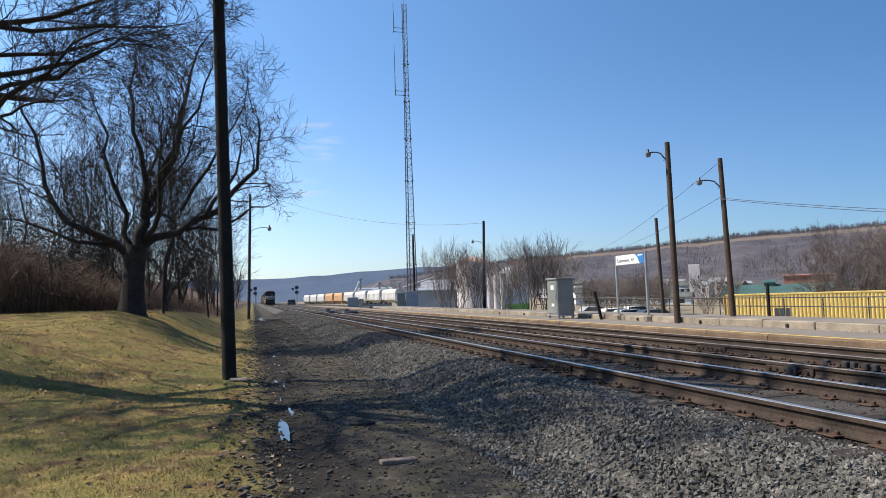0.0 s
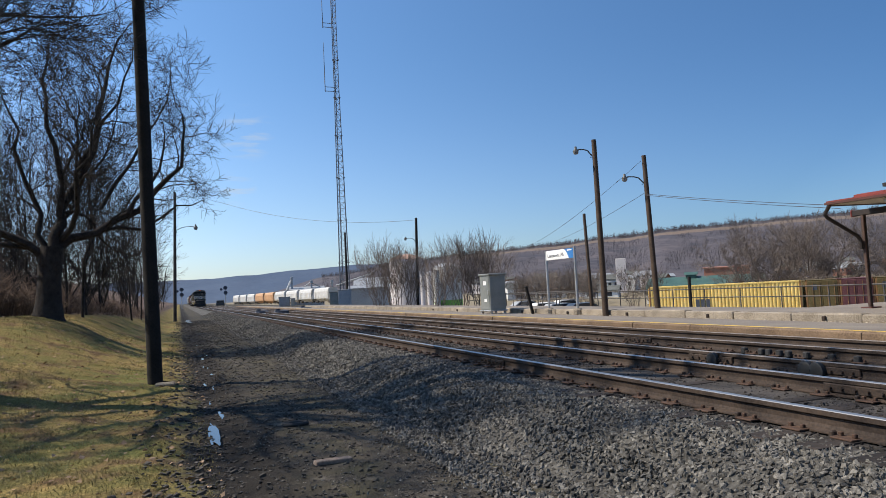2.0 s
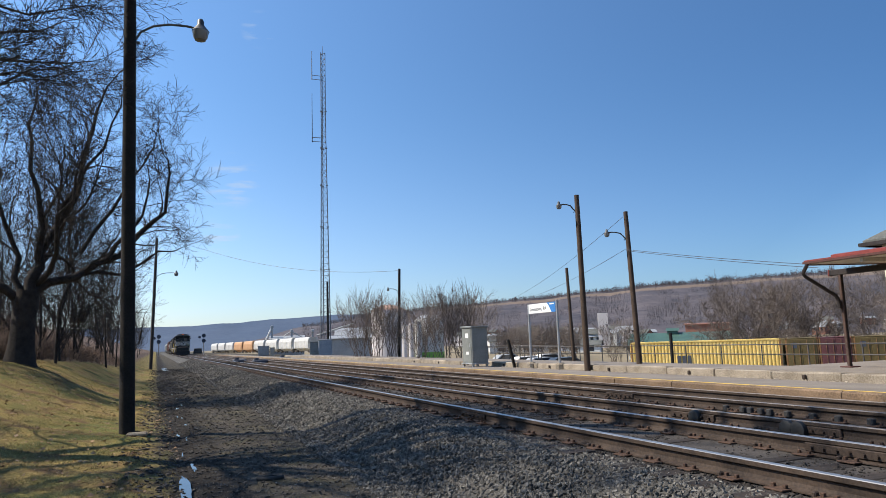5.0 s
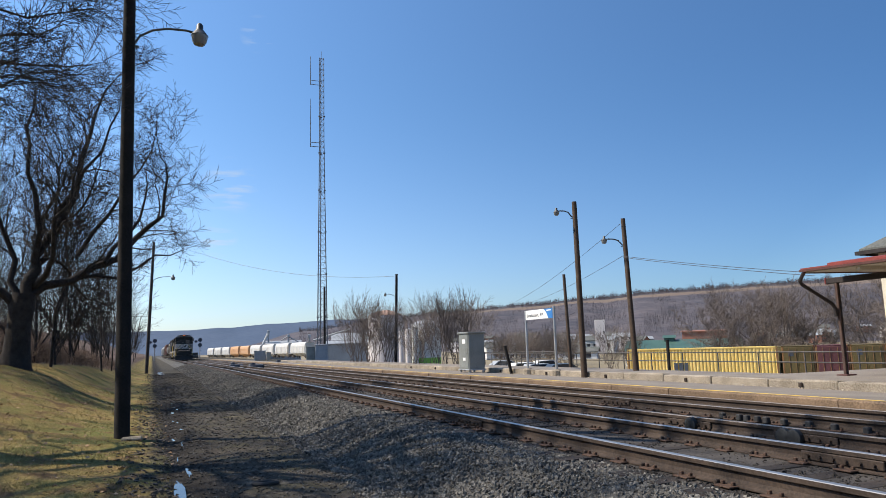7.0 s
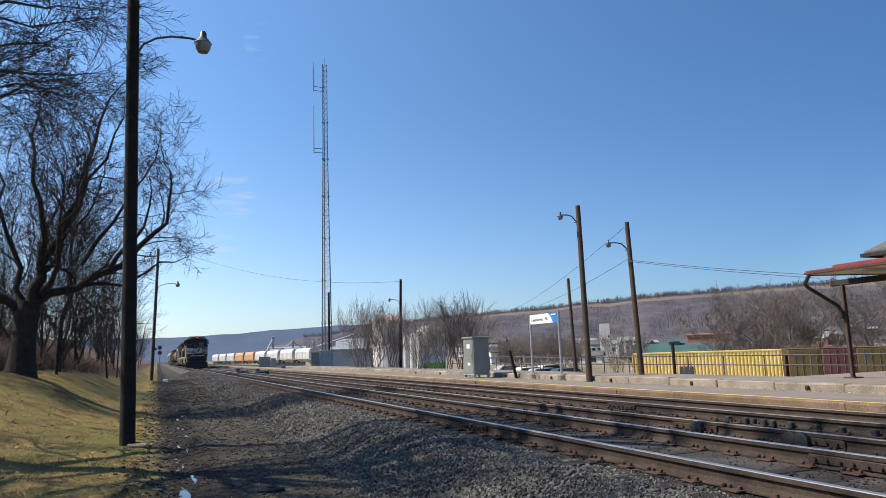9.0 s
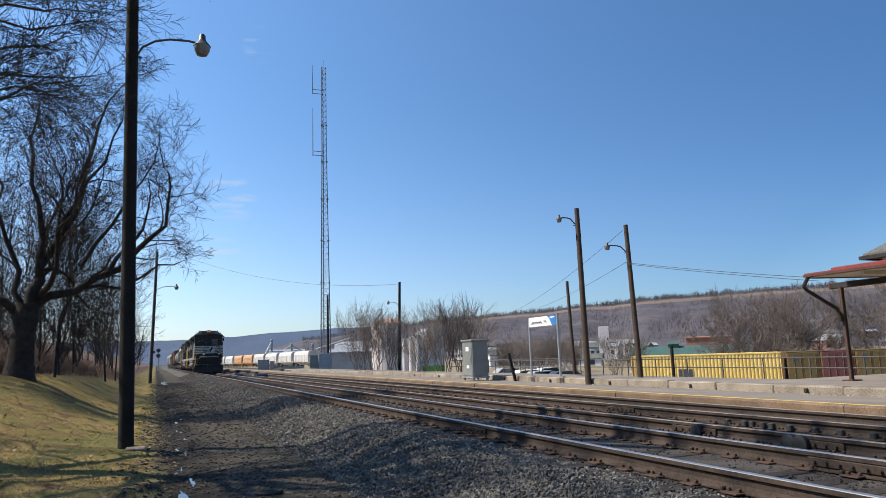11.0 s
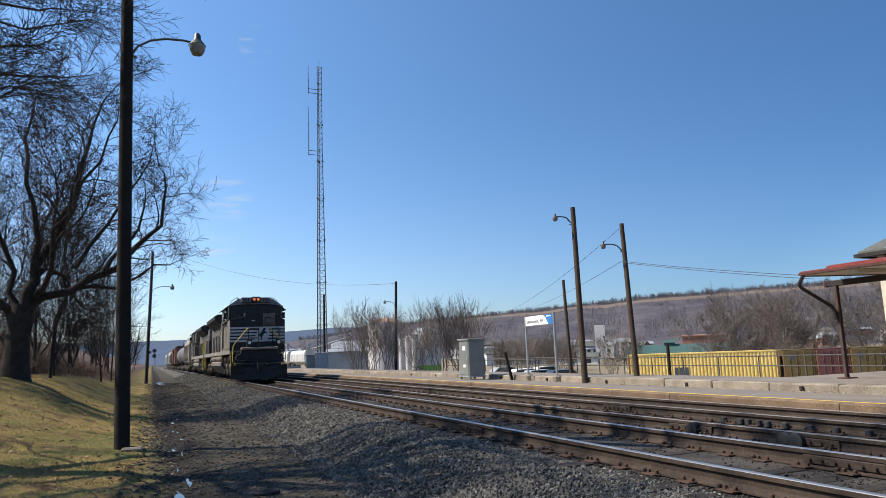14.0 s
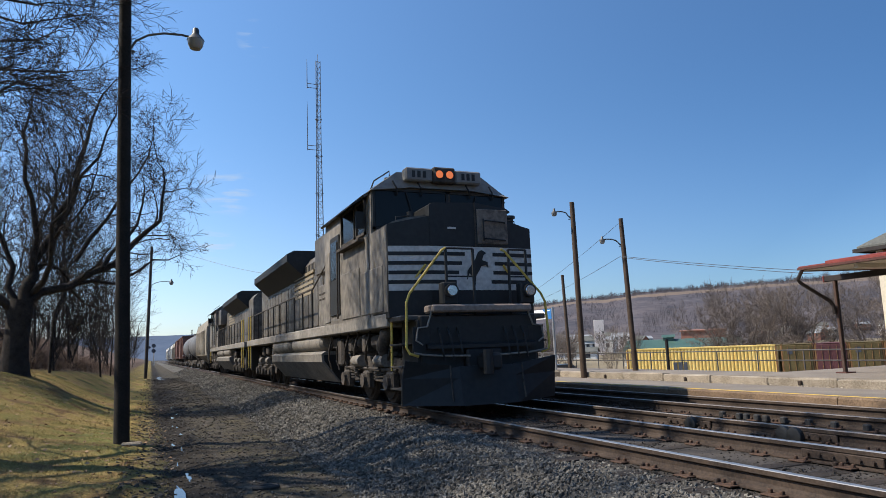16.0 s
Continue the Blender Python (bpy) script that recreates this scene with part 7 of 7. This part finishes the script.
def stones():
    rng = np.random.default_rng(5)
    shapes = stone_shapes(14, 9)
    spots = []
    # shoulder, thick near the camera and thinner far off
    for count, y0, y1, x0, x1, size in ((15000, 2.2, 9, 2.3, 4.75, 0.030), (12000, 9, 18, 2.4, 4.6, 0.034), (9000, 18, 40, 2.5, 4.6, 0.042), (7000, 38, 95, 2.6, 4.6, 0.065), (3000, 34, 80, 4.95, 6.25, 0.06), (5500, 2.2, 14, 4.95, 6.25, 0.028), (3500, 14, 34, 4.95, 6.25, 0.036), (3500, 2.5, 16, 6.4, 7.4, 0.03), (2500, 3, 20, 7.5, 8.8, 0.03), (6000, 2.6, 18, 0.7, 2.7, 0.016)):
        ys = y0 + (y1 - y0) * rng.random(count) ** 1.15
        xs = x0 + (x1 - x0) * rng.random(count)
        for x, y in zip(xs, ys):
            if x < 2.9 and rng.random() > smooth01((x - 1.4) / 1.3) + 0.3:
                continue
            spots.append((x, y, size * rng.uniform(0.6, 1.35)))
    near = []
    dark_face = []
    V, F = [], []
    k = 0
    for x, y, s in spots:
        z = (bed_height(x) if x > 2.7 else ground_height(x, y)) + s * 0.25
        between = 4.3 < x < 8.9
        if between:
            z -= 0.02 * rng.random() - 0.004
        vs, fs = shapes[int(rng.integers(14))]
        if len(near) < 290 and 3.4 < x < 4.3 and 3.0 < y < 5.2:
            near.append((x, y, z, s))
            continue
        a, b, c = rng.uniform(0, 6.28, 3)
        m = np.array(Euler((a, b, c)).to_matrix())
        V.append(vs @ m.T * s + (x, y, z))
        F.extend([tuple(i + k for i in f) for f in fs])
        dark_face.extend([1 if x > 4.62 else 0] * len(fs))
        k += len(vs)
    g = Geo()
    g.v, g.f = np.concatenate(V).tolist(), F
    ob = quick("ballast_stones", g, M_STONE, None, False)
    ob.data.materials.append(M_DARKBALLAST)
    ob.data.polygons.foreach_set("material_index", dark_face)
    tagged(ob, "loose grey crushed stones on the track bed", "stones", kind="stuff")
    meshes = []
    for vs, fs in shapes:
        q = Geo()
        q.v, q.f, q.m = vs.tolist(), list(fs), [0] * len(fs)
        meshes.append(q.mesh("stone", M_STONE_PIECE))
    for x, y, z, s in near:
        a, b, c = rng.uniform(0, 6.28, 3)
        piece("stone", meshes[int(rng.integers(14))], BED, (x, y, z), c, a, b, (s, s, s))


stones()


def platform_edge():
    rng = random.Random(6)
    g = Geo().prism([(10.18, -0.35), (10.33, -0.35), (10.33, 0.12), (10.24, 0.119), (10.2, 0.09)], "y", 0.006, 1.994)
    me = g.mesh("edge_block", M_EDGE)
    for i in range(36):
        piece("edge_block", me, PLATFORM, (rng.uniform(-0.012, 0.012), -2 + 2 * i, rng.uniform(-0.008, 0.0)))
    part("edge_beam", Geo().prism([(10.18, -0.35), (10.33, -0.35), (10.33, 0.12), (10.24, 0.119), (10.2, 0.09)], "y", 70, 140), M_EDGE, PLATFORM)
    kerb = []
    for k in range(3):
        q = Geo().cbox(0, 0.008, -0.4, 0.3, 1.79, 0.2, 0.025)
        q.v = [(x + rng.uniform(-0.012, 0.012), y + rng.uniform(-0.006, 0.006), z + rng.uniform(-0.015, 0.01)) for x, y, z in q.v]
        kerb.append(q.mesh("kerb_block", M_KERB))
    for i in range(46):
        piece("kerb_block", kerb[i % 3], PLATFORM, (13.3 + rng.uniform(-0.015, 0.015), -4 + 1.8 * i, rng.uniform(-0.02, 0.01)))
        if i % 2 == 0 and i < 24:
            q = Geo().cbox(-0.05, 0.0, 0.02, 0.02, 0.09, 0.13, 0.015)
            part("kerb_bracket", q, M_RAIL, PLATFORM, "rusty iron lug on the kerb").location = (13.3, -4 + 1.8 * i + 0.85, 0)
    # crumbs and weeds at the kerb's foot
    g = Geo()
    r2 = np.random.default_rng(8)
    sh = stone_shapes(5, 3)
    for i in range(900):
        y = float(r2.uniform(2, 60))
        x = 13.28 - abs(float(r2.normal(0, 0.08)))
        s = float(r2.uniform(0.012, 0.04))
        vs, fs = sh[i % 5]
        g.add((vs * s + (x, y, 0.01)).tolist(), fs)
    tagged(quick("kerb_rubble", g, M_KERB, None, False), "crumbled concrete and grit along the kerb", "rubble", kind="stuff")


platform_edge()


def lawn():
    rng = np.random.default_rng(12)
    V, F = [], []
    k = 0
    for count, y0, y1, x0, x1, h in ((70000, 5.0, 13.0, -6.5, 0.35, 0.026), (50000, 13, 30, -9.5, 0.3, 0.03)):
        for i in range(count):
            y = y0 + (y1 - y0) * rng.random() ** 1.2
            x = x0 + (x1 - x0) * rng.random()
            lush = noise.noise((x * 0.5, y * 0.5, 4)) + 0.5 * noise.noise((x * 1.9, y * 1.9, 9))
            if lush < -0.25 and rng.random() < 0.6:
                continue
            if x > -0.15 and rng.random() < 0.6:
                continue
            z = ground_height(x, y)
            a = rng.uniform(0, 6.28)
            hh = h * rng.uniform(0.5, 1.3) * (1 + 0.5 * max(-0.5, lush))
            w = 0.0025 + 0.00018 * y
            dx, dy = math.cos(a) * w, math.sin(a) * w
            lx, ly = rng.normal(0, hh * 0.7, 2)
            V += [(x - dx, y - dy, z - 0.005), (x + dx, y + dy, z - 0.005), (x + lx, y + ly, z + hh)]
            F.append((k, k + 1, k + 2))
            k += 3
    g = Geo()
    g.v, g.f = V, F
    tagged(quick("grass", g, M_GRASS, None, False), "short dry yellow-green winter grass on the lawn", "grass", kind="stuff")
    V, F = [], []
    k = 0
    for i in range(1900):
        y = 4.5 + 22 * rng.random() ** 1.3
        x = -8.5 + 8.9 * rng.random()
        z = ground_height(x, y) + 0.02 + 0.015 * rng.random()
        s = rng.uniform(0.02, 0.045)
        a = rng.uniform(0, 6.28)
        ux, uy = math.cos(a) * s, math.sin(a) * s
        t1, t2 = rng.uniform(-0.6, 0.9, 2) * s
        V += [(x - ux, y - uy, z), (x + uy * 0.6, y - ux * 0.6, z + t1), (x + ux, y + uy, z), (x - uy * 0.6, y + ux * 0.6, z + t2)]
        F += [(k, k + 1, k + 2), (k, k + 2, k + 3)]
        k += 4
    g = Geo()
    g.v, g.f = V, F
    tagged(quick("fallen_leaves", g, M_LEAF, None, False), "brown fallen leaves scattered over the lawn", "leaves", kind="stuff")
    # clods of mud and tufts along the path's edge
    V, F = [], []
    sh = stone_shapes(6, 31)
    g = Geo()
    for i in range(2600):
        y = 4.5 + 62 * rng.random() ** 1.9
        x = 0.1 + rng.normal(0, 0.28)
        s = rng.uniform(0.012, 0.045)
        vs, fs = sh[i % 6]
        g.add((vs * s + (x, y, ground_height(x, y) + s * 0.2)).tolist(), fs)
    for i in range(7000):
        y = 3.5 + 66 * rng.random() ** 1.8
        x = rng.uniform(0.3, 2.8)
        s = rng.uniform(0.008, 0.026) * (1 + y / 40)
        vs, fs = sh[i % 6]
        g.add((vs * s + (x, y, ground_height(x, y) + s * 0.2)).tolist(), fs)
    tagged(quick("mud_clods", g, M_MUD, None, False), "dark clods of mud and grit along the path", "mud", kind="stuff")


M_GRASS = surface("grass_blades", (0.09, 0.085, 0.028), (0.37, 0.275, 0.105), 0.8, big=0.45, small=3.0, bump=0, island=0.35)
M_LEAF = surface("dry_leaf", (0.16, 0.09, 0.045), (0.38, 0.26, 0.16), 0.8, big=2, small=20, bump=0, island=0.4)
M_MUD = surface("mud", (0.03, 0.026, 0.022), (0.095, 0.082, 0.067), 0.8, big=3, small=30, bump=0.3, island=0.3)
M_WATER = glass("puddle_water", (0.02, 0.019, 0.017), 0.06)
lawn()


def puddle(x, y, rx, ry, seed, z=None):
    g = Geo()
    n = 28
    z = ground_height(x, y) + 0.03 if z is None else z
    pts = []
    for k in range(n):
        a = 2 * math.pi * k / n
        q = 1 + 0.5 * noise.noise((math.cos(a) * 1.9, math.sin(a) * 1.9, seed * 3.7))
        pts.append((x + math.cos(a) * rx * q, y + math.sin(a) * ry * q))
    g.prism(pts, "z", z - 0.03, z)
    tagged(part("puddle", g, M_WATER), "shallow puddle reflecting the sky in the muddy rut", "puddle", "puddles")


puddle(0.37, 9.75, 0.078, 0.85, 1)
wet = random.Random(14)
for i in range(14):
    y = 11.2 + 20 * (i + wet.random()) / 14
    x = 0.5 + 0.014 * (y - 12) + wet.uniform(-0.16, 0.16)
    puddle(x, y, wet.uniform(0.015, 0.045), wet.uniform(0.12, 0.5), 10 + i, ground_height(x, y) + 0.006)
puddle(0.75, 68.0, 0.3, 5.0, 5)

# wood on the path
bd = thing("wooden_board", "short weathered board lying on the gravel path", "board", "", pose(1.42, 7.1, ground_height(1.42, 7.1) + 0.01, 2, 3, 12))
M_PLANK = surface("weathered_board", (0.15, 0.11, 0.085), (0.28, 0.22, 0.17), 0.9, big=4, small=40, bump=0.3)
part("plank", Geo().cbox(-0.2, -0.05, 0.0, 0.2, 0.05, 0.045, 0.008), M_PLANK, bd)
ring = thing("tyre_scrap", "flat dark scrap of tyre lying on the path", "scrap", "", pose(1.42, 9.5, ground_height(1.42, 9.5)))
part("scrap", Geo().tube([(0.16 * math.cos(a), 0.08 * math.sin(a), 0.02) for a in steps(0.3, 5.9, 18)], 0.028, 7), M_TYRE, ring)
ps = thing("pale_stone", "pale flat stone in the grass by the pole", "stone", "", pose(-0.32, 15.0, ground_height(-0.32, 15.0)))
part("rock", Geo().cbox(-0.18, -0.09, -0.03, 0.2, 0.1, 0.06, 0.03), M_KERB, ps)

# ---- things that move ----
SPEED, FRONT_AT_END = 14.4, 11.1


def motions():
    for ob, offset, turned in TRAIN:
        rows = [(t, pose(MID_1, FRONT_AT_END + SPEED * (16.0 - t) + offset, 0, 0, 0, 180 if turned else 0)) for t in steps(0.0, 16.0, 16)]
        walk(ob, rows)
    # the lead locomotive's wheels roll
    for i, w in enumerate(WHEELS):
        x, y, z = w.location
        walk(w, [(k / 30, pose(x, y, z, math.degrees(SPEED * k / 30 / 0.51) + 17 * i)) for k in range(481)])


motions()
